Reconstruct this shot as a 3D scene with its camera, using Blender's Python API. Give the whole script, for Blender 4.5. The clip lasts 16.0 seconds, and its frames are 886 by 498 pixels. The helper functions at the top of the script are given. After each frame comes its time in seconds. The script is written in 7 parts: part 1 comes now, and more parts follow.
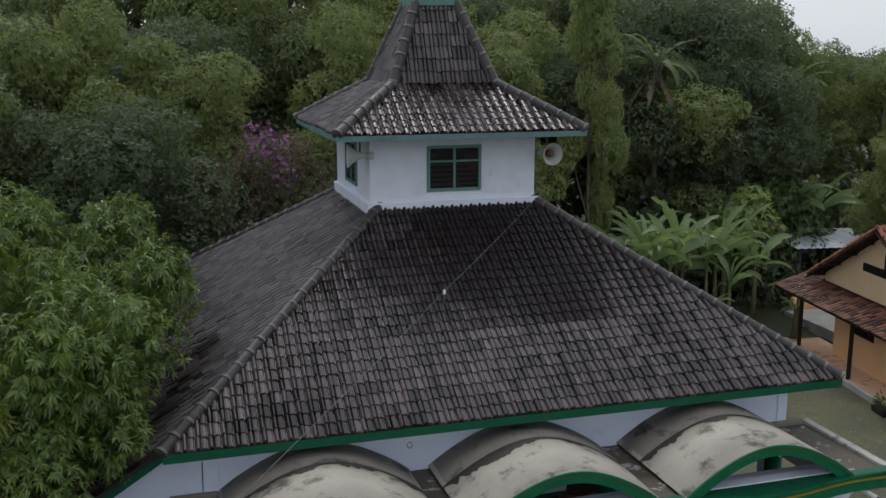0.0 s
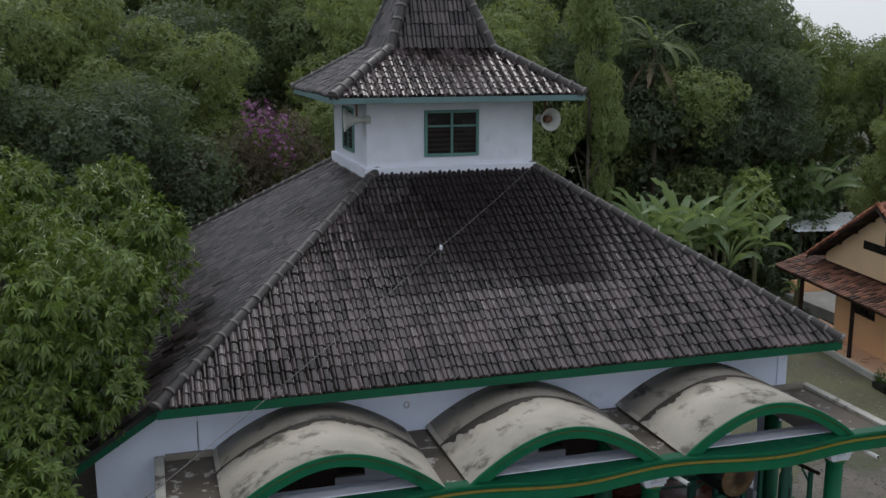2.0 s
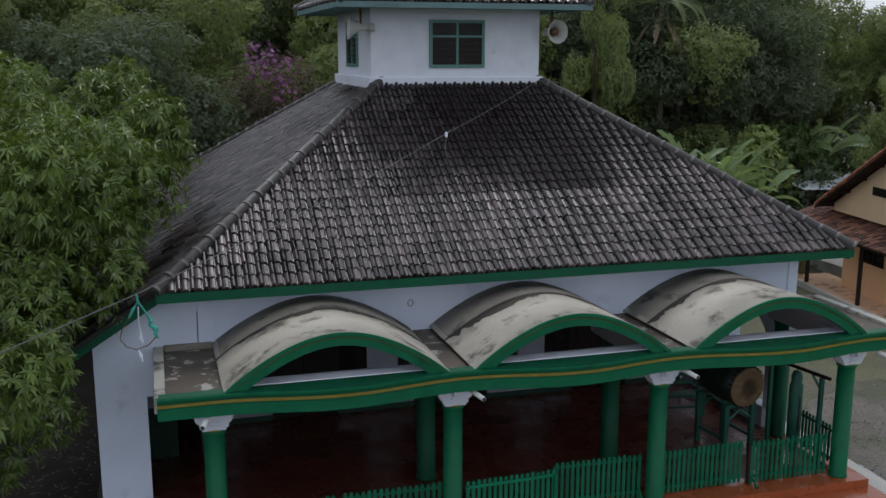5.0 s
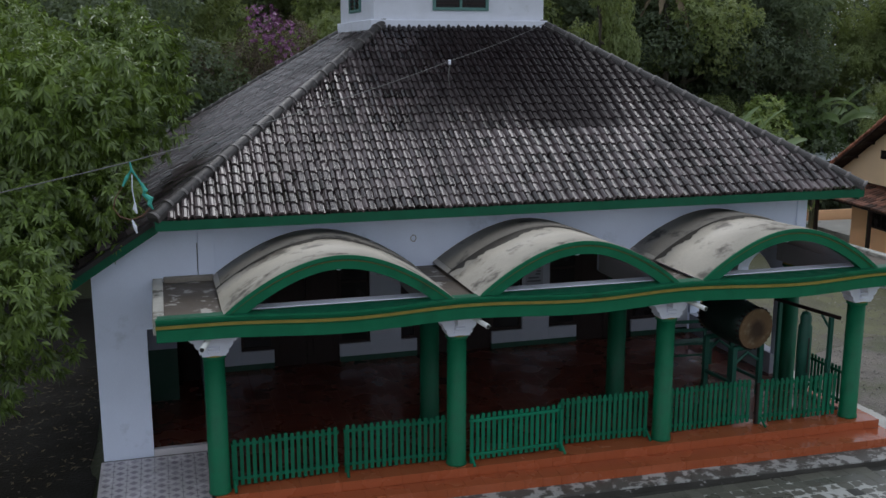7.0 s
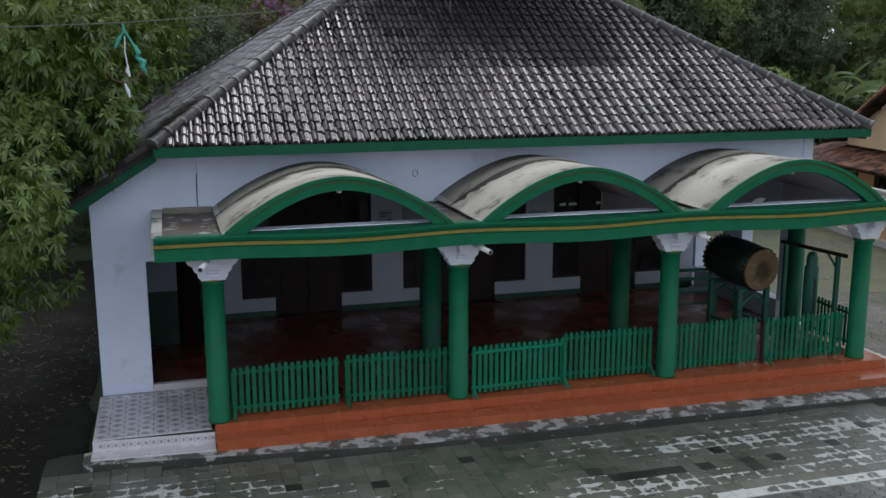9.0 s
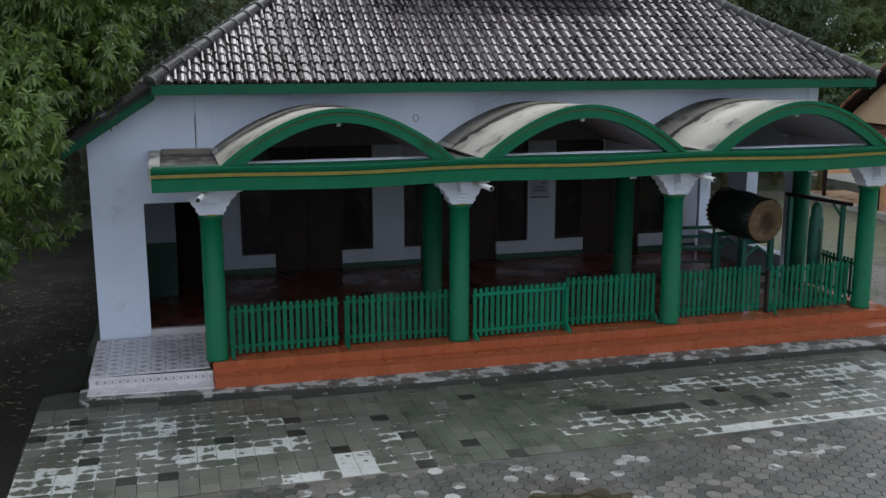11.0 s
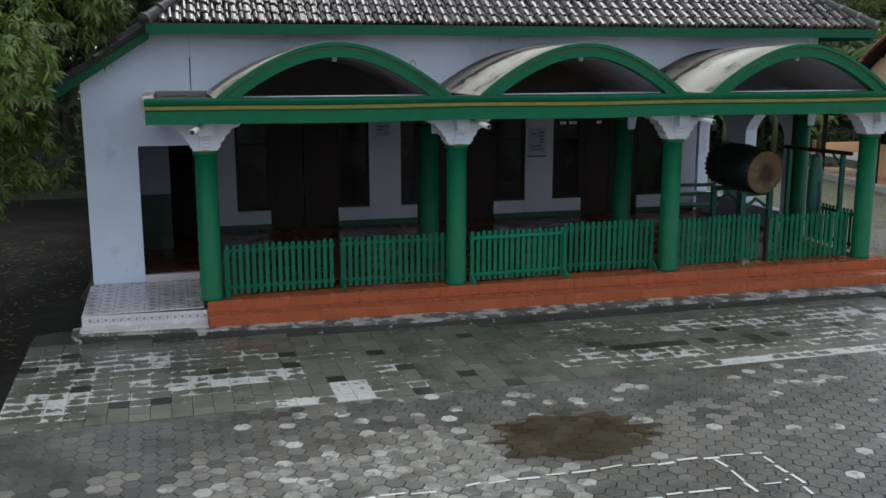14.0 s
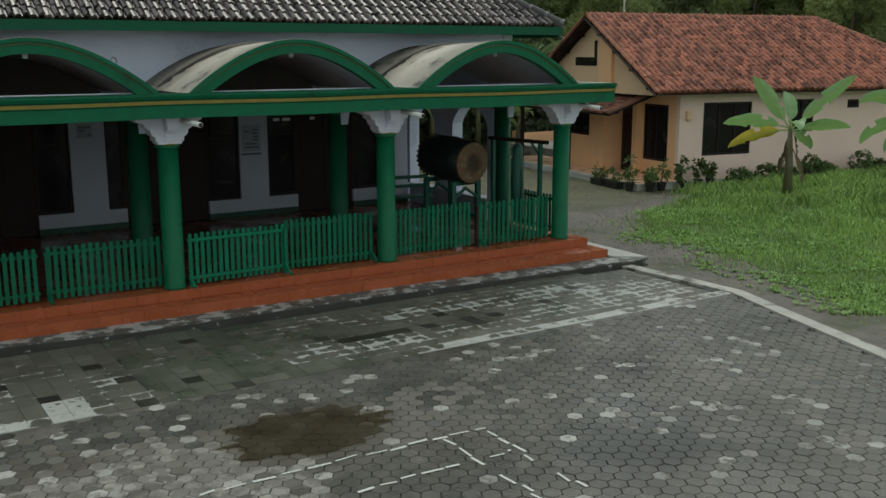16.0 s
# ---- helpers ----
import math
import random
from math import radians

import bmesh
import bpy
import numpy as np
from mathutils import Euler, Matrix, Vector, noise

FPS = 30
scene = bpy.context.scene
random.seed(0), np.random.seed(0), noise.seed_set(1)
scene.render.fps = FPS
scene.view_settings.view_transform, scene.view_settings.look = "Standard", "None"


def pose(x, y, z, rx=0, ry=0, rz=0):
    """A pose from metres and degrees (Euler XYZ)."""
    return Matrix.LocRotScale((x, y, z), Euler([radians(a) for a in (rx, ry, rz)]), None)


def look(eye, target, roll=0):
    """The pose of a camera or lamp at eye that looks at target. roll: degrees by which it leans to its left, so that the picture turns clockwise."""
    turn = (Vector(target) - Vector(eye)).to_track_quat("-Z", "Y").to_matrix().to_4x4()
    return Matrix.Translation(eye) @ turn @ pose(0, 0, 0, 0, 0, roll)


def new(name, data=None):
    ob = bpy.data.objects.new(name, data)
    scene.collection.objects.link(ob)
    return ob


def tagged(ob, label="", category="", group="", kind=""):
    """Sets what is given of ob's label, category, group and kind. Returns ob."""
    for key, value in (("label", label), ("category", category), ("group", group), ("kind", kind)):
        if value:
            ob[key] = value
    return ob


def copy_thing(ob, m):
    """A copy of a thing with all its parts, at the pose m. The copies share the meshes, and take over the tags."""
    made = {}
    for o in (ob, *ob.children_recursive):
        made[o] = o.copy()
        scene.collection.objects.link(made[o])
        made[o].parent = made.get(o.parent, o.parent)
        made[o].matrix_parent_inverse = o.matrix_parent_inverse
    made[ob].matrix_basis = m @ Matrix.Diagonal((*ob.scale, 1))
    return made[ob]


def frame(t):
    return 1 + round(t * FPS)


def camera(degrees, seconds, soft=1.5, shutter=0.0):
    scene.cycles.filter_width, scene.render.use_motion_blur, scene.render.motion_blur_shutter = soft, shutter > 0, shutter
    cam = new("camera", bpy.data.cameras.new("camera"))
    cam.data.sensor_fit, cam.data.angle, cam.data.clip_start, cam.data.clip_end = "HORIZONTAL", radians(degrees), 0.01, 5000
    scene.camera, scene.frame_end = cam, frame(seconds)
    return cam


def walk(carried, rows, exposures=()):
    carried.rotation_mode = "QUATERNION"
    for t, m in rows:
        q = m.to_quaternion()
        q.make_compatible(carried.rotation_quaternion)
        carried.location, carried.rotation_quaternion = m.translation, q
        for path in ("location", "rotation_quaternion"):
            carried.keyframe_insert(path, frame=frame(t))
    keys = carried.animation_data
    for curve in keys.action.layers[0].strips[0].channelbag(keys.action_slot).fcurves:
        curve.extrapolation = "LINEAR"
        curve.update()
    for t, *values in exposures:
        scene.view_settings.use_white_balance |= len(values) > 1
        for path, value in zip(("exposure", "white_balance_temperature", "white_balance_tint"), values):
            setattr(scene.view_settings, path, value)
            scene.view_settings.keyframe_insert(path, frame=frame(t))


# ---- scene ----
cam = camera(48.8, 16.0)
PATH = [
    (0, (-0.384, -13.221, 9.806), (0.178, -11.344, 9.405), -0.0),
    (0.5, (-0.436, -13.239, 9.75), (0.126, -11.363, 9.346), 0.0),
    (1, (-0.408, -13.26, 9.551), (0.154, -11.383, 9.152), -0.1),
    (1.5, (-0.355, -13.294, 9.329), (0.205, -11.416, 8.928), -0.1),
    (2, (-0.327, -13.276, 9.069), (0.233, -11.398, 8.671), -0.1),
    (2.5, (-0.329, -13.28, 8.8), (0.229, -11.402, 8.399), 0.0),
    (3, (-0.357, -13.261, 8.524), (0.2, -11.383, 8.122), 0.2),
    (3.5, (-0.383, -13.273, 8.237), (0.173, -11.394, 7.836), 0.1),
    (3.7, (-0.38, -13.284, 8.188), (0.175, -11.406, 7.781), 0.2),
    (5.8, (-0.342, -13.311, 6.829), (0.21, -11.429, 6.436), -0.0),
    (6, (-0.332, -13.304, 6.784), (0.216, -11.423, 6.382), 0.1),
    (6.5, (-0.343, -13.282, 6.501), (0.203, -11.401, 6.097), 0.0),
    (7, (-0.345, -13.293, 6.233), (0.2, -11.411, 5.831), 0.0),
    (7.5, (-0.336, -13.331, 5.973), (0.207, -11.448, 5.573), -0.0),
    (8, (-0.331, -13.357, 5.66), (0.211, -11.474, 5.261), -0.0),
    (8.5, (-0.331, -13.362, 5.393), (0.208, -11.478, 4.994), -0.0),
    (9, (-0.319, -13.357, 5.152), (0.217, -11.472, 4.752), -0.1),
    (9.2, (-0.297, -13.406, 5.042), (0.236, -11.519, 4.645), -0.1),
    (11.5, (-0.294, -13.407, 3.958), (0.236, -11.518, 3.57), -0.1),
    (12, (-0.292, -13.43, 3.725), (0.237, -11.541, 3.339), -0.1),
    (12.5, (-0.293, -13.439, 3.469), (0.233, -11.548, 3.085), -0.0),
    (13, (-0.305, -13.433, 3.288), (0.22, -11.542, 2.9), -0.0),
    (13.5, (-0.302, -13.42, 3.264), (0.222, -11.529, 2.877), -0.0),
    (14, (-0.304, -13.443, 3.309), (0.232, -11.556, 2.922), -0.0),
    (14.5, (-0.341, -13.487, 3.308), (0.404, -11.672, 2.923), -0.0),
    (15, (-0.355, -13.481, 3.3), (0.545, -11.738, 2.911), -0.1),
    (15.5, (-0.361, -13.456, 3.299), (0.645, -11.772, 2.907), -0.1),
    (16, (-0.339, -13.451, 3.311), (0.715, -11.798, 2.916), -0.1),
]
EXPOSURES = [(0, -0.34, 6500, 11), (3.5, -0.3, 6500, 11), (6, -0.33, 6250, 11), (7, -0.22, 6250, 11), (8, -0.1, 6200, 10), (9, 0.0, 6200, 10), (11.5, 0.06, 6200, 9), (12.5, 0.07, 6250, 8), (14, 0.08, 6300, 7), (14.6, 0.0, 6550, 2), (15.0, -0.2, 6650, 0), (16, -0.36, 6850, -1)]
walk(cam, [(t, look(eye, target, roll)) for t, eye, target, roll in PATH], EXPOSURES)

# ---- world and light: wet overcast afternoon ----
world = bpy.data.worlds.new("overcast")
scene.world = world
world.use_nodes = True
wn, wl = world.node_tree.nodes, world.node_tree.links
wn.clear()
sky = wn.new("ShaderNodeTexSky")
sky.sky_type, sky.sun_disc = "NISHITA", False
sky.sun_elevation, sky.sun_rotation = radians(54), radians(10)
sky.air_density, sky.dust_density = 1.2, 1.5
hsv = wn.new("ShaderNodeHueSaturation")
hsv.inputs["Saturation"].default_value = 0.4
veil = wn.new("ShaderNodeMix")          # cloud cover evens out the clear sky
veil.data_type = "RGBA"
veil.inputs["Factor"].default_value = 0.80
veil.inputs["B"].default_value = (6.9, 7.45, 8.1, 1)
back = wn.new("ShaderNodeBackground")
back.inputs["Strength"].default_value = 0.13
wout = wn.new("ShaderNodeOutputWorld")
wl.new(sky.outputs["Color"], hsv.inputs["Color"])
wl.new(hsv.outputs["Color"], veil.inputs["A"])
wl.new(veil.outputs["Result"], back.inputs["Color"])
wl.new(back.outputs["Background"], wout.inputs["Surface"])
sun = new("sun", bpy.data.lights.new("sun", "SUN"))
sun.data.energy, sun.data.angle, sun.data.color = 1.1, radians(30), (1.0, 0.98, 0.95)
sun.matrix_world = look((7.5, 23.5, 30.0), (4.4, 6.0, 3.0))


# ---- materials ----
def material(name, base, rough=0.7, vary=0.25, scale=3.0, fine=40.0, bump=0.15, metal=0.0, spot=None, spot_scale=1.2,
             spot_at=0.58, spot_soft=0.12, per_object=0.0, per_island=0.0, sheen=0.5, bump_dist=0.01, wet=0.0, second=None, blot_at=None, blot_size=1.0, blot=(0.01, 0.008, 0.008), blot_dull=0.0):
    """A procedural surface: base colour varied at two scales, stains of the colour spot, relief, and gloss."""
    m = bpy.data.materials.new(name)
    m.use_nodes = True
    n, l = m.node_tree.nodes, m.node_tree.links
    bsdf = n["Principled BSDF"]
    bsdf.inputs["Metallic"].default_value = metal
    bsdf.inputs["Specular IOR Level"].default_value = sheen
    geo = n.new("ShaderNodeNewGeometry")
    coarse = n.new("ShaderNodeTexNoise")
    coarse.inputs["Scale"].default_value, coarse.inputs["Detail"].default_value = scale, 5
    grain = n.new("ShaderNodeTexNoise")
    grain.inputs["Scale"].default_value, grain.inputs["Detail"].default_value = fine, 4
    for tex in (coarse, grain):
        l.new(geo.outputs["Position"], tex.inputs["Vector"])
    add = n.new("ShaderNodeMath")
    add.operation = "MULTIPLY_ADD"
    l.new(grain.outputs["Fac"], add.inputs[0])
    add.inputs[1].default_value = 0.5
    l.new(coarse.outputs["Fac"], add.inputs[2])
    last = add.outputs[0]
    if per_object or per_island:
        if per_object:
            info = n.new("ShaderNodeObjectInfo").outputs["Random"]
        else:
            info = geo.outputs["Random Per Island"]
        more = n.new("ShaderNodeMath")
        more.operation = "MULTIPLY_ADD"
        l.new(info, more.inputs[0])
        more.inputs[1].default_value = per_object or per_island
        l.new(last, more.inputs[2])
        last = more.outputs[0]
        mean = 0.75 + 0.5 * (per_object or per_island)
    else:
        mean = 0.75
    fac = n.new("ShaderNodeMapRange")
    half = 0.4 + 0.22 * (per_object or per_island)
    fac.inputs["From Min"].default_value, fac.inputs["From Max"].default_value = mean - half, mean + half
    l.new(last, fac.inputs["Value"])
    ramp = n.new("ShaderNodeMix")
    ramp.data_type = "RGBA"
    dark = [c * (1 - vary) for c in base]
    light = [min(1, c * (1 + vary)) for c in (second or base)]
    ramp.inputs["A"].default_value, ramp.inputs["B"].default_value = (*dark, 1), (*light, 1)
    l.new(fac.outputs["Result"], ramp.inputs["Factor"])
    colour = ramp.outputs["Result"]
    if spot:
        patch = n.new("ShaderNodeTexNoise")
        patch.inputs["Scale"].default_value, patch.inputs["Detail"].default_value = spot_scale, 7
        patch.inputs["Roughness"].default_value = 0.65
        l.new(geo.outputs["Position"], patch.inputs["Vector"])
        step = n.new("ShaderNodeMapRange")
        step.inputs["From Min"].default_value, step.inputs["From Max"].default_value = spot_at, spot_at + spot_soft
        l.new(patch.outputs["Fac"], step.inputs["Value"])
        mix = n.new("ShaderNodeMix")
        mix.data_type = "RGBA"
        mix.inputs["B"].default_value = (*spot, 1)
        l.new(step.outputs["Result"], mix.inputs["Factor"])
        l.new(colour, mix.inputs["A"])
        colour = mix.outputs["Result"]
    if blot_at:
        # one old stain: a ragged blotch round a point
        dist = n.new("ShaderNodeVectorMath")
        dist.operation = "DISTANCE"
        l.new(geo.outputs["Position"], dist.inputs[0])
        dist.inputs[1].default_value = blot_at
        ragged = n.new("ShaderNodeMath")
        ragged.operation = "MULTIPLY_ADD"
        l.new(coarse.outputs["Fac"], ragged.inputs[0])
        ragged.inputs[1].default_value = -blot_size * 1.6
        l.new(dist.outputs["Value"], ragged.inputs[2])
        fade = n.new("ShaderNodeMapRange")
        fade.inputs["From Min"].default_value, fade.inputs["From Max"].default_value = -0.15 * blot_size, 0.8 * blot_size
        fade.inputs["To Min"].default_value, fade.inputs["To Max"].default_value = 0.9, 0.0
        l.new(ragged.outputs[0], fade.inputs["Value"])
        stain = n.new("ShaderNodeMix")
        stain.data_type = "RGBA"
        stain.inputs["B"].default_value = (*blot, 1)
        l.new(fade.outputs["Result"], stain.inputs["Factor"])
        l.new(colour, stain.inputs["A"])
        colour = stain.outputs["Result"]
    l.new(colour, bsdf.inputs["Base Color"])
    rg = n.new("ShaderNodeMapRange")
    rg.inputs["To Min"].default_value, rg.inputs["To Max"].default_value = max(0.03, rough - 0.15 - wet), min(1, rough + 0.12)
    rg.inputs["From Min"].default_value, rg.inputs["From Max"].default_value = 0.35, 0.65
    l.new(coarse.outputs["Fac"], rg.inputs["Value"])
    l.new(rg.outputs["Result"], bsdf.inputs["Roughness"])
    if blot_dull:
        rougher = n.new("ShaderNodeMath")
        rougher.operation = "MULTIPLY_ADD"
        l.new(fade.outputs["Result"], rougher.inputs[0])
        rougher.inputs[1].default_value = 0.5 * blot_dull
        l.new(rg.outputs["Result"], rougher.inputs[2])
        l.new(rougher.outputs[0], bsdf.inputs["Roughness"])
        matt = n.new("ShaderNodeMath")
        matt.operation = "MULTIPLY_ADD"
        l.new(fade.outputs["Result"], matt.inputs[0])
        matt.inputs[1].default_value, matt.inputs[2].default_value = -sheen * blot_dull, sheen
        l.new(matt.outputs[0], bsdf.inputs["Specular IOR Level"])
    if bump:
        bp = n.new("ShaderNodeBump")
        bp.inputs["Strength"].default_value, bp.inputs["Distance"].default_value = bump, bump_dist
        l.new(grain.outputs["Fac"], bp.inputs["Height"])
        l.new(bp.outputs["Normal"], bsdf.inputs["Normal"])
    return m


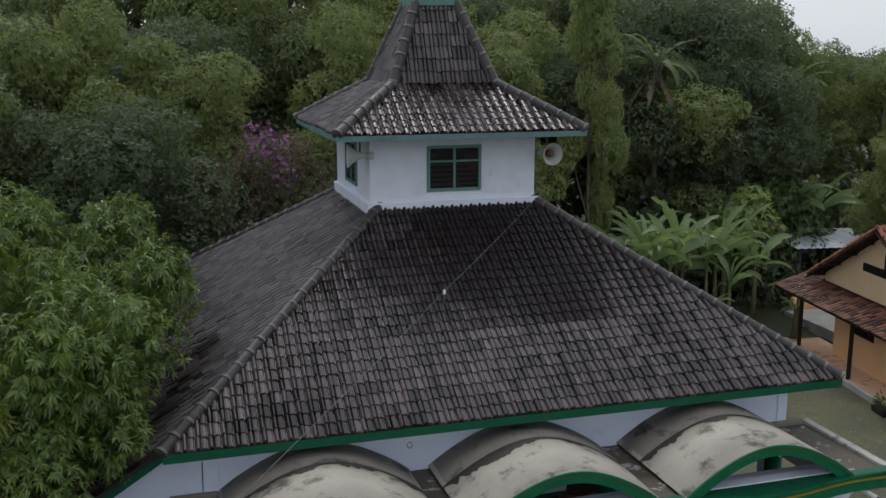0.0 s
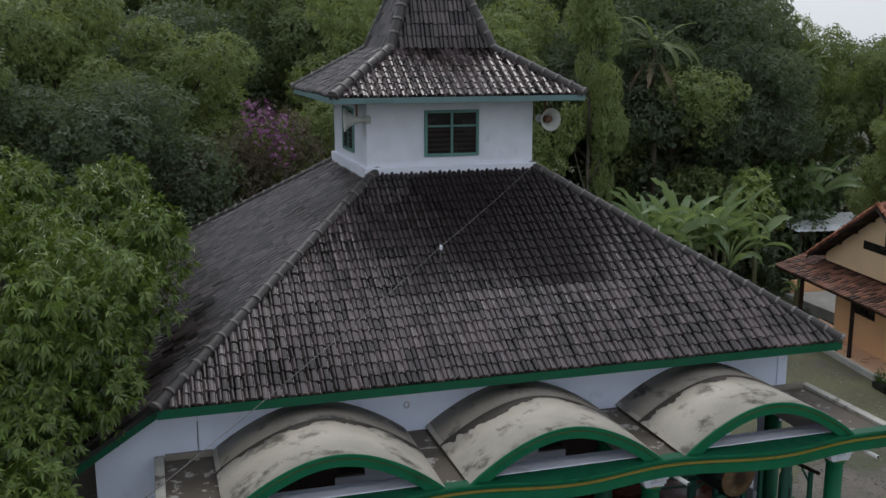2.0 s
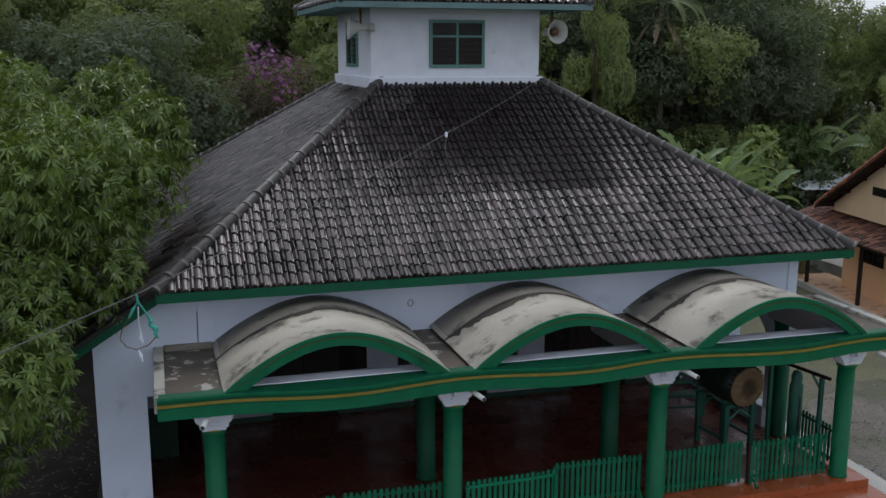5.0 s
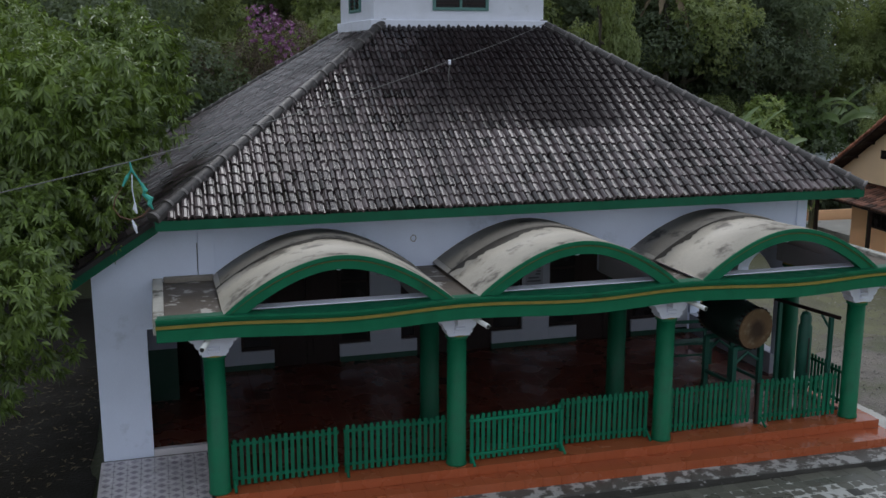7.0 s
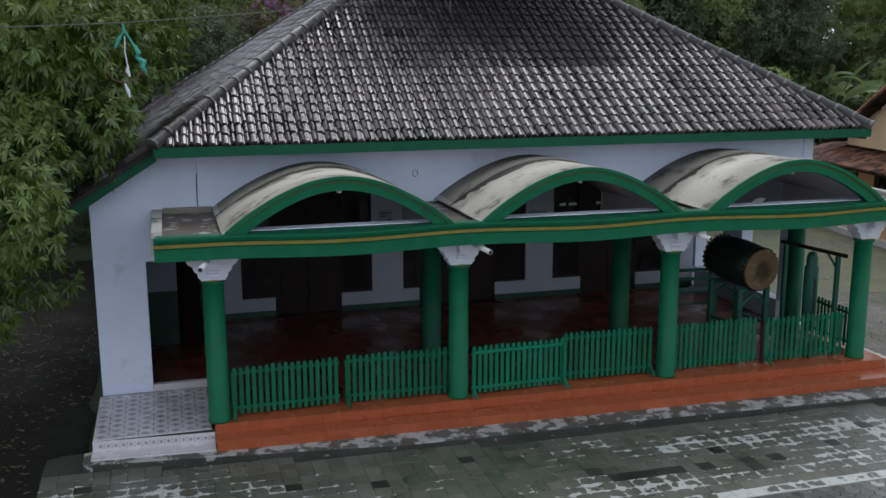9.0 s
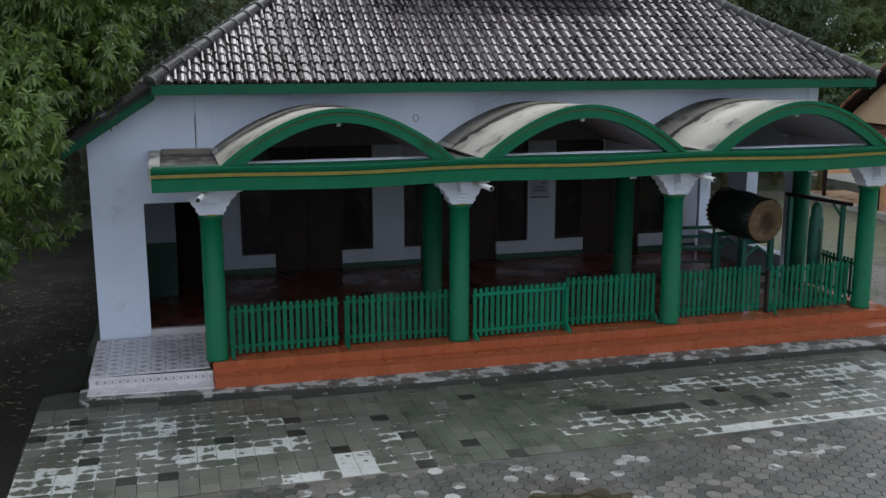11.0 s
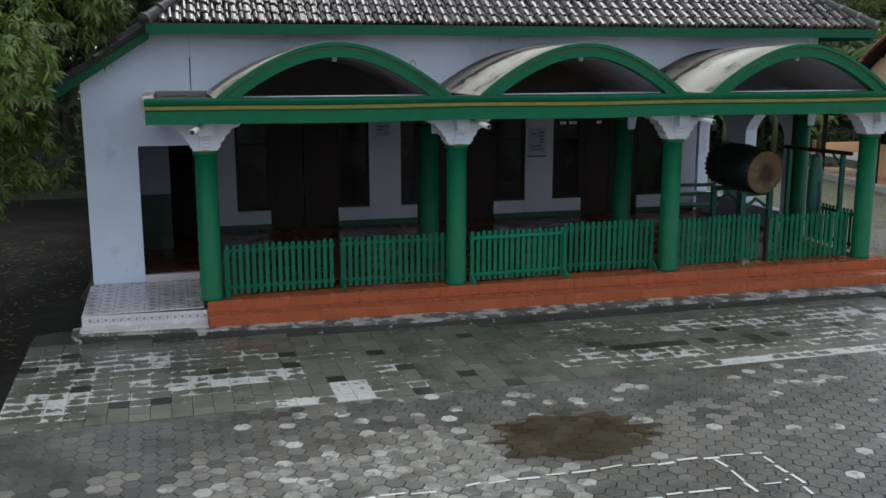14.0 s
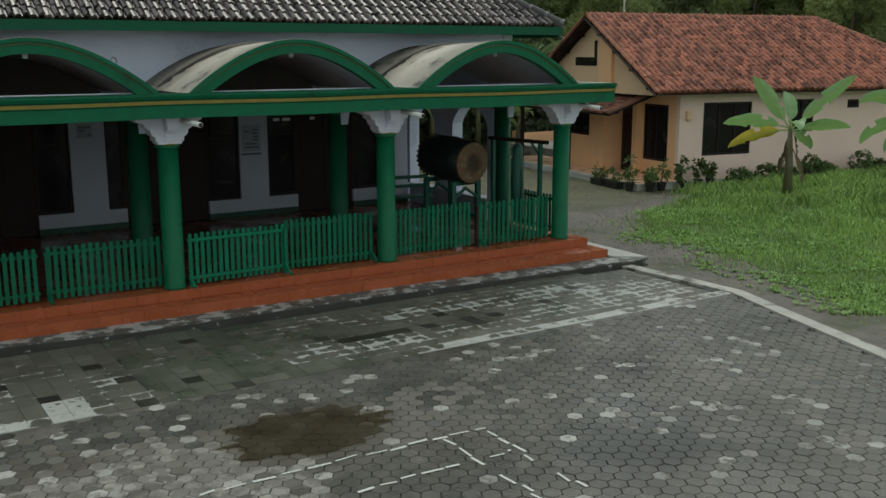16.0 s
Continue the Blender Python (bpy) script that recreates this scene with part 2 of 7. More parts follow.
M = {
    "wall": material("wall_paint", (0.72, 0.775, 0.94), 0.75, 0.08, 1.5, 60, 0.1, spot=(0.42, 0.46, 0.55), spot_at=0.6, spot_soft=0.2),
    "white": material("white_paint", (0.76, 0.78, 0.88), 0.65, 0.1, 3, 60, 0.1, spot=(0.4, 0.42, 0.42), spot_at=0.62, spot_soft=0.15),
    "green": material("green_gloss_paint", (0.006, 0.132, 0.060), 0.5, 0.22, 4, 60, 0.08, sheen=0.25, spot=(0.01, 0.08, 0.04), spot_at=0.6),
    # eave colour; on the inner columns it stands in for porch shade
    "eave_green": material("eave_and_shaded_column_green", (0.005, 0.09, 0.045), 0.5, 0.25, 4, 60, 0.08, sheen=0.25),
    "fence_green": material("fence_green_paint", (0.005, 0.17, 0.088), 0.55, 0.25, 3, 50, 0.12, sheen=0.25, per_object=0.5),
    "fence_darker": material("darker_fence_green_paint", (0.005, 0.125, 0.064), 0.6, 0.3, 3, 50, 0.12, sheen=0.25, per_object=0.5),
    "pale_green": material("pale_green_paint", (0.11, 0.24, 0.22), 0.6, 0.15, 4, 60, 0.1),
    "fascia_pale": material("faded_blue_green_paint", (0.13, 0.22, 0.23), 0.6, 0.2, 4, 60, 0.1, spot=(0.07, 0.12, 0.12)),
    "gold": material("gold_paint", (0.24, 0.19, 0.03), 0.45, 0.3, 6, 60, 0.1),
    "terracotta": material("terracotta_tile", (0.36, 0.088, 0.033), 0.28, 0.18, 1.5, 30, 0.05, per_object=0.12, wet=0.1),
    # red tile colour lowered to put the covered porch's dimness into it
    "floor_red": material("dimmed_red_floor_tile", (0.125, 0.034, 0.021), 0.34, 0.18, 1.5, 30, 0.04, wet=0.1),
    "pale_tile": material("pale_floor_tile", (0.62, 0.58, 0.60), 0.25, 0.08, 3, 50, 0.04),
    "lilac_tile": material("lilac_tile_motif", (0.34, 0.30, 0.34), 0.3, 0.1, 3, 50, 0.04),
    "roof_tile": material("weathered_roof_tile", (0.020, 0.012, 0.012), 0.20, 0.45, 0.8, 45, 0.3, per_island=1.5, second=(0.080, 0.061, 0.063), wet=0.04, sheen=0.75, blot_at=(6.6, 4.8, 6.0), blot_size=2.7, blot=(0.012, 0.007, 0.008), blot_dull=0.6),
    "roof_piece": material("weathered_roof_tile_piece", (0.020, 0.012, 0.012), 0.20, 0.45, 0.8, 45, 0.3, per_object=1.5, second=(0.080, 0.061, 0.063), wet=0.04, sheen=0.75),
    "ridge": material("ridge_mortar", (0.052, 0.046, 0.045), 0.42, 0.45, 3, 40, 0.5, spot=(0.03, 0.028, 0.028), spot_scale=2),
    "ridge_pale": material("pale_ridge_mortar", (0.14, 0.128, 0.125), 0.6, 0.4, 6, 40, 0.5, spot=(0.05, 0.045, 0.045), spot_scale=6),
    "under": material("roof_underlay", (0.025, 0.022, 0.022), 0.8),
    "red_tile": material("red_clay_tile", (0.135, 0.040, 0.025), 0.6, 0.45, 14.0, 60, 0.3, per_island=0.9, second=(0.37, 0.135, 0.085), spot=(0.12, 0.045, 0.032), spot_scale=0.5, spot_at=0.68, spot_soft=0.25),
    "old_tile": material("old_mossy_clay_tile", (0.08, 0.035, 0.025), 0.6, 0.45, 3.0, 40, 0.3, per_island=1.4, second=(0.24, 0.11, 0.075), spot=(0.30, 0.22, 0.17), spot_scale=5, spot_at=0.63, spot_soft=0.05),
    "vault": material("weathered_cream_concrete", (0.43, 0.388, 0.325), 0.5, 0.28, 1.6, 40, 0.6, spot=(0.13, 0.113, 0.092), spot_scale=1.9, spot_at=0.53, spot_soft=0.11),
    "band": material("brown_cement", (0.22, 0.195, 0.165), 0.75, 0.35, 2, 40, 0.5, spot=(0.05, 0.045, 0.04), spot_scale=2.2, spot_at=0.55),
    "dirty": material("dirty_slab", (0.085, 0.066, 0.05), 0.6, 0.5, 2, 40, 0.5, spot=(0.36, 0.34, 0.31), spot_scale=3.2, spot_at=0.58, spot_soft=0.03),
    # ceiling grey held dark, so its colour carries the interior's shade
    "soffit": material("dimmed_ceiling_plaster", (0.165, 0.15, 0.155), 0.7, 0.15, 2, 40, 0.2),
    "vault_under": material("whitewashed_vault_underside", (0.40, 0.385, 0.41), 0.75, 0.15, 1.5, 40, 0.2, spot=(0.22, 0.205, 0.21), spot_scale=1.2, spot_at=0.55, spot_soft=0.2),
    # dark brown that stands in for the dim interior behind the vaults
    "upper_dim": material("dim_upper_wall_brown", (0.14, 0.12, 0.12), 0.7, 0.25, 3, 50, 0.2, sheen=0.25),
    "dark_wood": material("dark_wood", (0.027, 0.017, 0.016), 0.65, 0.3, 4, 60, 0.2, sheen=0.25),
    "glass_dark": material("dark_window_glass", (0.018, 0.015, 0.016), 0.2, 0.2, 2, 20, 0.0, sheen=0.2),
    # white plaster with the covered porch's shade put into its colour
    "inner": material("dimmed_inner_plaster", (0.42, 0.44, 0.51), 0.8, 0.1, 2, 50, 0.1),
    "dado": material("green_dado_paint", (0.012, 0.064, 0.040), 0.5, 0.15, 3, 50, 0.1),
    "kerb_face": material("dark_kerb_foot", (0.045, 0.042, 0.036), 0.6, 0.4, 2, 40, 0.5, spot=(0.34, 0.335, 0.32), spot_scale=5, spot_at=0.6, spot_soft=0.03),
    "hex_rest": material("hexagonal_paver_rest", (0.110, 0.101, 0.087), 0.5, 0.45, 0.7, 35, 0.5, per_island=0.3, second=(0.146, 0.132, 0.113), spot=(0.056, 0.055, 0.050), spot_scale=0.36, spot_at=0.45, spot_soft=0.16, wet=0.25, blot_at=(3.40, -5.12, -0.376), blot_size=0.66, blot=(0.062, 0.052, 0.034)),
    "hex_pale": material("worn_and_glare_pale_paver", (0.19, 0.18, 0.16), 0.5, 0.4, 3, 40, 0.5, second=(0.40, 0.39, 0.37), spot=(0.10, 0.088, 0.076), spot_scale=6, spot_at=0.47, spot_soft=0.1, per_island=0.6, blot_at=(3.40, -5.12, -0.376), blot_size=0.66, blot=(0.06, 0.05, 0.03)),
    "hex_wet": material("damp_dark_paver", (0.072, 0.070, 0.064), 0.36, 0.35, 0.9, 35, 0.5, per_island=0.3, second=(0.104, 0.100, 0.090), wet=0.2, blot_at=(3.40, -5.12, -0.376), blot_size=0.66, blot=(0.062, 0.052, 0.034)),
    # lighter tone carries both wear and the wet glints of the pavers
    "hex_sheen": material("worn_paver_with_painted_sheen", (0.13, 0.122, 0.106), 0.28, 0.4, 5, 30, 0.4, per_island=0.6, second=(0.26, 0.245, 0.22), wet=0.15, spot=(0.085, 0.08, 0.07), spot_scale=8),
    "joint": material("joint_sand", (0.042, 0.040, 0.033), 0.8, 0.4, 2, 40, 0.4),
    "paint_line": material("worn_white_line_paint", (0.62, 0.62, 0.60), 0.6, 0.15, 5, 40, 0.2),
    "puddle": material("muddy_puddle", (0.058, 0.048, 0.032), 0.14, 0.2, 2, 20, 0.0),
    "kerb": material("worn_kerb", (0.095, 0.09, 0.08), 0.55, 0.35, 2, 40, 0.5, spot=(0.40, 0.395, 0.38), spot_scale=4.5, spot_at=0.49, spot_soft=0.05),
    "worn_pale": material("worn_pale_cement", (0.43, 0.415, 0.375), 0.65, 0.35, 3, 40, 0.6, spot=(0.12, 0.11, 0.09), spot_scale=2.2, spot_at=0.53, spot_soft=0.08),
    "pale_kerb": material("pale_cement_kerb", (0.48, 0.47, 0.44), 0.6, 0.25, 2, 40, 0.4, spot=(0.15, 0.14, 0.12), spot_at=0.6),
    "ground": material("damp_earth_and_grass", (0.045, 0.052, 0.022), 0.85, 0.5, 0.5, 12, 0.6, spot=(0.06, 0.05, 0.035), spot_scale=0.35, bump_dist=0.05),
    "gravel": material("wet_gravel", (0.092, 0.081, 0.067), 0.6, 0.6, 1.6, 16, 1.0, second=(0.135, 0.118, 0.10), spot=(0.066, 0.074, 0.034), spot_scale=0.7, spot_at=0.49, spot_soft=0.12, bump_dist=0.03),
    "earth": material("near_black_earth", (0.013, 0.011, 0.008), 0.85, 0.5, 1, 20, 0.7, bump_dist=0.04, sheen=0.2),
    "lawn": material("grass_sod", (0.085, 0.14, 0.036), 0.85, 0.45, 0.7, 18, 0.8, bump_dist=0.04, spot=(0.10, 0.10, 0.04), spot_scale=0.7, spot_at=0.6),
    "blade": material("grass_blade", (0.115, 0.225, 0.048), 0.6, 0.4, 0.6, 8, 0.0, per_island=0.7, second=(0.34, 0.48, 0.14)),
    "peach": material("peach_wall_paint", (0.95, 0.56, 0.31), 0.75, 0.08, 1.5, 40, 0.1),
    "cream": material("cream_wall_paint", (0.88, 0.66, 0.57), 0.75, 0.08, 1.0, 40, 0.1, spot=(0.62, 0.46, 0.38), spot_at=0.62, spot_soft=0.2),
    "tan": material("tan_wall_paint", (0.80, 0.57, 0.36), 0.75, 0.08, 1.0, 40, 0.1),
    "zinc": material("pale_metal_sheet", (0.72, 0.76, 0.82), 0.45, 0.1, 2, 30, 0.1),
    "bark": material("tree_bark", (0.10, 0.085, 0.065), 0.85, 0.4, 2, 25, 0.7, bump_dist=0.03),
    "drum_skin": material("hide_drum_skin", (0.17, 0.10, 0.05), 0.6, 0.3, 4, 40, 0.2, spot=(0.30, 0.23, 0.15), spot_scale=3.5, spot_at=0.56, blot_at=(9.72, 1.28, 1.30), blot_size=0.16, blot=(0.04, 0.02, 0.012)),
    "drum_wood": material("dark_green_drum_wood", (0.008, 0.022, 0.017), 0.5, 0.3, 3, 40, 0.2),
    "teal": material("teal_paint", (0.016, 0.105, 0.074), 0.55, 0.2, 3, 40, 0.2),
    "grey": material("grey_horn_metal", (0.52, 0.52, 0.50), 0.5, 0.15, 4, 40, 0.1),
    "rust": material("rusty_brown_metal", (0.13, 0.06, 0.03), 0.6, 0.3, 5, 40, 0.2),
    "pipe": material("white_plastic_pipe", (0.72, 0.72, 0.70), 0.4, 0.1, 4, 40, 0.05),
    "cable": material("grey_cable", (0.10, 0.10, 0.097), 0.6),
    "old_gold": material("faded_gold_line", (0.085, 0.10, 0.022), 0.5, 0.3, 6, 60, 0.1),
    "seam": material("dark_mould_seam", (0.050, 0.042, 0.034), 0.7, 0.4, 4, 40, 0.4),
    "cord": material("turquoise_cord", (0.05, 0.35, 0.28), 0.6),
    "black": material("black_pot", (0.02, 0.02, 0.02), 0.5),
    "yellow_leaf": material("yellow_banana_leaf", (0.62, 0.48, 0.06), 0.5, 0.3, 4, 30, 0.2),
    "pink": material("pink_blossom", (0.25, 0.10, 0.21), 0.6, 0.3, 2, 10, 0.0, per_island=0.6),
    "paper": material("printed_notice_paper", (0.30, 0.31, 0.35), 0.7, 0.1, 4, 40, 0.0),
    "ink": material("notice_ink", (0.12, 0.12, 0.14), 0.7, 0.1),
}


def leaf_material(name, base, second, gloss=0.4, through_light=0.25):
    m = material(name, base, gloss, 0.35, 0.35, 6, 0.0, per_island=0.7, second=second)
    n, l = m.node_tree.nodes, m.node_tree.links
    bsdf = n["Principled BSDF"]
    trans = n.new("ShaderNodeBsdfTranslucent")
    trans.inputs["Color"].default_value = (second[0] * 1.5, second[1] * 1.5, second[2], 1)
    mix = n.new("ShaderNodeMixShader")
    mix.inputs["Fac"].default_value = through_light
    l.new(bsdf.outputs["BSDF"], mix.inputs[1])
    l.new(trans.outputs["BSDF"], mix.inputs[2])
    l.new(mix.outputs["Shader"], n["Material Output"].inputs["Surface"])
    return m


M["mango"] = leaf_material("mango_leaf", (0.044, 0.080, 0.018), (0.150, 0.215, 0.046), 0.30, 0.2)
M["forest"] = leaf_material("forest_leaf", (0.084, 0.113, 0.052), (0.153, 0.190, 0.084), 0.7, 0.38)
M["forest_pale"] = leaf_material("pale_forest_leaf", (0.122, 0.160, 0.063), (0.215, 0.260, 0.106), 0.7, 0.38)
M["forest_dark"] = leaf_material("dark_forest_leaf", (0.066, 0.093, 0.056), (0.115, 0.149, 0.086), 0.7, 0.38)
M["banana"] = leaf_material("banana_leaf", (0.10, 0.22, 0.085), (0.22, 0.37, 0.17), 0.3, 0.32)
M["banana_far"] = leaf_material("wild_banana_leaf", (0.12, 0.185, 0.085), (0.23, 0.31, 0.15), 0.38, 0.35)
M["bronze"] = leaf_material("bronze_shrub_leaf", (0.075, 0.062, 0.046), (0.135, 0.105, 0.075), 0.7)
M["shrub"] = leaf_material("shrub_leaf", (0.04, 0.08, 0.02), (0.08, 0.13, 0.03), 0.5)


# ---- mesh helpers ----
def mesh_object(name, bm, mat, parent=None, label="", smooth=False):
    me = bpy.data.meshes.new(name)
    bm.normal_update()
    bm.to_mesh(me)
    bm.free()
    me.materials.append(mat)
    if smooth:
        for p in me.polygons:
            p.use_smooth = True
    ob = new(name, me)
    if parent is not None:
        ob.parent = parent
    if label:
        ob["label"] = label
    return ob


def part(name, bm, mat, parent, label="", smooth=False):
    return mesh_object(name, bm, mat, parent, label, smooth)


def thing(name, label, category, at=(0, 0, 0), rz=0.0, group="", kind=""):
    ob = new(name)
    ob.matrix_world = pose(*at, 0, 0, rz)
    ob.empty_display_size = 0.2
    return tagged(ob, label, category, group, kind)


def box(bm, x0, x1, y0, y1, z0, z1, bevel=0.0, m=None):
    vs = [bm.verts.new((x, y, z)) for x in (x0, x1) for y in (y0, y1) for z in (z0, z1)]
    quads = ((0, 1, 3, 2), (4, 6, 7, 5), (0, 4, 5, 1), (2, 3, 7, 6), (0, 2, 6, 4), (1, 5, 7, 3))
    faces = [bm.faces.new([vs[i] for i in q]) for q in quads]
    if m is not None:
        bmesh.ops.transform(bm, matrix=m, verts=vs)
    if bevel:
        edges = list({e for f in faces for e in f.edges})
        bmesh.ops.bevel(bm, geom=edges, offset=bevel, segments=1, affect="EDGES")
    return vs


def boxes(*dims, bevel=0.0):
    bm = bmesh.new()
    for d in dims:
        box(bm, *d, bevel=bevel)
    return bm


def prism(points, y0, y1, bm=None):
    """A polygon of (x, z) points carried from y0 to y1."""
    bm = bm or bmesh.new()
    a = [bm.verts.new((x, y0, z)) for x, z in points]
    b = [bm.verts.new((x, y1, z)) for x, z in points]
    bm.faces.new(a)
    bm.faces.new(b[::-1])
    for i in range(len(points)):
        j = (i + 1) % len(points)
        bm.faces.new((a[j], a[i], b[i], b[j]))
    bmesh.ops.recalc_face_normals(bm, faces=bm.faces[:])
    return bm


def slab(points, z0, z1, bm=None):
    """A polygon of (x, y) points carried from z0 to z1."""
    bm = bm or bmesh.new()
    a = [bm.verts.new((x, y, z0)) for x, y in points]
    b = [bm.verts.new((x, y, z1)) for x, y in points]
    f = [bm.faces.new(a), bm.faces.new(b[::-1])]
    for i in range(len(points)):
        j = (i + 1) % len(points)
        f.append(bm.faces.new((a[j], a[i], b[i], b[j])))
    bmesh.ops.recalc_face_normals(bm, faces=f)
    return bm


def lathe(profile, steps=20, bm=None, at=(0, 0, 0)):
    """A turned body from (radius, z) points, closed at both ends."""
    bm = bm or bmesh.new()
    rings = []
    for r, z in profile:
        rings.append([bm.verts.new((at[0] + r * math.cos(2 * math.pi * i / steps), at[1] + r * math.sin(2 * math.pi * i / steps), at[2] + z)) for i in range(steps)])
    for a, b in zip(rings, rings[1:]):
        for i in range(steps):
            j = (i + 1) % steps
            bm.faces.new((a[i], a[j], b[j], b[i]))
    bm.faces.new(rings[0][::-1])
    bm.faces.new(rings[-1])
    return bm


def tube(path, radius, steps=8, bm=None):
    """A round bar along a path; radius is a number or one number for each point."""
    bm = bm or bmesh.new()
    path = [Vector(p) for p in path]
    radii = radius if isinstance(radius, (list, tuple)) else [radius] * len(path)
    rings = []
    for i, p in enumerate(path):
        d = (path[min(i + 1, len(path) - 1)] - path[max(i - 1, 0)]).normalized()
        side = d.cross(Vector((0, 0, 1)) if abs(d.z) < 0.9 else Vector((1, 0, 0))).normalized()
        up = side.cross(d)
        rings.append([bm.verts.new(p + radii[i] * (math.cos(2 * math.pi * k / steps) * side + math.sin(2 * math.pi * k / steps) * up)) for k in range(steps)])
    for a, b in zip(rings, rings[1:]):
        for k in range(steps):
            j = (k + 1) % steps
            bm.faces.new((a[k], a[j], b[j], b[k]))
    bm.faces.new(rings[0][::-1])
    bm.faces.new(rings[-1])
    bmesh.ops.recalc_face_normals(bm, faces=bm.faces[:])
    return bm


def from_arrays(name, verts, faces, mat, parent=None, label="", smooth=False):
    me = bpy.data.meshes.new(name)
    me.from_pydata([tuple(v) for v in verts], [], faces)
    me.update()
    me.materials.append(mat)
    if smooth:
        for p in me.polygons:
            p.use_smooth = True
    ob = new(name, me)
    if parent is not None:
        ob.parent = parent
    if label:
        ob["label"] = label
    return ob

# ---- the ground ----
G = -0.376          # the yard's level; the porch floor is at 0
bm = bmesh.new()
def dip(x, y):
    """How far the ground lies below the yard round the house."""
    d = 0.28
    for f in ((x - 14.6) / 2.6, (36 - x) / 2, (y - 4.0) / 2.6, (18.5 - y) / 2):
        f = max(0.0, min(1.0, f))
        d *= f * f * (3 - 2 * f)
    return d


def settle(bm):
    """Cut a sheet into squares and let it follow the dip in the ground."""
    for k in range(24):
        bmesh.ops.bisect_plane(bm, geom=bm.verts[:] + bm.edges[:] + bm.faces[:], plane_co=(14.5 + k * 0.9, 0, 0), plane_no=(1, 0, 0))
        if k < 17:
            bmesh.ops.bisect_plane(bm, geom=bm.verts[:] + bm.edges[:] + bm.faces[:], plane_co=(0, 3.9 + k * 0.9, 0), plane_no=(0, 1, 0))
    for v in bm.verts:
        v.co.z -= dip(v.co.x, v.co.y)
    bmesh.ops.triangulate(bm, faces=[f for f in bm.faces if len(f.verts) > 4])
    return bm


rings = [0, 12, 25, 50, 120, 400, 1500]
n = 48
prev = [bm.verts.new((6, 4, G - 0.06))]
for r in rings[1:]:
    ring = [bm.verts.new((6 + r * math.cos(2 * math.pi * i / n), 4 + r * math.sin(2 * math.pi * i / n), G - 0.06)) for i in range(n)]
    for i in range(n):
        j = (i + 1) % n
        if len(prev) == 1:
            bm.faces.new((prev[0], ring[i], ring[j]))
        else:
            bm.faces.new((prev[i], ring[i], ring[j], prev[j]))
    prev = ring
ground = mesh_object("ground", settle(bm), M["ground"])
tagged(ground, "damp earth and rough grass round the mosque", "ground", kind="structure")


def wavy(points, amount, seed, step=0.35):
    """A closed outline, cut into short stretches that wander a little."""
    rnd = random.Random(seed)
    out = []
    for (x0, y0), (x1, y1) in zip(points, points[1:] + points[:1]):
        k = max(1, int(math.hypot(x1 - x0, y1 - y0) / step))
        for i in range(k):
            f = i / k
            out.append((x0 + (x1 - x0) * f + rnd.uniform(-amount, amount), y0 + (y1 - y0) * f + rnd.uniform(-amount, amount)))
    return out


road = mesh_object("road", settle(slab(wavy([(10.2, -13), (9.6, -9.6), (10.3, -6.6), (10.9, -4.9), (11.45, -3.4), (11.45, -1.5), (11.4, 6), (11.3, 15), (14, 18), (21, 17), (20.6, 9), (21.2, 6.5), (17.5, 0), (16.5, -6), (19, -13)], 0.05, 5),
                                G - 0.055, G - 0.03)), M["gravel"])
tagged(road, "wet grey gravel drive between the yard and the house", "road", kind="structure")
M["moss"] = material("mossy_yard_earth", (0.078, 0.082, 0.042), 0.75, 0.45, 0.9, 14, 0.8, second=(0.125, 0.125, 0.066), spot=(0.10, 0.088, 0.072), spot_scale=0.8, spot_at=0.52, spot_soft=0.15, bump_dist=0.03)
mossy = mesh_object("ground_beside_house", settle(slab(wavy([(12.15, 3.6), (14.2, 4.8), (16.4, 5.4), (18.6, 5.2), (20.4, 7.0), (20.6, 16.4), (12.0, 17.0), (11.75, 8.0)], 0.16, 9, 0.3), G - 0.05, G - 0.024)), M["moss"])
tagged(mossy, "mossy damp earth between the mosque and the house", "ground", kind="structure")
# near-black ground sheet left of the yard, round the mango tree
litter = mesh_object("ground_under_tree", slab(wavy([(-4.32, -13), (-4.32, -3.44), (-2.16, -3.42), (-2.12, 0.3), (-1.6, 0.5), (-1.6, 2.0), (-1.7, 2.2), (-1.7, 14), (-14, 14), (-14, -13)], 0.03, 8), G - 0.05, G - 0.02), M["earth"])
tagged(litter, "near-black earth under the mango tree", "ground", kind="structure")
lawn = mesh_object("lawn", settle(slab(wavy([(12.3, -5.6), (12.9, -4.0), (13.3, -2.3), (13.6, -1.0), (14.6, 1.6), (16.0, 3.1), (18.8, 4.3), (21.2, 6.3), (34, 5.0), (40, -6), (30, -14), (11.6, -14)], 0.22, 4, 0.22),
                                G - 0.05, G - 0.022)), M["lawn"])
tagged(lawn, "bright green unmown lawn beside the gravel", "lawn", kind="structure")


# ---- porch platform ----
def edge(x, a, b):
    return a + (b - a) * x / 11.2


platform = thing("porch_platform", "terracotta-tiled porch platform with one low step", "porch", kind="structure")
part("core", slab([(0.14, -0.035), (11.15, -0.155), (11.15, 5.5), (0.14, 5.5)], G - 0.05, -0.016), M["terracotta"], platform)
part("step_core", slab([(0.145, -0.325), (11.33, -0.63), (11.33, 0.3), (0.145, 0.3)], G - 0.05, -0.147), M["terracotta"], platform)
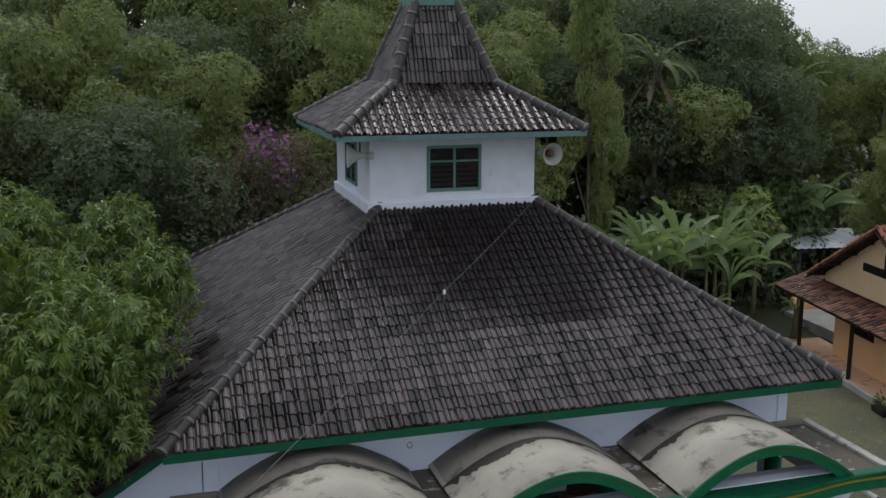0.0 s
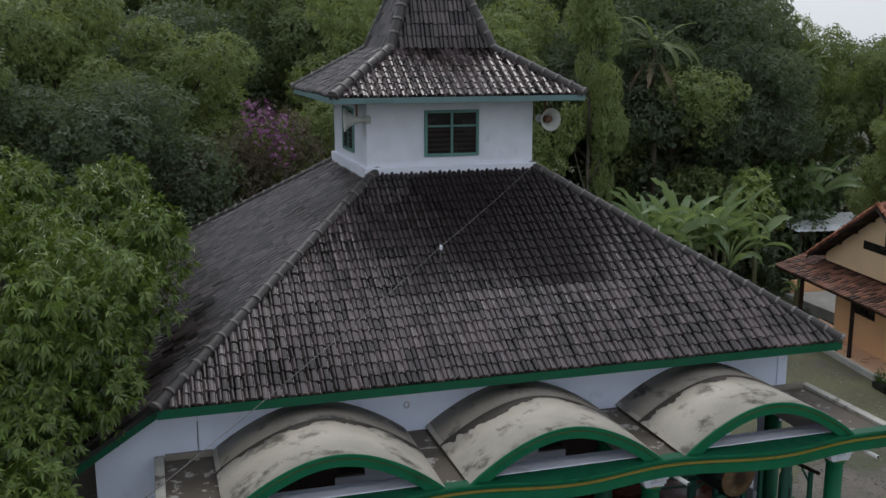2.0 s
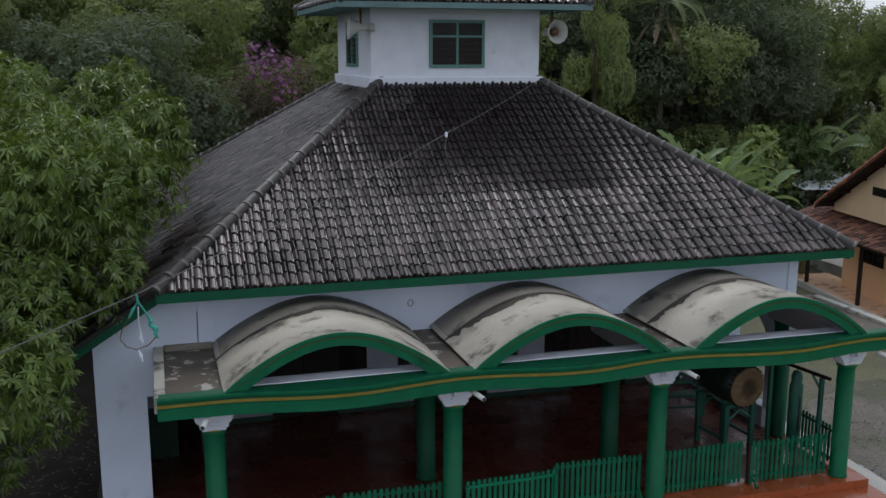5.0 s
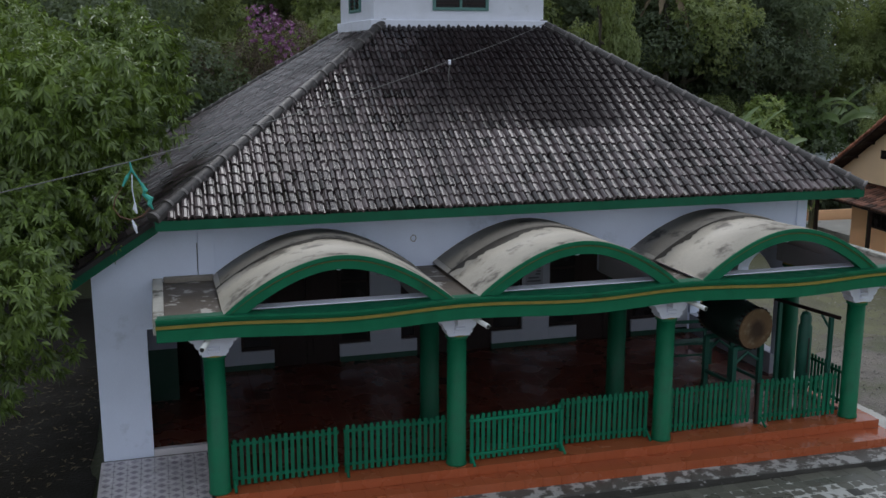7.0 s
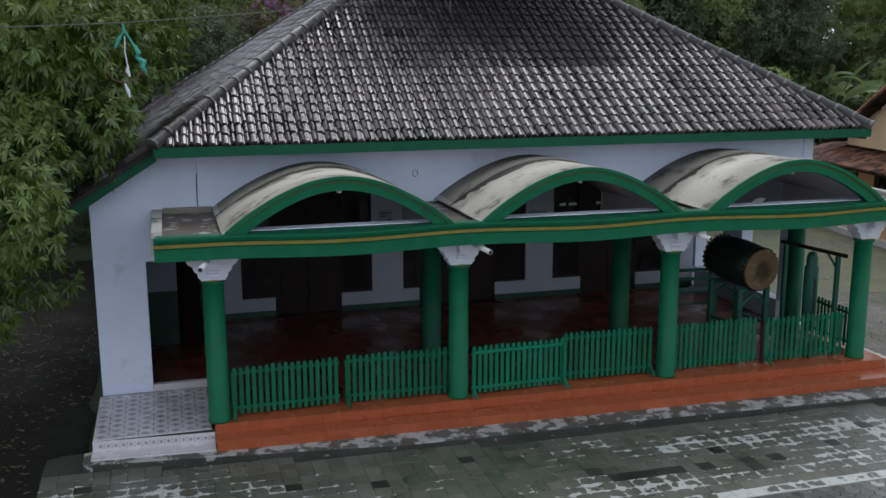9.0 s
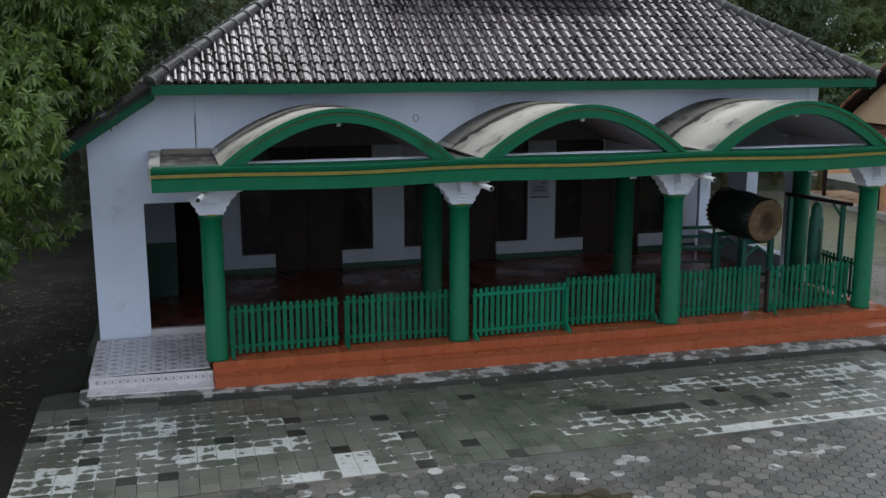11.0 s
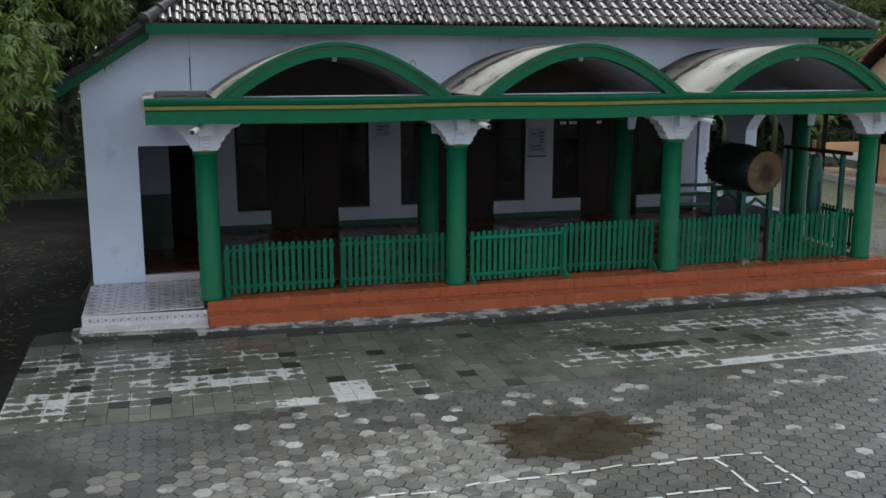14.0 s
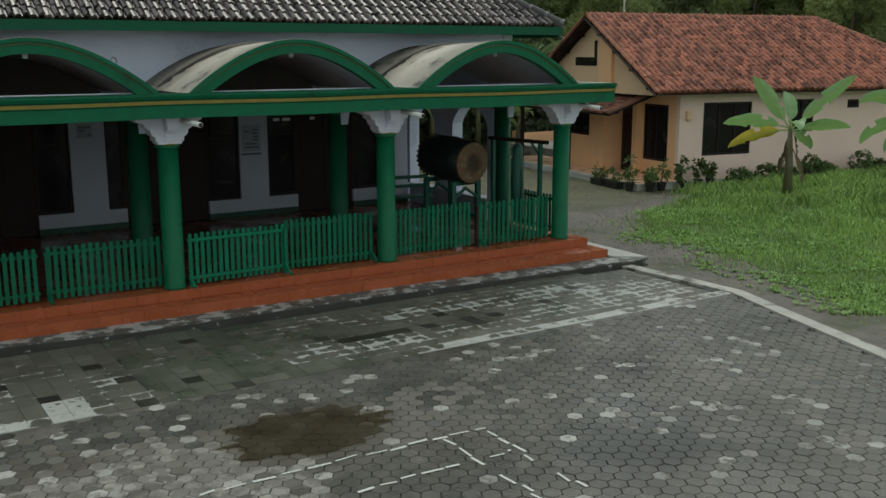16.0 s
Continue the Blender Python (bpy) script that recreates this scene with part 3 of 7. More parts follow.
# kerb foot in a darker colour than the apron above it
kerb_face = mesh_object("kerb", slab([(-1.62, -0.276), (0.16, -0.466), (2.9, -0.806), (6.0, -0.846), (11.856, -1.106), (11.986, 0.9), (11.8, 0.9), (11.7, -0.9), (0.2, -0.3), (-1.62, -0.1)], G - 0.05, -0.305), M["kerb_face"])
tagged(kerb_face, "dark cement foot of the porch kerb", "kerb", kind="structure")
apron = mesh_object("kerb", slab([(-1.62, -0.27), (0.16, -0.46), (2.9, -0.80), (6.0, -0.84), (11.85, -1.10), (11.98, 0.9), (11.1, 1.2), (0.1, 0.9), (-1.62, 0.1)], G - 0.05, -0.281), M["kerb"])
tagged(apron, "low cement apron with worn white paint along the porch", "kerb", kind="structure")
pale = mesh_object("kerb", slab([(11.36, -0.72), (11.86, -1.08), (11.98, 6.2), (11.5, 6.2), (11.36, 0.4)], G - 0.05, -0.255), M["pale_kerb"])
tagged(pale, "pale cement kerb along the porch's side", "kerb", kind="structure")

left_pad = thing("side_step", "pale patterned ceramic tile landing before the side doorway", "step", kind="structure")
part("core", slab([(-1.50, 0.08), (0.13, -0.02), (0.13, 2.0), (-1.50, 2.0)], G - 0.05, -0.112), M["joint"], left_pad)
part("core", slab([(-1.52, -0.20), (0.135, -0.31), (0.135, 0.15), (-1.52, 0.15)], G - 0.05, -0.262), M["pale_tile"], left_pad)

# ---- mosque walls ----
YW = 1.94
TH = 0.2
front = thing("wall_front", "pale blue-white plastered front wall above the porch", "wall", kind="structure")
SL = 0.64
VC = [1.93, 5.49, 9.07]


def arc(cx, half, base, rise, k=20):
    """Points of a flat arch from right to left, its feet running out a little like a bell."""
    r = (half * half + rise * rise) / (2 * rise)
    a = math.asin(half / r)
    out = []
    for i in range(k + 1):
        dx = r * math.sin(a - 2 * a * i / k)
        round_z = rise - r + r * math.cos(a - 2 * a * i / k)
        bell_z = rise * (0.5 + 0.5 * math.cos(math.pi * dx / half))
        out.append((cx + dx, base + 0.8 * round_z + 0.2 * bell_z))
    return out


under_arches = []
for cx in VC:
    under_arches += [(cx - 1.47, 2.40)] + arc(cx, 1.47, 2.72, 0.64, 18)[::-1] + [(cx + 1.47, 2.40)]
profile = [(-1.46, G), (-0.705, G), (-0.705, 1.98), (0.38, 1.98), (0.38, 2.40), *under_arches, (11.03, 2.40), (11.03, 3.76), (-0.36, 3.76), (-1.46, 3.03)]
part("wall", prism(profile, YW, YW + TH), M["wall"], front)
part("pilaster", boxes((0.127, 0.378, YW - 0.025, YW + 0.01, 2.7, 3.75), bevel=0.004), M["wall"], front)
part("pilaster", boxes((10.84, 11.045, YW - 0.025, YW + TH + 0.02, 2.7, 3.75), bevel=0.004), M["wall"], front)
part("wall", boxes((0.28, 0.38, YW + 0.003, YW + TH, -0.1, 1.98)), M["wall"], front)
west = mesh_object("wall_west", slab([(-1.46, YW + TH), (-1.28, YW + TH), (-1.28, 13.4), (-1.46, 13.4)], G - 0.05, 2.95), M["wall"])
tagged(west, "pale blue-white plastered side wall under the low eave", "wall", kind="structure")
back_wall = mesh_object("wall_north", boxes((-1.28, 11.0, 13.1, 13.3, G - 0.05, 2.95), (-0.2, 11.0, 13.1, 13.3, 2.95, 3.7)), M["wall"])
tagged(back_wall, "pale plastered rear wall of the mosque", "wall", kind="structure")
east = mesh_object("wall_east", boxes((10.8, 11.0, 5.703, 13.1, G - 0.05, 3.7)), M["wall"])
tagged(east, "pale plastered side wall of the prayer hall", "wall", kind="structure")

# the wall between porch and prayer hall
YI = 5.5
inner = thing("wall_inner", "white plastered inner wall with dark windows and doors, green dado", "wall", kind="structure")
openings = [(0.97, 1.61, 0.37), (1.61, 2.93, 0.0), (2.93, 3.56, 0.37), (4.20, 4.54, 0.37), (4.54, 6.17, 0.0), (6.17, 6.85, 0.37),
            (7.46, 8.11, 0.37), (8.11, 9.42, 0.0), (9.42, 10.1, 0.37)]
HEAD = 2.45
cuts = [(-1.25, 0.97), (3.56, 4.20), (6.85, 7.46), (10.1, 10.8)]
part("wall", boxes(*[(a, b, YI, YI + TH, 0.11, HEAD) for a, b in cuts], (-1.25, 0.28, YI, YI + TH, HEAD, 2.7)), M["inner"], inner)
# upper wall coloured dark, so the interior seen through the arches looks dim
part("upper_panel", boxes((0.38, 10.8, YI, YI + TH, HEAD, 3.42)), M["upper_dim"], inner, "upper wall above the openings, coloured dark brown for the dim interior")
part("dado", boxes(*[(a, b, YI - 0.006, YI + TH, -0.02, 0.11) for a, b in cuts]), M["dado"], inner, "dark green painted dado")
for a, b, sill in openings:
    if sill:
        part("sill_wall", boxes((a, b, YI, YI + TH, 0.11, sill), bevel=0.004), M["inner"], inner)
        part("dado", boxes((a, b, YI - 0.006, YI + TH, -0.02, 0.11)), M["dado"], inner)
        win = part("window", boxes((a, a + 0.05, YI + 0.06, YI + 0.12, sill, HEAD), (b - 0.05, b, YI + 0.06, YI + 0.12, sill, HEAD),
                                   (a + 0.05, b - 0.05, YI + 0.06, YI + 0.12, sill, sill + 0.06), (a + 0.05, b - 0.05, YI + 0.06, YI + 0.12, HEAD - 0.06, HEAD),
                                   (a + 0.05, b - 0.05, YI + 0.06, YI + 0.12, 1.62, 1.67)), M["dark_wood"], inner, "dark wooden window frame")
        part("pane", boxes((a + 0.05, b - 0.05, YI + 0.085, YI + 0.095, sill + 0.06, HEAD - 0.06)), M["glass_dark"], win, "dark glass pane")
    else:
        mid = (a + b) / 2
        for p, q in ((a, mid - 0.005), (mid + 0.005, b)):
            leaf = part("door", boxes((p, q, YI + 0.07, YI + 0.11, 0.0, HEAD), bevel=0.004), M["dark_wood"], inner, "dark wooden door leaf")
            for z0, z1 in ((0.2, 0.85), (1.0, 1.9)):
                part("panel", boxes((p + 0.12, q - 0.12, YI + 0.06, YI + 0.071, z0, z1), bevel=0.004), M["dark_wood"], leaf)
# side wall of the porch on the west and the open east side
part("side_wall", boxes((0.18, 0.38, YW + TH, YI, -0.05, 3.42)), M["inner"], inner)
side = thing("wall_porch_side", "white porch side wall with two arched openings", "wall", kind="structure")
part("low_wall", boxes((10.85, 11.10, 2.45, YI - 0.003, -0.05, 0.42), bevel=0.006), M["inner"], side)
arches = [(YW + TH + 0.003, 0.42), (2.45, 0.42), *[(y, z) for y, z in arc(3.085, 0.635, 1.86, 0.45, 16)[::-1]], (3.72, 0.42), (4.42, 0.42), *[(y, z) for y, z in arc(4.95, 0.53, 1.80, 0.45, 16)[::-1]],
          (5.48, 0.42), (YI + TH - 0.003, 0.42), (YI + TH - 0.003, 3.7), (YW + TH + 0.003, 3.7)]
bm = prism([(y, z + (0.003 if z == 0.42 else 0)) for y, z in arches], 10.85, 11.10)
for v in bm.verts:
    v.co = Vector((v.co.y, v.co.x, v.co.z))
bmesh.ops.recalc_face_normals(bm, faces=bm.faces[:])
part("arcade", bm, M["wall"], side, "white arcade wall with two arched openings")
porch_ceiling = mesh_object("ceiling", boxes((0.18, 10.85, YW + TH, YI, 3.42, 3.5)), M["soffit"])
tagged(porch_ceiling, "plastered ceiling of the inner porch, grey darkened for shade", "ceiling", kind="structure")
# corridor behind the side doorway
corridor = thing("wall_corridor", "white corridor wall with a green dado behind the side doorway", "wall", kind="structure")
part("wall", boxes((-1.27, -0.25, 4.3, 4.4, 0.93, 2.7)), M["inner"], corridor)
part("dado", boxes((-1.27, -0.25, 4.29, 4.4, -0.05, 0.93)), M["dado"], corridor)
part("door", boxes((-0.25, 0.17, 5.3, 5.36, -0.04, 2.4), bevel=0.004), M["dark_wood"], corridor, "dark wooden door at the passage's end")
part("wall", boxes((-0.25, 0.17, 5.3, 5.4, 2.4, 2.7)), M["inner"], corridor)
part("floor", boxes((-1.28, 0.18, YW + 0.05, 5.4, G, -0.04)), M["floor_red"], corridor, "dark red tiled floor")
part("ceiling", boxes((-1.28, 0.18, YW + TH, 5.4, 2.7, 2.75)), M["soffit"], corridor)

# ---- vaults, canopy slab and beam ----
YF = -0.42


def arch_band(cx, half, base, rise, thick, y0, y1, k=20, drop=0.0):
    """A curved shell from y0 to y1 whose crown sinks by drop towards the wall."""
    outer, innr = arc(cx, half, base, rise, k), arc(cx, half - thick * 1.6, base, rise - thick, k)
    outer2, innr2 = arc(cx, half, base, rise - drop, k), arc(cx, half - thick * 1.6, base, rise - thick - drop, k)
    bm = bmesh.new()
    for i in range(k):
        v = [bm.verts.new((x, y0, z)) for x, z in (outer[i], outer[i + 1], innr[i + 1], innr[i])]
        v += [bm.verts.new((x, y1, z)) for x, z in (outer2[i], outer2[i + 1], innr2[i + 1], innr2[i])]
        for q in ((0, 1, 2, 3), (7, 6, 5, 4), (0, 4, 5, 1), (2, 6, 7, 3)):
            bm.faces.new([v[i] for i in q])
    bmesh.ops.remove_doubles(bm, verts=bm.verts[:], dist=1e-4)
    bmesh.ops.recalc_face_normals(bm, faces=bm.faces[:])
    return bm


def flaked_edge(cx, k=110):
    """A ragged dark strip on the vault where the plaster has flaked away before the raised band."""
    bm = bmesh.new()
    pts = arc(cx, 1.604, 2.772, 0.675, k)
    rows = []
    for i, (x, z) in enumerate(pts):
        u = x * 2.2
        wide = 0.07 + max(0.0, 0.26 * noise.noise(Vector((u, 3.1, cx))) + 0.10 * noise.noise(Vector((u * 3.5, 8.0, cx))) + 0.06 * noise.noise(Vector((u * 9, 1.0, cx))) + 0.05)
        rows.append((bm.verts.new((x, 1.06 - wide, z + 0.003)), bm.verts.new((x, 1.06, z + 0.003))))
    for a, b in zip(rows, rows[1:]):
        bm.faces.new((a[0], b[0], b[1], a[1]))
    bmesh.ops.recalc_face_normals(bm, faces=bm.faces[:])
    return bm


canopy = thing("porch_canopy", "three cream concrete barrel vaults over the porch, green front arches", "canopy", kind="structure")
for cx in VC:
    shell = part("vault", arch_band(cx, 1.60, 2.775, 0.725, 0.11, YF - 0.045, YW, 32, 0.10), M["vault"], canopy, "weathered cream concrete barrel vault", True)
    part("soffit", arch_band(cx, 1.428, 2.768, 0.61, 0.015, YF + 0.1, YW + TH, 28, 0.09), M["vault_under"], shell, "grey-white vault underside", True)
    for sx in (-1.424, 1.404):
        part("side_beam", boxes((cx + sx, cx + sx + 0.02, YF + 0.35, YW - 0.004, 2.42, 2.80)), M["vault_under"], shell, "grey plastered side of the vault beam")
    part("band", arch_band(cx, 1.607, 2.765, 0.71, 0.05, 1.05, YW - 0.002, 32, 0.04), M["band"], shell, "raised brown cement band along the wall", True)
    rim = part("front_arch", arch_band(cx, 1.595, 2.765, 0.722, 0.185, YF - 0.06, YF + 0.08, 32), M["green"], canopy, "green painted arch rim")
    part("moulding", arch_band(cx, 1.60, 2.768, 0.728, 0.05, YF - 0.085, YF - 0.058, 32), M["green"], rim, "raised outer moulding of the arch")
    part("seam", flaked_edge(cx), M["seam"], shell, "dark mould and flaked plaster along the seam")
    part("gold_line", arch_band(cx, 1.535, 2.765, 0.665, 0.016, YF - 0.068, YF - 0.055, 32), M["old_gold"], rim, "thin gold line")
    lamp = part("lamp_holder", lathe([(0.02, 0.0), (0.035, -0.02), (0.035, -0.08), (0.02, -0.09)], 10, at=(cx, YF + 0.15, 3.33)), M["white"], canopy, "small white lamp holder")
valleys = [(-0.54, 0.36), (3.44, 3.97), (7.04, 7.55), (10.62, 11.54)]
for a, b in valleys:
    part("slab", boxes((a, b, YF + 0.02, YW - 0.003, 2.56, 2.72), bevel=0.01), M["dirty"], canopy, "stained flat cement gutter slab")
for x0, x1 in ((-0.57, -0.42), (11.40, 11.56)):
    part("upstand", boxes((x0, x1, YF, YW - 0.004, 2.54, 2.78), bevel=0.012), M["worn_pale"], canopy, "raised cement edge")
for x0, x1 in ((-0.41, 0.34), (10.7, 11.39)):
    part("upstand", boxes((x0, x1, YW - 0.12, YW - 0.004, 2.70, 2.80), bevel=0.012), M["band"], canopy)
for cx in VC:
    part("tie_beam", boxes((cx - 1.52, cx + 1.52, YF + 0.10, YF + 0.34, 2.456, 2.79), bevel=0.012), M["white"], canopy, "worn pale blue tie beam behind the front beam")
part("tie_beam", boxes((-0.4, 11.38, 0.02, 0.24, 2.456, 2.70), bevel=0.008), M["wall"], canopy, "pale blue tie beam over the columns")
for x in (-0.46, 3.72, 7.21, 11.45):
    part("cross_beam", boxes((x - 0.09, x + 0.09, 0.24, YW, 2.38, 2.559), bevel=0.006), M["wall"], canopy)

# the front beam swells forward in every bay
COLS = [0.213, 3.755, 7.24, 10.83]


def swell(x):
    if x <= COLS[0] or x >= COLS[-1]:
        return 0.0
    for a, b in zip(COLS, COLS[1:]):
        if a <= x <= b:
            return 0.22 * math.sin(math.pi * (x - a) / (b - a)) ** 2


def beam_strip(x0, x1, section, k=72):
    """A (depth, z) section swept along the porch front, following the swelling plan."""
    bm = bmesh.new()
    rows = []
    for i in range(k + 1):
        x = x0 + (x1 - x0) * i / k
        rows.append([bm.verts.new((x, YF - d - swell(x) if d > -0.05 else YF - d, z)) for d, z in section])
    m = len(section)
    for a, b in zip(rows, rows[1:]):
        for i in range(m):
            j = (i + 1) % m
            bm.faces.new((a[i], a[j], b[j], b[i]))
    bm.faces.new(rows[0][::-1])
    bm.faces.new(rows[-1])
    bmesh.ops.recalc_face_normals(bm, faces=bm.faces[:])
    return bm


beam = part("front_beam", beam_strip(-0.53, 11.5, [(-0.1, 2.455), (0.06, 2.455), (0.06, 2.62), (0.075, 2.635), (0.075, 2.69), (0.10, 2.705), (0.12, 2.75), (0.12, 2.775), (-0.1, 2.775)]),
            M["green"], canopy, "green moulded front beam, swelling forward between columns")
part("gold_band", beam_strip(-0.535, 11.505, [(0.06, 2.64), (0.084, 2.64), (0.084, 2.685), (0.06, 2.685)]), M["gold"], beam, "gold painted band")
part("beam_top", beam_strip(-0.51, 11.48, [(-0.09, 2.776), (0.10, 2.776), (0.10, 2.782), (-0.09, 2.782)]), M["eave_green"], beam, "dull green beam top")


# ---- columns ----
def column(name, x, y, r, top, capital, label, paint="green"):
    c = thing(name, label, "column", (x, y, 0), kind="structure")
    part("shaft", lathe([(r * 1.06, 0.0), (r * 1.06, 0.03), (r, 0.05), (r * 0.97, top - 0.06)], 24), M[paint], c, "", True)
    part("collar", lathe([(r * 0.97, top - 0.06), (r * 1.14, top - 0.055), (r * 1.14, top - 0.02), (r * 1.0, top)], 24), M[paint], c, "green ring moulding")
    part("gold_ring", lathe([(r * 1.0, top - 0.018), (r * 1.09, top - 0.014), (r * 1.09, top + 0.004), (r * 1.0, top + 0.008)], 24), M["gold"], c, "thin gold ring")
    if capital:
        half = [(0.165, top), (0.165, top + 0.03), (0.20, top + 0.045), (0.20, top + 0.10), (0.235, top + 0.12), (0.26, top + 0.16), (0.265, top + 0.20), (0.30, top + 0.215), (0.335, top + 0.245),
                (0.345, top + 0.285), (0.40, top + 0.30), (0.455, top + 0.325), (0.475, top + 0.355), (0.53, top + 0.368), (0.545, 2.455)]
        cap = part("capital", prism([(x, z) for x, z in half] + [(-x, z) for x, z in half[::-1]], -0.15, 0.12), M["white"], c, "white stepped bracket capital")
        for i, z in enumerate((top + 0.04, top + 0.10, top + 0.16)):
            part("moulding", boxes((-0.085 + 0.004 * i, 0.085 - 0.004 * i, -0.175 - 0.012 * i, -0.149, z, z + 0.04), bevel=0.008), M["white"], cap)
        part("corbel", prism([(-0.08, top + 0.21), (0.08, top + 0.21), (0.10, 2.455), (-0.10, 2.455)], -0.34, -0.151), M["white"], cap)
    return c


for x in COLS:
    column("porch_column", x, 0.13, 0.15, 2.07, True, "glossy green round column with a white bracket capital")
# inner row: a darker green puts the porch's shade into the columns
for x in (3.86, 7.35, 10.93):
    c = column("inner_column", x, YW + 0.12, 0.165, 2.3, False, "green round column of the inner row, colour darkened for porch shade", "eave_green")
    part("capital", prism([(0.0, 2.08), (0.12, 2.08), (0.17, 2.40), (-0.02, 2.40)], -0.19, 0.14), M["wall"], c, "narrow white bracket on the column head")
for x in COLS:
    sx, turn = (x - 0.02, -0.16) if x == COLS[0] else (x + 0.10, 0.14)
    p = thing("drain_pipe", "short white plastic rainwater spout under the beam", "pipe", group="rainwater spouts")
    part("pipe", tube([(sx, -0.10, 2.42), (sx + turn, -0.62, 2.36)], 0.037, 14), M["pipe"], p, "", True)
    part("bore", tube([(sx + turn * 1.0, -0.6205, 2.36), (sx + turn * 1.004, -0.6225, 2.3598)], 0.030, 14), M["black"], p, "dark open pipe end")


# ---- roofs ----
def tile_rows(origin, across, up, length, left_of, right_of, width=0.2, gauge=0.24, seed=1, jitter=1.0):
    """Poses of the roof tiles on a slope. left_of and right_of give the slope's limits at a distance up it."""
    rnd = random.Random(seed)
    across, up = Vector(across).normalized(), Vector(up).normalized()
    normal = across.cross(up)
    out = []
    rows = int(length / gauge + 0.5)
    for r in range(rows):
        s = r * gauge
        lo, hi = left_of(s + 0.12), right_of(s + 0.12)
        c0, c1 = int(math.ceil((lo - 0.04) / width)), int(math.floor((hi - 0.16) / width))
        for c in range(c0, c1 + 1):
            p = Vector(origin) + across * (c * width + rnd.uniform(-0.006, 0.006) * jitter) + up * (s + rnd.uniform(-0.012, 0.012) * jitter) + normal * rnd.uniform(0, 0.004)
            m = Matrix((across, up, normal)).transposed().to_4x4()
            m.translation = p
            out.append((r, c, m @ pose(0, 0, 0, -5.2 + rnd.uniform(-0.9, 0.9) * jitter, rnd.uniform(-1.2, 1.2) * jitter, rnd.uniform(-1.0, 1.0) * jitter)))
    return out


SECTION = [(0.0, -0.014), (0.012, 0.008), (0.045, 0.018), (0.083, 0.010), (0.098, -0.016), (0.110, -0.016), (0.124, 0.022), (0.150, 0.046), (0.174, 0.040), (0.190, 0.006), (0.2, -0.014)]


def tile_mesh(width=0.2, long=0.30, thick=0.03, rise=1.0):
    k = width / 0.2
    top0 = [(x * k, 0.0, z * rise + thick) for x, z in SECTION]
    top1 = [(x * k, long, z * rise + thick) for x, z in SECTION]
    low0 = [(x * k, 0.002, z * rise - 0.004) for x, z in SECTION]
    n = len(SECTION)
    faces = [(i, i + 1, n + i + 1, n + i) for i in range(n - 1)] + [(2 * n + i, 2 * n + i + 1, i + 1, i) for i in range(n - 1)]
    verts = top0 + top1 + low0 + [(SECTION[-1][0] * k, long, SECTION[-1][1] - 0.004)]
    faces.append((n - 1, 3 * n - 1, 3 * n, 2 * n - 1))
    return np.array(verts), faces


def lay_tiles(parent, poses, mat, mat_piece, single, width=0.2, long=0.30, thick=0.04, rise=1.0):
    """Tiles for which single(row, col) holds are objects of their own; the rest are joined."""
    verts, faces = tile_mesh(width, long, thick, rise)
    one = bpy.data.meshes.new("roof_tile")
    one.from_pydata(verts.tolist(), [], faces)
    one.materials.append(mat_piece)
    v4 = np.c_[verts, np.ones(len(verts))]
    vs, fs = [], []
    for r, c, m in poses:
        if single(r, c):
            ob = new("roof_tile", one)
            ob.parent = parent
            ob.matrix_local = m
        else:
            b = sum(len(v) for v in vs)
            vs.append((v4 @ np.array(m).T)[:, :3])
            fs += [tuple(i + b for i in f) for f in faces]
    if vs:
        ob = from_arrays("roof_tiles", np.vstack(vs), fs, mat, parent)
        ob["kind"] = "stuff"


def hip_caps(parent, a, b, mat, radius=0.11, length=0.34, count=None, name="ridge_cap", mortar=True):
    """Half-round caps laid over one another along an edge, with mortar under them."""
    a, b = Vector(a), Vector(b)
    d = (b - a).normalized()
    total = (b - a).length
    k = count or max(1, int(total / length))
    step = total / k
    side = d.cross(Vector((0, 0, 1))).normalized()
    up = side.cross(d)
    m0 = Matrix((side, d, up)).transposed().to_4x4()
    bm = bmesh.new()
    steps = 8
    for i, (y, r) in enumerate(((0.0, radius * 1.22), (step * 0.10, radius * 1.19), (step * 0.17, radius), (step * 1.06, radius * 0.92))):
        ring = [bm.verts.new((r * math.cos(math.pi * j / steps), y, r * 0.85 * math.sin(math.pi * j / steps) - 0.02)) for j in range(steps + 1)]
        if i:
            for j in range(steps):
                bm.faces.new((last_ring[j], last_ring[j + 1], ring[j + 1], ring[j]))
        else:
            bm.faces.new(ring)
        last_ring = ring
    bmesh.ops.recalc_face_normals(bm, faces=bm.faces[:])
    me = bpy.data.meshes.new(name)
    bm.to_mesh(me)
    bm.free()
    me.materials.append(mat)
    me.materials.append(M["ridge_pale"] if mortar else mat)
    for face in me.polygons:
        if face.center.y < step * 0.19:
            face.material_index = 1
    rnd = random.Random(int(total * 100))
    for i in range(k):
        ob = new(name, me)
        ob.parent = parent
        m = m0.copy()
        m.translation = a + d * step * i + up * (0.045 + rnd.uniform(-0.006, 0.006))
        ob.matrix_local = m @ pose(0, 0, 0, 2.0 + rnd.uniform(-1, 1), 0, rnd.uniform(-2, 2))
    if mortar:
        bm = bmesh.new()
        box(bm, -radius * 1.02, radius * 1.02, 0, total, -0.05, 0.03, m=Matrix.Translation(a) @ m0)
        part("mortar", bm, M["ridge"], parent)


RX0, RX1, RY0, RY1, RZ = -0.50, 11.75, 1.285, 13.535, 3.77
PITCH = math.atan2(2.80, 4.32)
TP = math.tan(PITCH)
CX, CY = 5.52, 7.47
CH = 1.76            # half of the turret's width
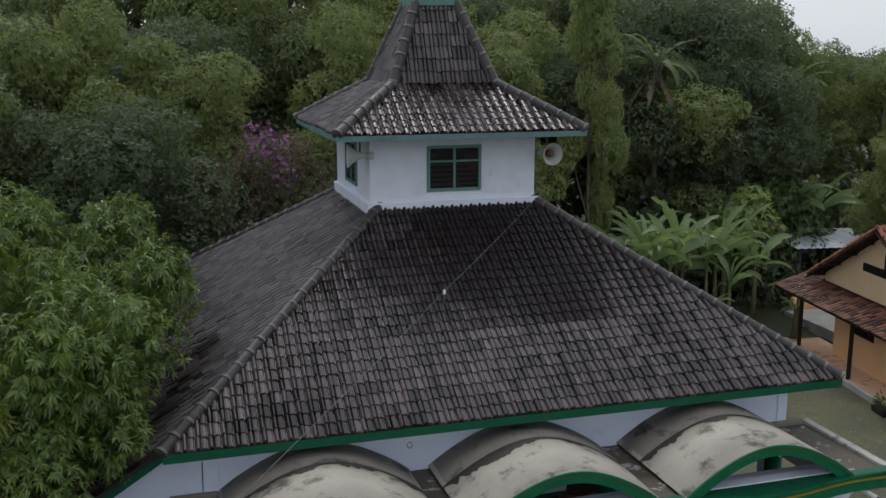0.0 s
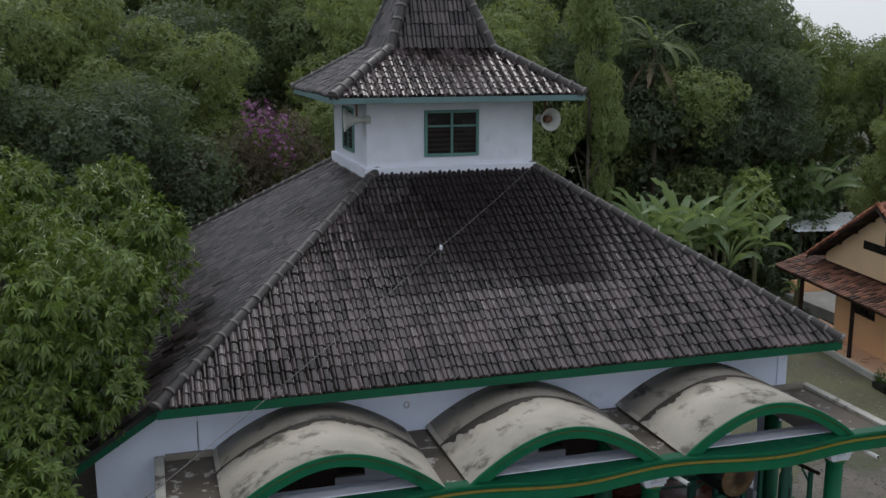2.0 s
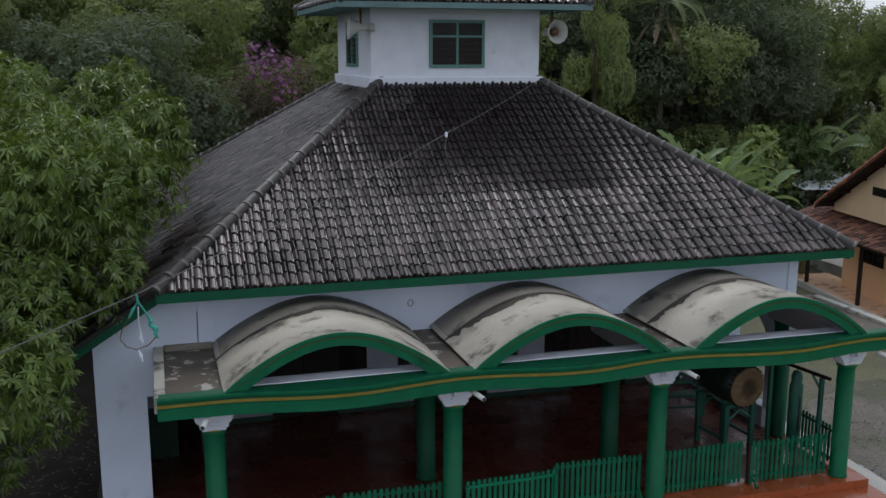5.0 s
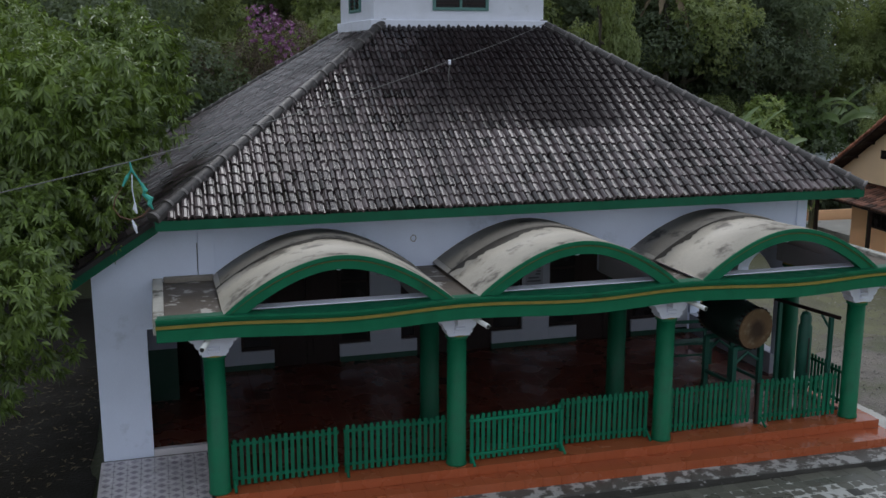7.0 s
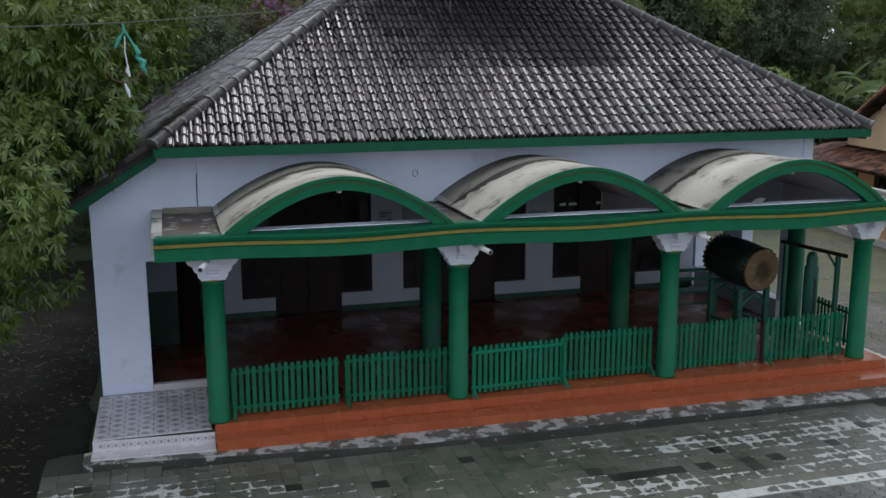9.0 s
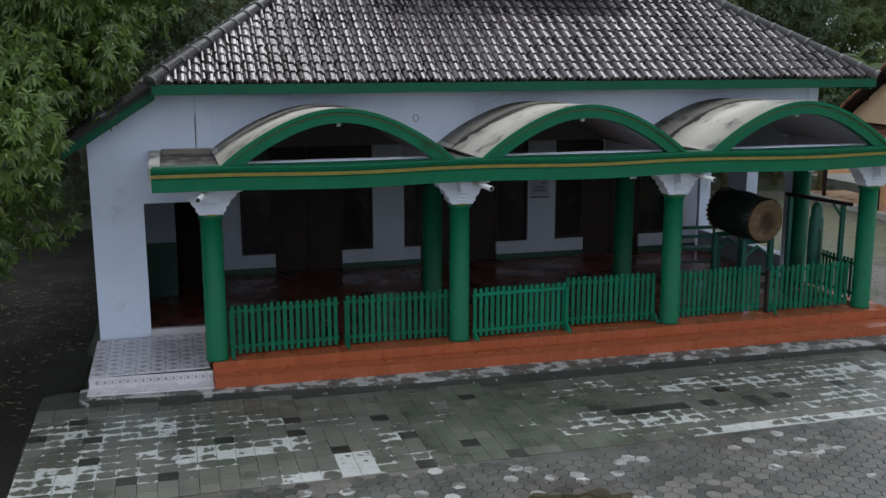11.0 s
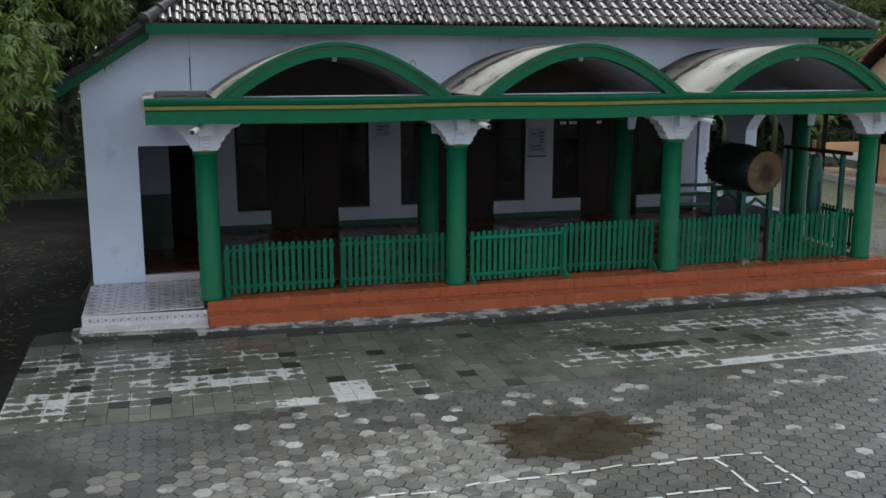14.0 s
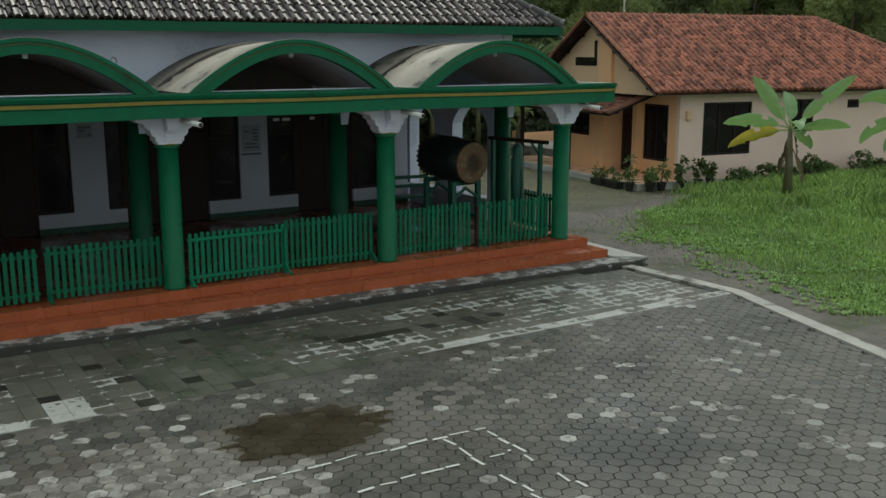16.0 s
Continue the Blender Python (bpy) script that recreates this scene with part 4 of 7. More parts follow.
INNER = 4.5          # plan distance from eave to turret
roof = thing("main_roof", "hipped roof of weathered dark grey tiles, wet, with mortared hips", "roof", kind="structure")
zt = RZ + INNER * TP
under = bmesh.new()
for d in (0.0, -0.09):
    o = [under.verts.new(p) for p in ((RX0, RY0, RZ + d), (RX1, RY0, RZ + d), (RX1, RY1, RZ + d), (RX0, RY1, RZ + d))]
    t = [under.verts.new(p) for p in ((RX0 + INNER, RY0 + INNER, zt + d), (RX1 - INNER, RY0 + INNER, zt + d), (RX1 - INNER, RY1 - INNER, zt + d), (RX0 + INNER, RY1 - INNER, zt + d))]
    for i in range(4):
        j = (i + 1) % 4
        under.faces.new((o[i], o[j], t[j], t[i]))
    if d == 0.0:
        first = o
for i in range(4):
    j = (i + 1) % 4
    under.faces.new((first[i], first[j], o[j], o[i]))
part("roof_deck", under, M["under"], roof)
# the western slope runs on below the eave, over the side wall
low = RX0 - 1.25
part("roof_deck", prism([(RX0 + 0.02, RZ - 0.01), (low, RZ - 0.01 - 1.25 * TP), (low, RZ - 0.09 - 1.25 * TP), (RX0 + 0.02, RZ - 0.09)], RY0 + 0.25, RY1), M["under"], roof)

LEN = INNER / math.cos(PITCH)
cp, sp = math.cos(PITCH), math.sin(PITCH)
lift = 0.012
W = RX1 - RX0


def single_front(r, c):
    return 0 <= r < 8 and 6 + r <= c < 44


front_poses = tile_rows((RX0, RY0 - 0.03, RZ + lift), (1, 0, 0), (0, cp, sp), LEN, lambda s: s * cp, lambda s: W - s * cp, seed=11)
lay_tiles(roof, front_poses, M["roof_tile"], M["roof_piece"], single_front)
EXT = 1.25 / cp
west_poses = tile_rows((low, RY1, RZ + lift - 1.25 * TP), (0, -1, 0), (cp, 0, sp), LEN + EXT, lambda s: max(0, (s - EXT) * cp), lambda s: min(W - 0.3, W - max(0.0, (s - EXT) * cp)), seed=12, jitter=2.2)
lay_tiles(roof, west_poses, M["roof_tile"], M["roof_piece"], lambda r, c: False)
east_poses = tile_rows((RX1, RY0, RZ + lift), (0, 1, 0), (-cp, 0, sp), LEN, lambda s: s * cp, lambda s: W - s * cp, seed=13)
lay_tiles(roof, east_poses, M["roof_tile"], M["roof_piece"], lambda r, c: False)
north_poses = tile_rows((RX1, RY1, RZ + lift), (-1, 0, 0), (0, -cp, sp), LEN, lambda s: s * cp, lambda s: W - s * cp, seed=14)
lay_tiles(roof, north_poses, M["roof_tile"], M["roof_piece"], lambda r, c: False)
for (x, y), (sx, sy) in (((RX0, RY0), (1, 1)), ((RX1, RY0), (-1, 1)), ((RX0, RY1), (1, -1)), ((RX1, RY1), (-1, -1))):
    hip_caps(roof, (x, y, RZ + 0.03), (x + sx * INNER, y + sy * INNER, zt + 0.03), M["ridge"], 0.095, 0.33)
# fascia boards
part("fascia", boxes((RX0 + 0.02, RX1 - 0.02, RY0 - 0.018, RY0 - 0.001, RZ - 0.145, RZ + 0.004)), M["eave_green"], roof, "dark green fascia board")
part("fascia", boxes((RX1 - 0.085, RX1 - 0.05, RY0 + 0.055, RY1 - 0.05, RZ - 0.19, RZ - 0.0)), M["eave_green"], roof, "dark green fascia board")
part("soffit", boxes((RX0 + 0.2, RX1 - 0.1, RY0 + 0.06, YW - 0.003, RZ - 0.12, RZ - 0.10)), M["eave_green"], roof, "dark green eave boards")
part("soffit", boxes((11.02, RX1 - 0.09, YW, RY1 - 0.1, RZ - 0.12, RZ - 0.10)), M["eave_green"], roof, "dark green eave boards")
rake = prism([(RX0 + 0.05, RZ - 0.02), (RX0 + 0.05, RZ - 0.22), (low - 0.02, RZ - 0.22 - 1.3 * TP), (low - 0.02, RZ - 0.02 - 1.3 * TP)], RY0 + 0.30, RY0 + 0.335)
part("fascia", rake, M["eave_green"], roof, "dark green raking fascia board")
part("soffit", prism([(RX0 + 0.05, RZ - 0.13), (RX0 + 0.05, RZ - 0.15), (low + 0.02, RZ - 0.15 - 1.25 * TP), (low + 0.02, RZ - 0.13 - 1.25 * TP)], RY0 + 0.34, RY1), M["eave_green"], roof)

# ---- turret ----
turret = thing("turret", "square white turret with green windows and a flared tiled roof", "turret", kind="structure")
zw = RZ + (CY - CH - RY0) * TP
zb, ze = zw - 0.5, 8.19
part("wall", boxes((CX - CH, CX + CH, CY - CH, CY + CH, zb, ze), bevel=0.01), M["white"], turret, "white plastered turret wall")
part("base_moulding", boxes((CX - CH - 0.07, CX + CH + 0.07, CY - CH - 0.07, CY + CH + 0.07, zb, zw + 0.15), bevel=0.015), M["white"], turret, "cracked white mortar skirt")


def turret_window(parent, x0, x1, z0, z1):
    """A window in the plane y = 0, facing -y, local to its parent."""
    f = 0.06
    w = part("window", boxes((x0, x0 + f, -0.03, 0.03, z0, z1), (x1 - f, x1, -0.03, 0.03, z0, z1), (x0 + f, x1 - f, -0.03, 0.03, z0, z0 + f), (x0 + f, x1 - f, -0.03, 0.03, z1 - f, z1),
                             ((x0 + x1) / 2 - 0.025, (x0 + x1) / 2 + 0.025, -0.025, 0.03, z0 + f, z1 - f), bevel=0.004), M["pale_green"], parent, "pale green wooden window frame")
    part("transom", boxes((x0 + f, x1 - f, -0.028, 0.03, z1 - 0.34, z1 - 0.30)), M["pale_green"], w)
    part("pane", boxes((x0 + f, x1 - f, 0.005, 0.012, z0 + f, z1 - f)), M["glass_dark"], w, "dark pane")
    for i in range(5):
        for a, b in ((x0 + f + 0.01, (x0 + x1) / 2 - 0.03), ((x0 + x1) / 2 + 0.03, x1 - f - 0.01)):
            z = z0 + 0.12 + i * 0.10
            part("louvre", boxes((a, b, -0.012, 0.004, z, z + 0.035)), M["dark_wood"], w)
    return w


win_f = turret_window(turret, -0.575, 0.575, 6.97, 7.90)
win_f.matrix_local = pose(CX, CY - CH - 0.012, 0)
win_w = turret_window(turret, -0.575, 0.575, 6.97, 7.90)
win_w.matrix_local = pose(CX - CH - 0.012, CY, 0, 0, 0, -90)
cap_roof = thing("turret_roof", "steep flared pyramid roof of weathered dark tiles on the turret", "roof", kind="structure")
E1, E2, E3 = 2.55, 1.10, 0.42
Z1, Z2, Z3 = 8.19, 9.08, 10.74
bm = bmesh.new()
levels = []
for e, z in ((E1, Z1), (E2, Z2), (E3, Z3), (E3, Z3 - 0.1), (E2, Z2 - 0.1), (E1, Z1 - 0.07)):
    levels.append([bm.verts.new((CX + sx * e, CY + sy * e, z)) for sx, sy in ((-1, -1), (1, -1), (1, 1), (-1, 1))])
for a, b in zip(levels, levels[1:] + levels[:1]):
    for i in range(4):
        j = (i + 1) % 4
        bm.faces.new((a[i], a[j], b[j], b[i]))
bmesh.ops.recalc_face_normals(bm, faces=bm.faces[:])
part("roof_deck", bm, M["under"], cap_roof)
for side_i, (ax, up2) in enumerate((((1, 0, 0), (0, 1)), ((0, 1, 0), (-1, 0)), ((-1, 0, 0), (0, -1)), ((0, -1, 0), (1, 0)))):
    for e0, e1, z0, z1, gauge in ((E1, E2, Z1, Z2, 0.205), (E2, E3, Z2, Z3, 0.27)):
        run, rise = e0 - e1, z1 - z0
        ln = math.hypot(run, rise)
        upv = (up2[0] * run, up2[1] * run, rise)
        o = Vector((CX, CY, z0 + lift)) - Vector((up2[0], up2[1], 0)) * e0 - Vector(ax) * e0
        poses = tile_rows(o, ax, upv, ln, lambda s, q=run / ln: s * q, lambda s, q=run / ln, w=2 * e0: w - s * q, gauge=gauge, width=0.19, seed=20 + side_i, jitter=2.4 if side_i == 3 else 1.0)
        lay_tiles(cap_roof, poses, M["roof_tile"], M["roof_piece"], (lambda r, c: True) if side_i == 0 and e0 == E1 else (lambda r, c: False), width=0.19)
for sx, sy in ((-1, -1), (1, -1), (1, 1), (-1, 1)):
    hip_caps(cap_roof, (CX + sx * E1, CY + sy * E1, Z1 + 0.03), (CX + sx * E2, CY + sy * E2, Z2 + 0.03), M["ridge"], 0.10, 0.3)
    hip_caps(cap_roof, (CX + sx * E2, CY + sy * E2, Z2 + 0.03), (CX + sx * E3, CY + sy * E3, Z3 + 0.03), M["ridge"], 0.10, 0.3)
o = E1 + 0.012
for dims in ((CX - o, CX + o, CY - o, CY - o + 0.03), (CX - o, CX + o, CY + o - 0.03, CY + o), (CX - o, CX - o + 0.03, CY - o + 0.03, CY + o - 0.03), (CX + o - 0.03, CX + o, CY - o + 0.03, CY + o - 0.03)):
    part("fascia", boxes((*dims, Z1 - 0.10, Z1 + 0.008)), M["fascia_pale"], cap_roof, "pale blue-green fascia board")
part("soffit", boxes((CX - o + 0.03, CX + o - 0.03, CY - o + 0.03, CY + o - 0.03, Z1 - 0.08, Z1 - 0.065)), M["pale_green"], cap_roof, "pale green eave boards")
part("finial_base", boxes((CX - 0.52, CX + 0.52, CY - 0.52, CY + 0.52, Z3 - 0.05, Z3 + 0.28), bevel=0.02), M["pale_green"], cap_roof, "pale blue-green square block under the finial")
part("finial", lathe([(0.3, 0), (0.3, 0.1), (0.18, 0.2), (0.28, 0.45), (0.12, 0.7), (0.03, 1.0)], 16, at=(CX, CY, Z3 + 0.27)), M["zinc"], cap_roof, "metal finial", True)

# ---- turret loudspeakers ----
def loudspeaker(at, rz, label):
    s = thing("horn_loudspeaker", label, "loudspeaker", at, rz, group="loudspeakers on the turret")
    horn = bmesh.new()
    steps = 28
    prof = [(0.05, 0.30), (0.06, 0.16), (0.10, 0.04), (0.17, -0.06), (0.23, -0.12), (0.235, -0.125), (0.225, -0.11), (0.16, -0.045), (0.09, 0.055), (0.045, 0.16)]
    rings = [[horn.verts.new((r * math.cos(2 * math.pi * i / steps), y, r * math.sin(2 * math.pi * i / steps))) for i in range(steps)] for r, y in prof]
    for a, b in zip(rings, rings[1:]):
        for i in range(steps):
            j = (i + 1) % steps
            horn.faces.new((a[i], a[j], b[j], b[i]))
    horn.faces.new(rings[-1])
    bmesh.ops.recalc_face_normals(horn, faces=horn.faces[:])
    part("horn", horn, M["grey"], s, "grey-white flared horn", True)
    core = lathe([(0.05, -0.06), (0.075, -0.03), (0.075, 0.06), (0.04, 0.1)], 16)
    bmesh.ops.rotate(core, verts=core.verts[:], cent=(0, 0, 0), matrix=Matrix.Rotation(radians(-90), 3, "X"))
    part("reflector", core, M["rust"], s, "brown centre reflector", True)
    drv = lathe([(0.07, 0.27), (0.08, 0.29), (0.08, 0.38), (0.05, 0.40)], 16)
    bmesh.ops.rotate(drv, verts=drv.verts[:], cent=(0, 0, 0), matrix=Matrix.Rotation(radians(-90), 3, "X"))
    part("driver", drv, M["grey"], s, "", True)
    part("bracket", boxes((-0.02, 0.02, 0.1, 0.14, 0.05, 0.45)), M["rust"], s)
    return s


loudspeaker((7.55, 5.55, 7.68), 8, "grey horn loudspeaker under the turret's eave")
loudspeaker((3.45, 5.72, 7.74), -95, "pale horn loudspeaker at the turret's corner")

# ---- drum, slit log and bench on the porch ----
bedug = thing("barrel_drum", "large dark green barrel drum with a hide skin on stand", "drum", (9.62, 1.85, 0), 0)
axis = Vector((0.14, -0.985, -0.06)).normalized()
side_v = axis.cross(Vector((0, 0, 1))).normalized()
up_v = side_v.cross(axis)
dm = Matrix((side_v, up_v, axis)).transposed().to_4x4()
dm.translation = (0, 0, 1.36)
bm = lathe([(0.36, -0.55), (0.40, -0.3), (0.42, 0.0), (0.40, 0.3), (0.37, 0.55)], 32)
bmesh.ops.transform(bm, matrix=dm, verts=bm.verts[:])
part("barrel", bm, M["drum_wood"], bedug, "", True)
for e, s in ((0.55, 1), (-0.55, -1)):
    bm = lathe([(0.375, min(e, e + 0.02 * s)), (0.37, max(e, e + 0.02 * s))], 32)
    bmesh.ops.transform(bm, matrix=dm, verts=bm.verts[:])
    skin = part("drum_skin", bm, M["drum_skin"], bedug, "stained tan hide")
    for k in range(26):
        a = 2 * math.pi * k / 26
        bm = bmesh.new()
        box(bm, -0.012, 0.012, -0.014, 0.014, -0.04, 0.02, m=dm @ Matrix.Translation((0.39 * math.cos(a), 0.39 * math.sin(a), e - 0.02 * s)) @ pose(0, 0, 0, 0, 0, math.degrees(a)))
        part("peg", bm, M["dark_wood"], skin)
for px, py in ((-0.34, 0.36), (0.26, 0.44), (-0.26, -0.44), (0.34, -0.36)):
    part("leg", boxes((px - 0.045, px + 0.045, py - 0.045, py + 0.045, 0.0, 0.98), bevel=0.006), M["teal"], bedug)
for sgn in (-1, 1):
    p0, p1 = ((-0.34, 0.36, 0.95), (0.26, 0.44, 0.95)) if sgn < 0 else ((-0.26, -0.44, 0.95), (0.34, -0.36, 0.95))
    part("cross_bar", tube([p0, p1], 0.05, 6), M["teal"], bedug)
    q0, q1 = (Vector(p0) - Vector((0, 0, 0.3)), Vector(p1) - Vector((0, 0, 0.3)))
    part("brace", tube([q0, (q0 + q1) / 2 + Vector((0, 0, 0.2)), q1], 0.03, 6), M["teal"], bedug)
part("stretcher", tube([(-0.34, 0.36, 0.3), (-0.26, -0.44, 0.3)], 0.035, 6), M["teal"], bedug)
part("stretcher", tube([(0.26, 0.44, 0.3), (0.34, -0.36, 0.3)], 0.035, 6), M["teal"], bedug)

slit = thing("slit_log", "green slit log drum hanging from a wooden frame", "slit drum", (10.54, 1.04, 0), 0)
part("log", lathe([(0.08, 0.22), (0.115, 0.28), (0.125, 0.9), (0.12, 1.38), (0.095, 1.43), (0.1, 1.56), (0.07, 1.64), (0.03, 1.66)], 20), M["teal"], slit, "", True)
part("slit", boxes((-0.015, 0.015, -0.13, -0.112, 0.55, 1.2)), M["black"], slit)
part("post", boxes((0.045, 0.115, -0.61, -0.54, 0.0, 1.69), bevel=0.005), M["teal"], slit)
part("post", boxes((-0.165, -0.095, 0.55, 0.62, 0.0, 1.69), bevel=0.005), M["teal"], slit)
part("top_bar", tube([(0.12, -0.74, 1.72), (-0.15, 0.70, 1.72)], 0.035, 8), M["dark_wood"], slit, "dark weathered wooden bar")
part("brace", tube([(0.08, -0.575, 1.46), (0.045, -0.36, 1.69)], 0.022, 6), M["teal"], slit)
part("rope", tube([(0, 0, 1.65), (0, 0, 1.7)], 0.012, 6), M["rust"], slit)
bench = thing("bench", "green wooden bench with a railed back beside the drum", "bench", (9.6, 3.5, 0), -6)
part("seat", boxes((-0.55, 0.55, -0.16, 0.16, 0.42, 0.46), bevel=0.006), M["teal"], bench)
for px in (-0.5, 0.5):
    part("back_post", boxes((px - 0.025, px + 0.025, 0.165, 0.21, 0.0, 0.86), bevel=0.004), M["teal"], bench)
for pz in (0.60, 0.78):
    part("back_rail", boxes((-0.55, 0.55, 0.145, 0.164, pz, pz + 0.07), bevel=0.004), M["teal"], bench)
part("stretcher", boxes((-0.45, 0.45, -0.015, 0.015, 0.14, 0.18)), M["teal"], bench)
for px in (-0.48, 0.48):
    for py in (-0.12, 0.12):
        part("leg", boxes((px - 0.03, px + 0.03, py - 0.03, py + 0.03, 0.0, 0.42)), M["teal"], bench)

# notice on the inner wall pillar
notice = thing("notice_board", "printed paper notice on the white pillar", "notice", (7.15, YI - 0.008, 1.55))
part("sheet", boxes((-0.24, 0.15, -0.006, 0.004, -0.22, 0.32)), M["paper"], notice)
for k, (x0, x1, z) in enumerate(((-0.02, 0.10, 0.20), (-0.04, 0.09, 0.13), (0.0, 0.10, 0.06), (-0.02, 0.09, 0.0), (-0.20, -0.08, 0.17), (-0.18, 0.06, -0.08), (-0.20, 0.10, -0.15))):
    part("text_bar", boxes((x0, x1, -0.009, -0.0062, z, z + 0.035)), M["ink"], notice)
part("rail", boxes((-0.26, 0.15, -0.02, 0.004, -0.29, -0.25)), M["ink"], notice, "grey rail under the notice")
sheet = thing("wall_notice", "small faded paper notice high on the white pillar", "notice", (3.83, YI - 0.008, 1.88))
part("sheet", boxes((-0.13, 0.15, -0.005, 0.004, -0.12, 0.14)), M["paper"], sheet)
for x0, x1, z in ((-0.10, 0.12, 0.06), (-0.10, 0.02, 0.0), (0.05, 0.12, -0.08)):
    part("text_bar", boxes((x0, x1, -0.008, -0.0052, z, z + 0.03)), M["ink"], sheet)
# added white plates that stand in for bright windows deep in the hall
for x, w in ((7.62, 0.14), (7.82, 0.18), (8.45, 0.11)):
    tag = mesh_object("door_sticker", boxes((x, x + w, YI + 0.045, YI + 0.052, 1.92, 1.98), bevel=0.002), M["pipe"])
    tagged(tag, "small white plate standing in for a bright far window", "sticker", group="stickers on the doors")
fuse = thing("vent_emblem", "small dark round vent in the front wall", "vent", (3.56, YW - 0.002, 3.19))
part("ring", tube([(0.045 * math.cos(a / 12 * 2 * math.pi), -0.006, 0.055 * math.sin(a / 12 * 2 * math.pi)) for a in range(13)], 0.007, 6), M["band"], fuse)
wire_down = mesh_object("wall_cable", tube([(0.115, YW - 0.008, 3.3), (0.11, YW - 0.008, 2.9), (0.12, YW - 0.01, 2.72), (0.0, YW - 0.2, 2.74), (-0.3, YW - 0.3, 2.735)], 0.007, 6), M["cable"])
tagged(wire_down, "thin grey cable down the wall onto the slab", "cable")


# ---- picket fence panels ----
def picket_panel(length, high, slat_w=0.054, gap=0.036, feet=(), label="", rails_front=False):
    # panels with their rails behind take the darker of two greens
    paint = M["fence_green"] if rails_front else M["fence_darker"]
    f = thing("fence_panel", label or "low green painted wooden picket fence panel", "fence", group="porch fence panels")
    k = max(2, int(length / (slat_w + gap)))
    step = length / k
    for i in range(k):
        x = step * (i + 0.5) - slat_w / 2
        d = random.uniform(-0.012, 0.012)
        bm = prism([(x, 0.03), (x + slat_w, 0.03), (x + slat_w, high + d), (x + slat_w * 0.8, high + 0.018 + d), (x + slat_w * 0.2, high + 0.018 + d), (x, high + d)], -0.01, 0.008)
        part("slat", bm, paint, f)
    y0, y1 = (-0.035, -0.0105) if rails_front else (0.0085, 0.035)
    for z in (0.10, high - 0.10):
        part("rail", boxes((-0.01, length + 0.01, y0, y1, z, z + 0.05), bevel=0.004), paint, f)
    for x in feet:
        part("post", boxes((x - 0.025, x + 0.025, y0 - 0.03, y0 - 0.001, 0.0, high - 0.05), bevel=0.004), paint, f)
        part("foot", tube([(x, -0.22, 0.02), (x, -0.05, 0.14)], 0.022, 6), paint, f)
    return f


random.seed(4)
for a, b, y0, y1, high, feet, rf in ((0.40, 1.96, 0.20, 0.26, 0.72, (0.02,), False), (2.05, 3.62, 0.26, 0.24, 0.73, (0.02,), False), (3.95, 5.49, 0.10, 0.16, 0.75, (0.02, 1.52), True),
                                     (5.52, 7.06, 0.30, 0.26, 0.78, (1.5,), False), (7.44, 9.0, 0.26, 0.30, 0.77, (), False), (9.12, 10.64, 0.24, 0.22, 0.76, (0.02,), False)):
    ln = math.hypot(b - a, y1 - y0)
    p = picket_panel(ln, high, feet=feet, rails_front=rf, label="low picket fence panel in brighter green paint, rails in front" if rf else "")
    p.matrix_world = pose(a, y0, 0, 0, 0, math.degrees(math.atan2(y1 - y0, b - a)))
p = picket_panel(1.5, 0.72, label="green painted picket fence panel closing the porch's side")
p.matrix_world = pose(11.0, 0.3, 0, 0, 0, 90)
p = picket_panel(1.5, 0.80, label="green painted picket fence panel beside the side doorway")
p.matrix_world = pose(0.30, 0.35, 0, 0, 0, 88)


post = mesh_object("wooden_stake", boxes((9.07, 9.13, 0.22, 0.28, 0.0, 0.72), bevel=0.008), M["dark_wood"])
tagged(post, "dark weathered wooden stake between two picket panels", "stake")

# ---- overhead cable with hanging cords ----
def sag(a, b, drop, k=14):
    a, b = Vector(a), Vector(b)
    return [a.lerp(b, i / k) - Vector((0, 0, drop * 4 * (i / k) * (1 - i / k))) for i in range(k + 1)]


cable = mesh_object("overhead_cable", tube(sag((7.25, 5.6, 6.72), (3.95, 1.18, 6.05), 0.03) + sag((3.95, 1.18, 6.05), (-0.59, -5.26, 5.36), 0.05)[1:] + sag((-0.59, -5.26, 5.36), (-4.6, -10.6, 5.2), 0.05)[1:], 0.0045, 6), M["cable"])
tagged(cable, "thin grey cable strung from the turret across the roof", "cable")
knot = mesh_object("cable_insulator", lathe([(0.014, -0.04), (0.024, -0.025), (0.024, 0.025), (0.014, 0.04)], 10, at=(3.95, 1.18, 6.03)), M["white"])
tagged(knot, "small white insulator tied to the cable", "insulator")
tail = mesh_object("cord_end", tube([(3.95, 1.18, 5.98), (3.93, 1.18, 5.8), (3.96, 1.2, 5.68)], 0.008, 6), M["cable"])
tagged(tail, "loose cord end hanging from the cable", "cord")
kite = thing("hanging_cords", "turquoise and pale cords with rag ends hanging on the cable", "cord", (-0.59, -5.26, 5.36))
part("cord", tube([(0.01, 0, 0), (0.02, 0, -0.06), (-0.02, 0, -0.12), (-0.055, 0.01, -0.19)], [0.007, 0.012, 0.015, 0.008], 6), M["cord"], kite)
part("cord", tube([(0.02, 0, -0.06), (0.06, 0.01, -0.13), (0.10, 0.01, -0.20)], [0.01, 0.008, 0.012], 6), M["cord"], kite)
part("cord", tube([(-0.055, 0.01, -0.19), (-0.115, 0, -0.28), (-0.135, 0, -0.36), (-0.09, 0, -0.43), (-0.01, 0, -0.46), (0.08, 0, -0.43), (0.15, 0, -0.36)], 0.0055, 6), M["rust"], kite, "thin brown cord")
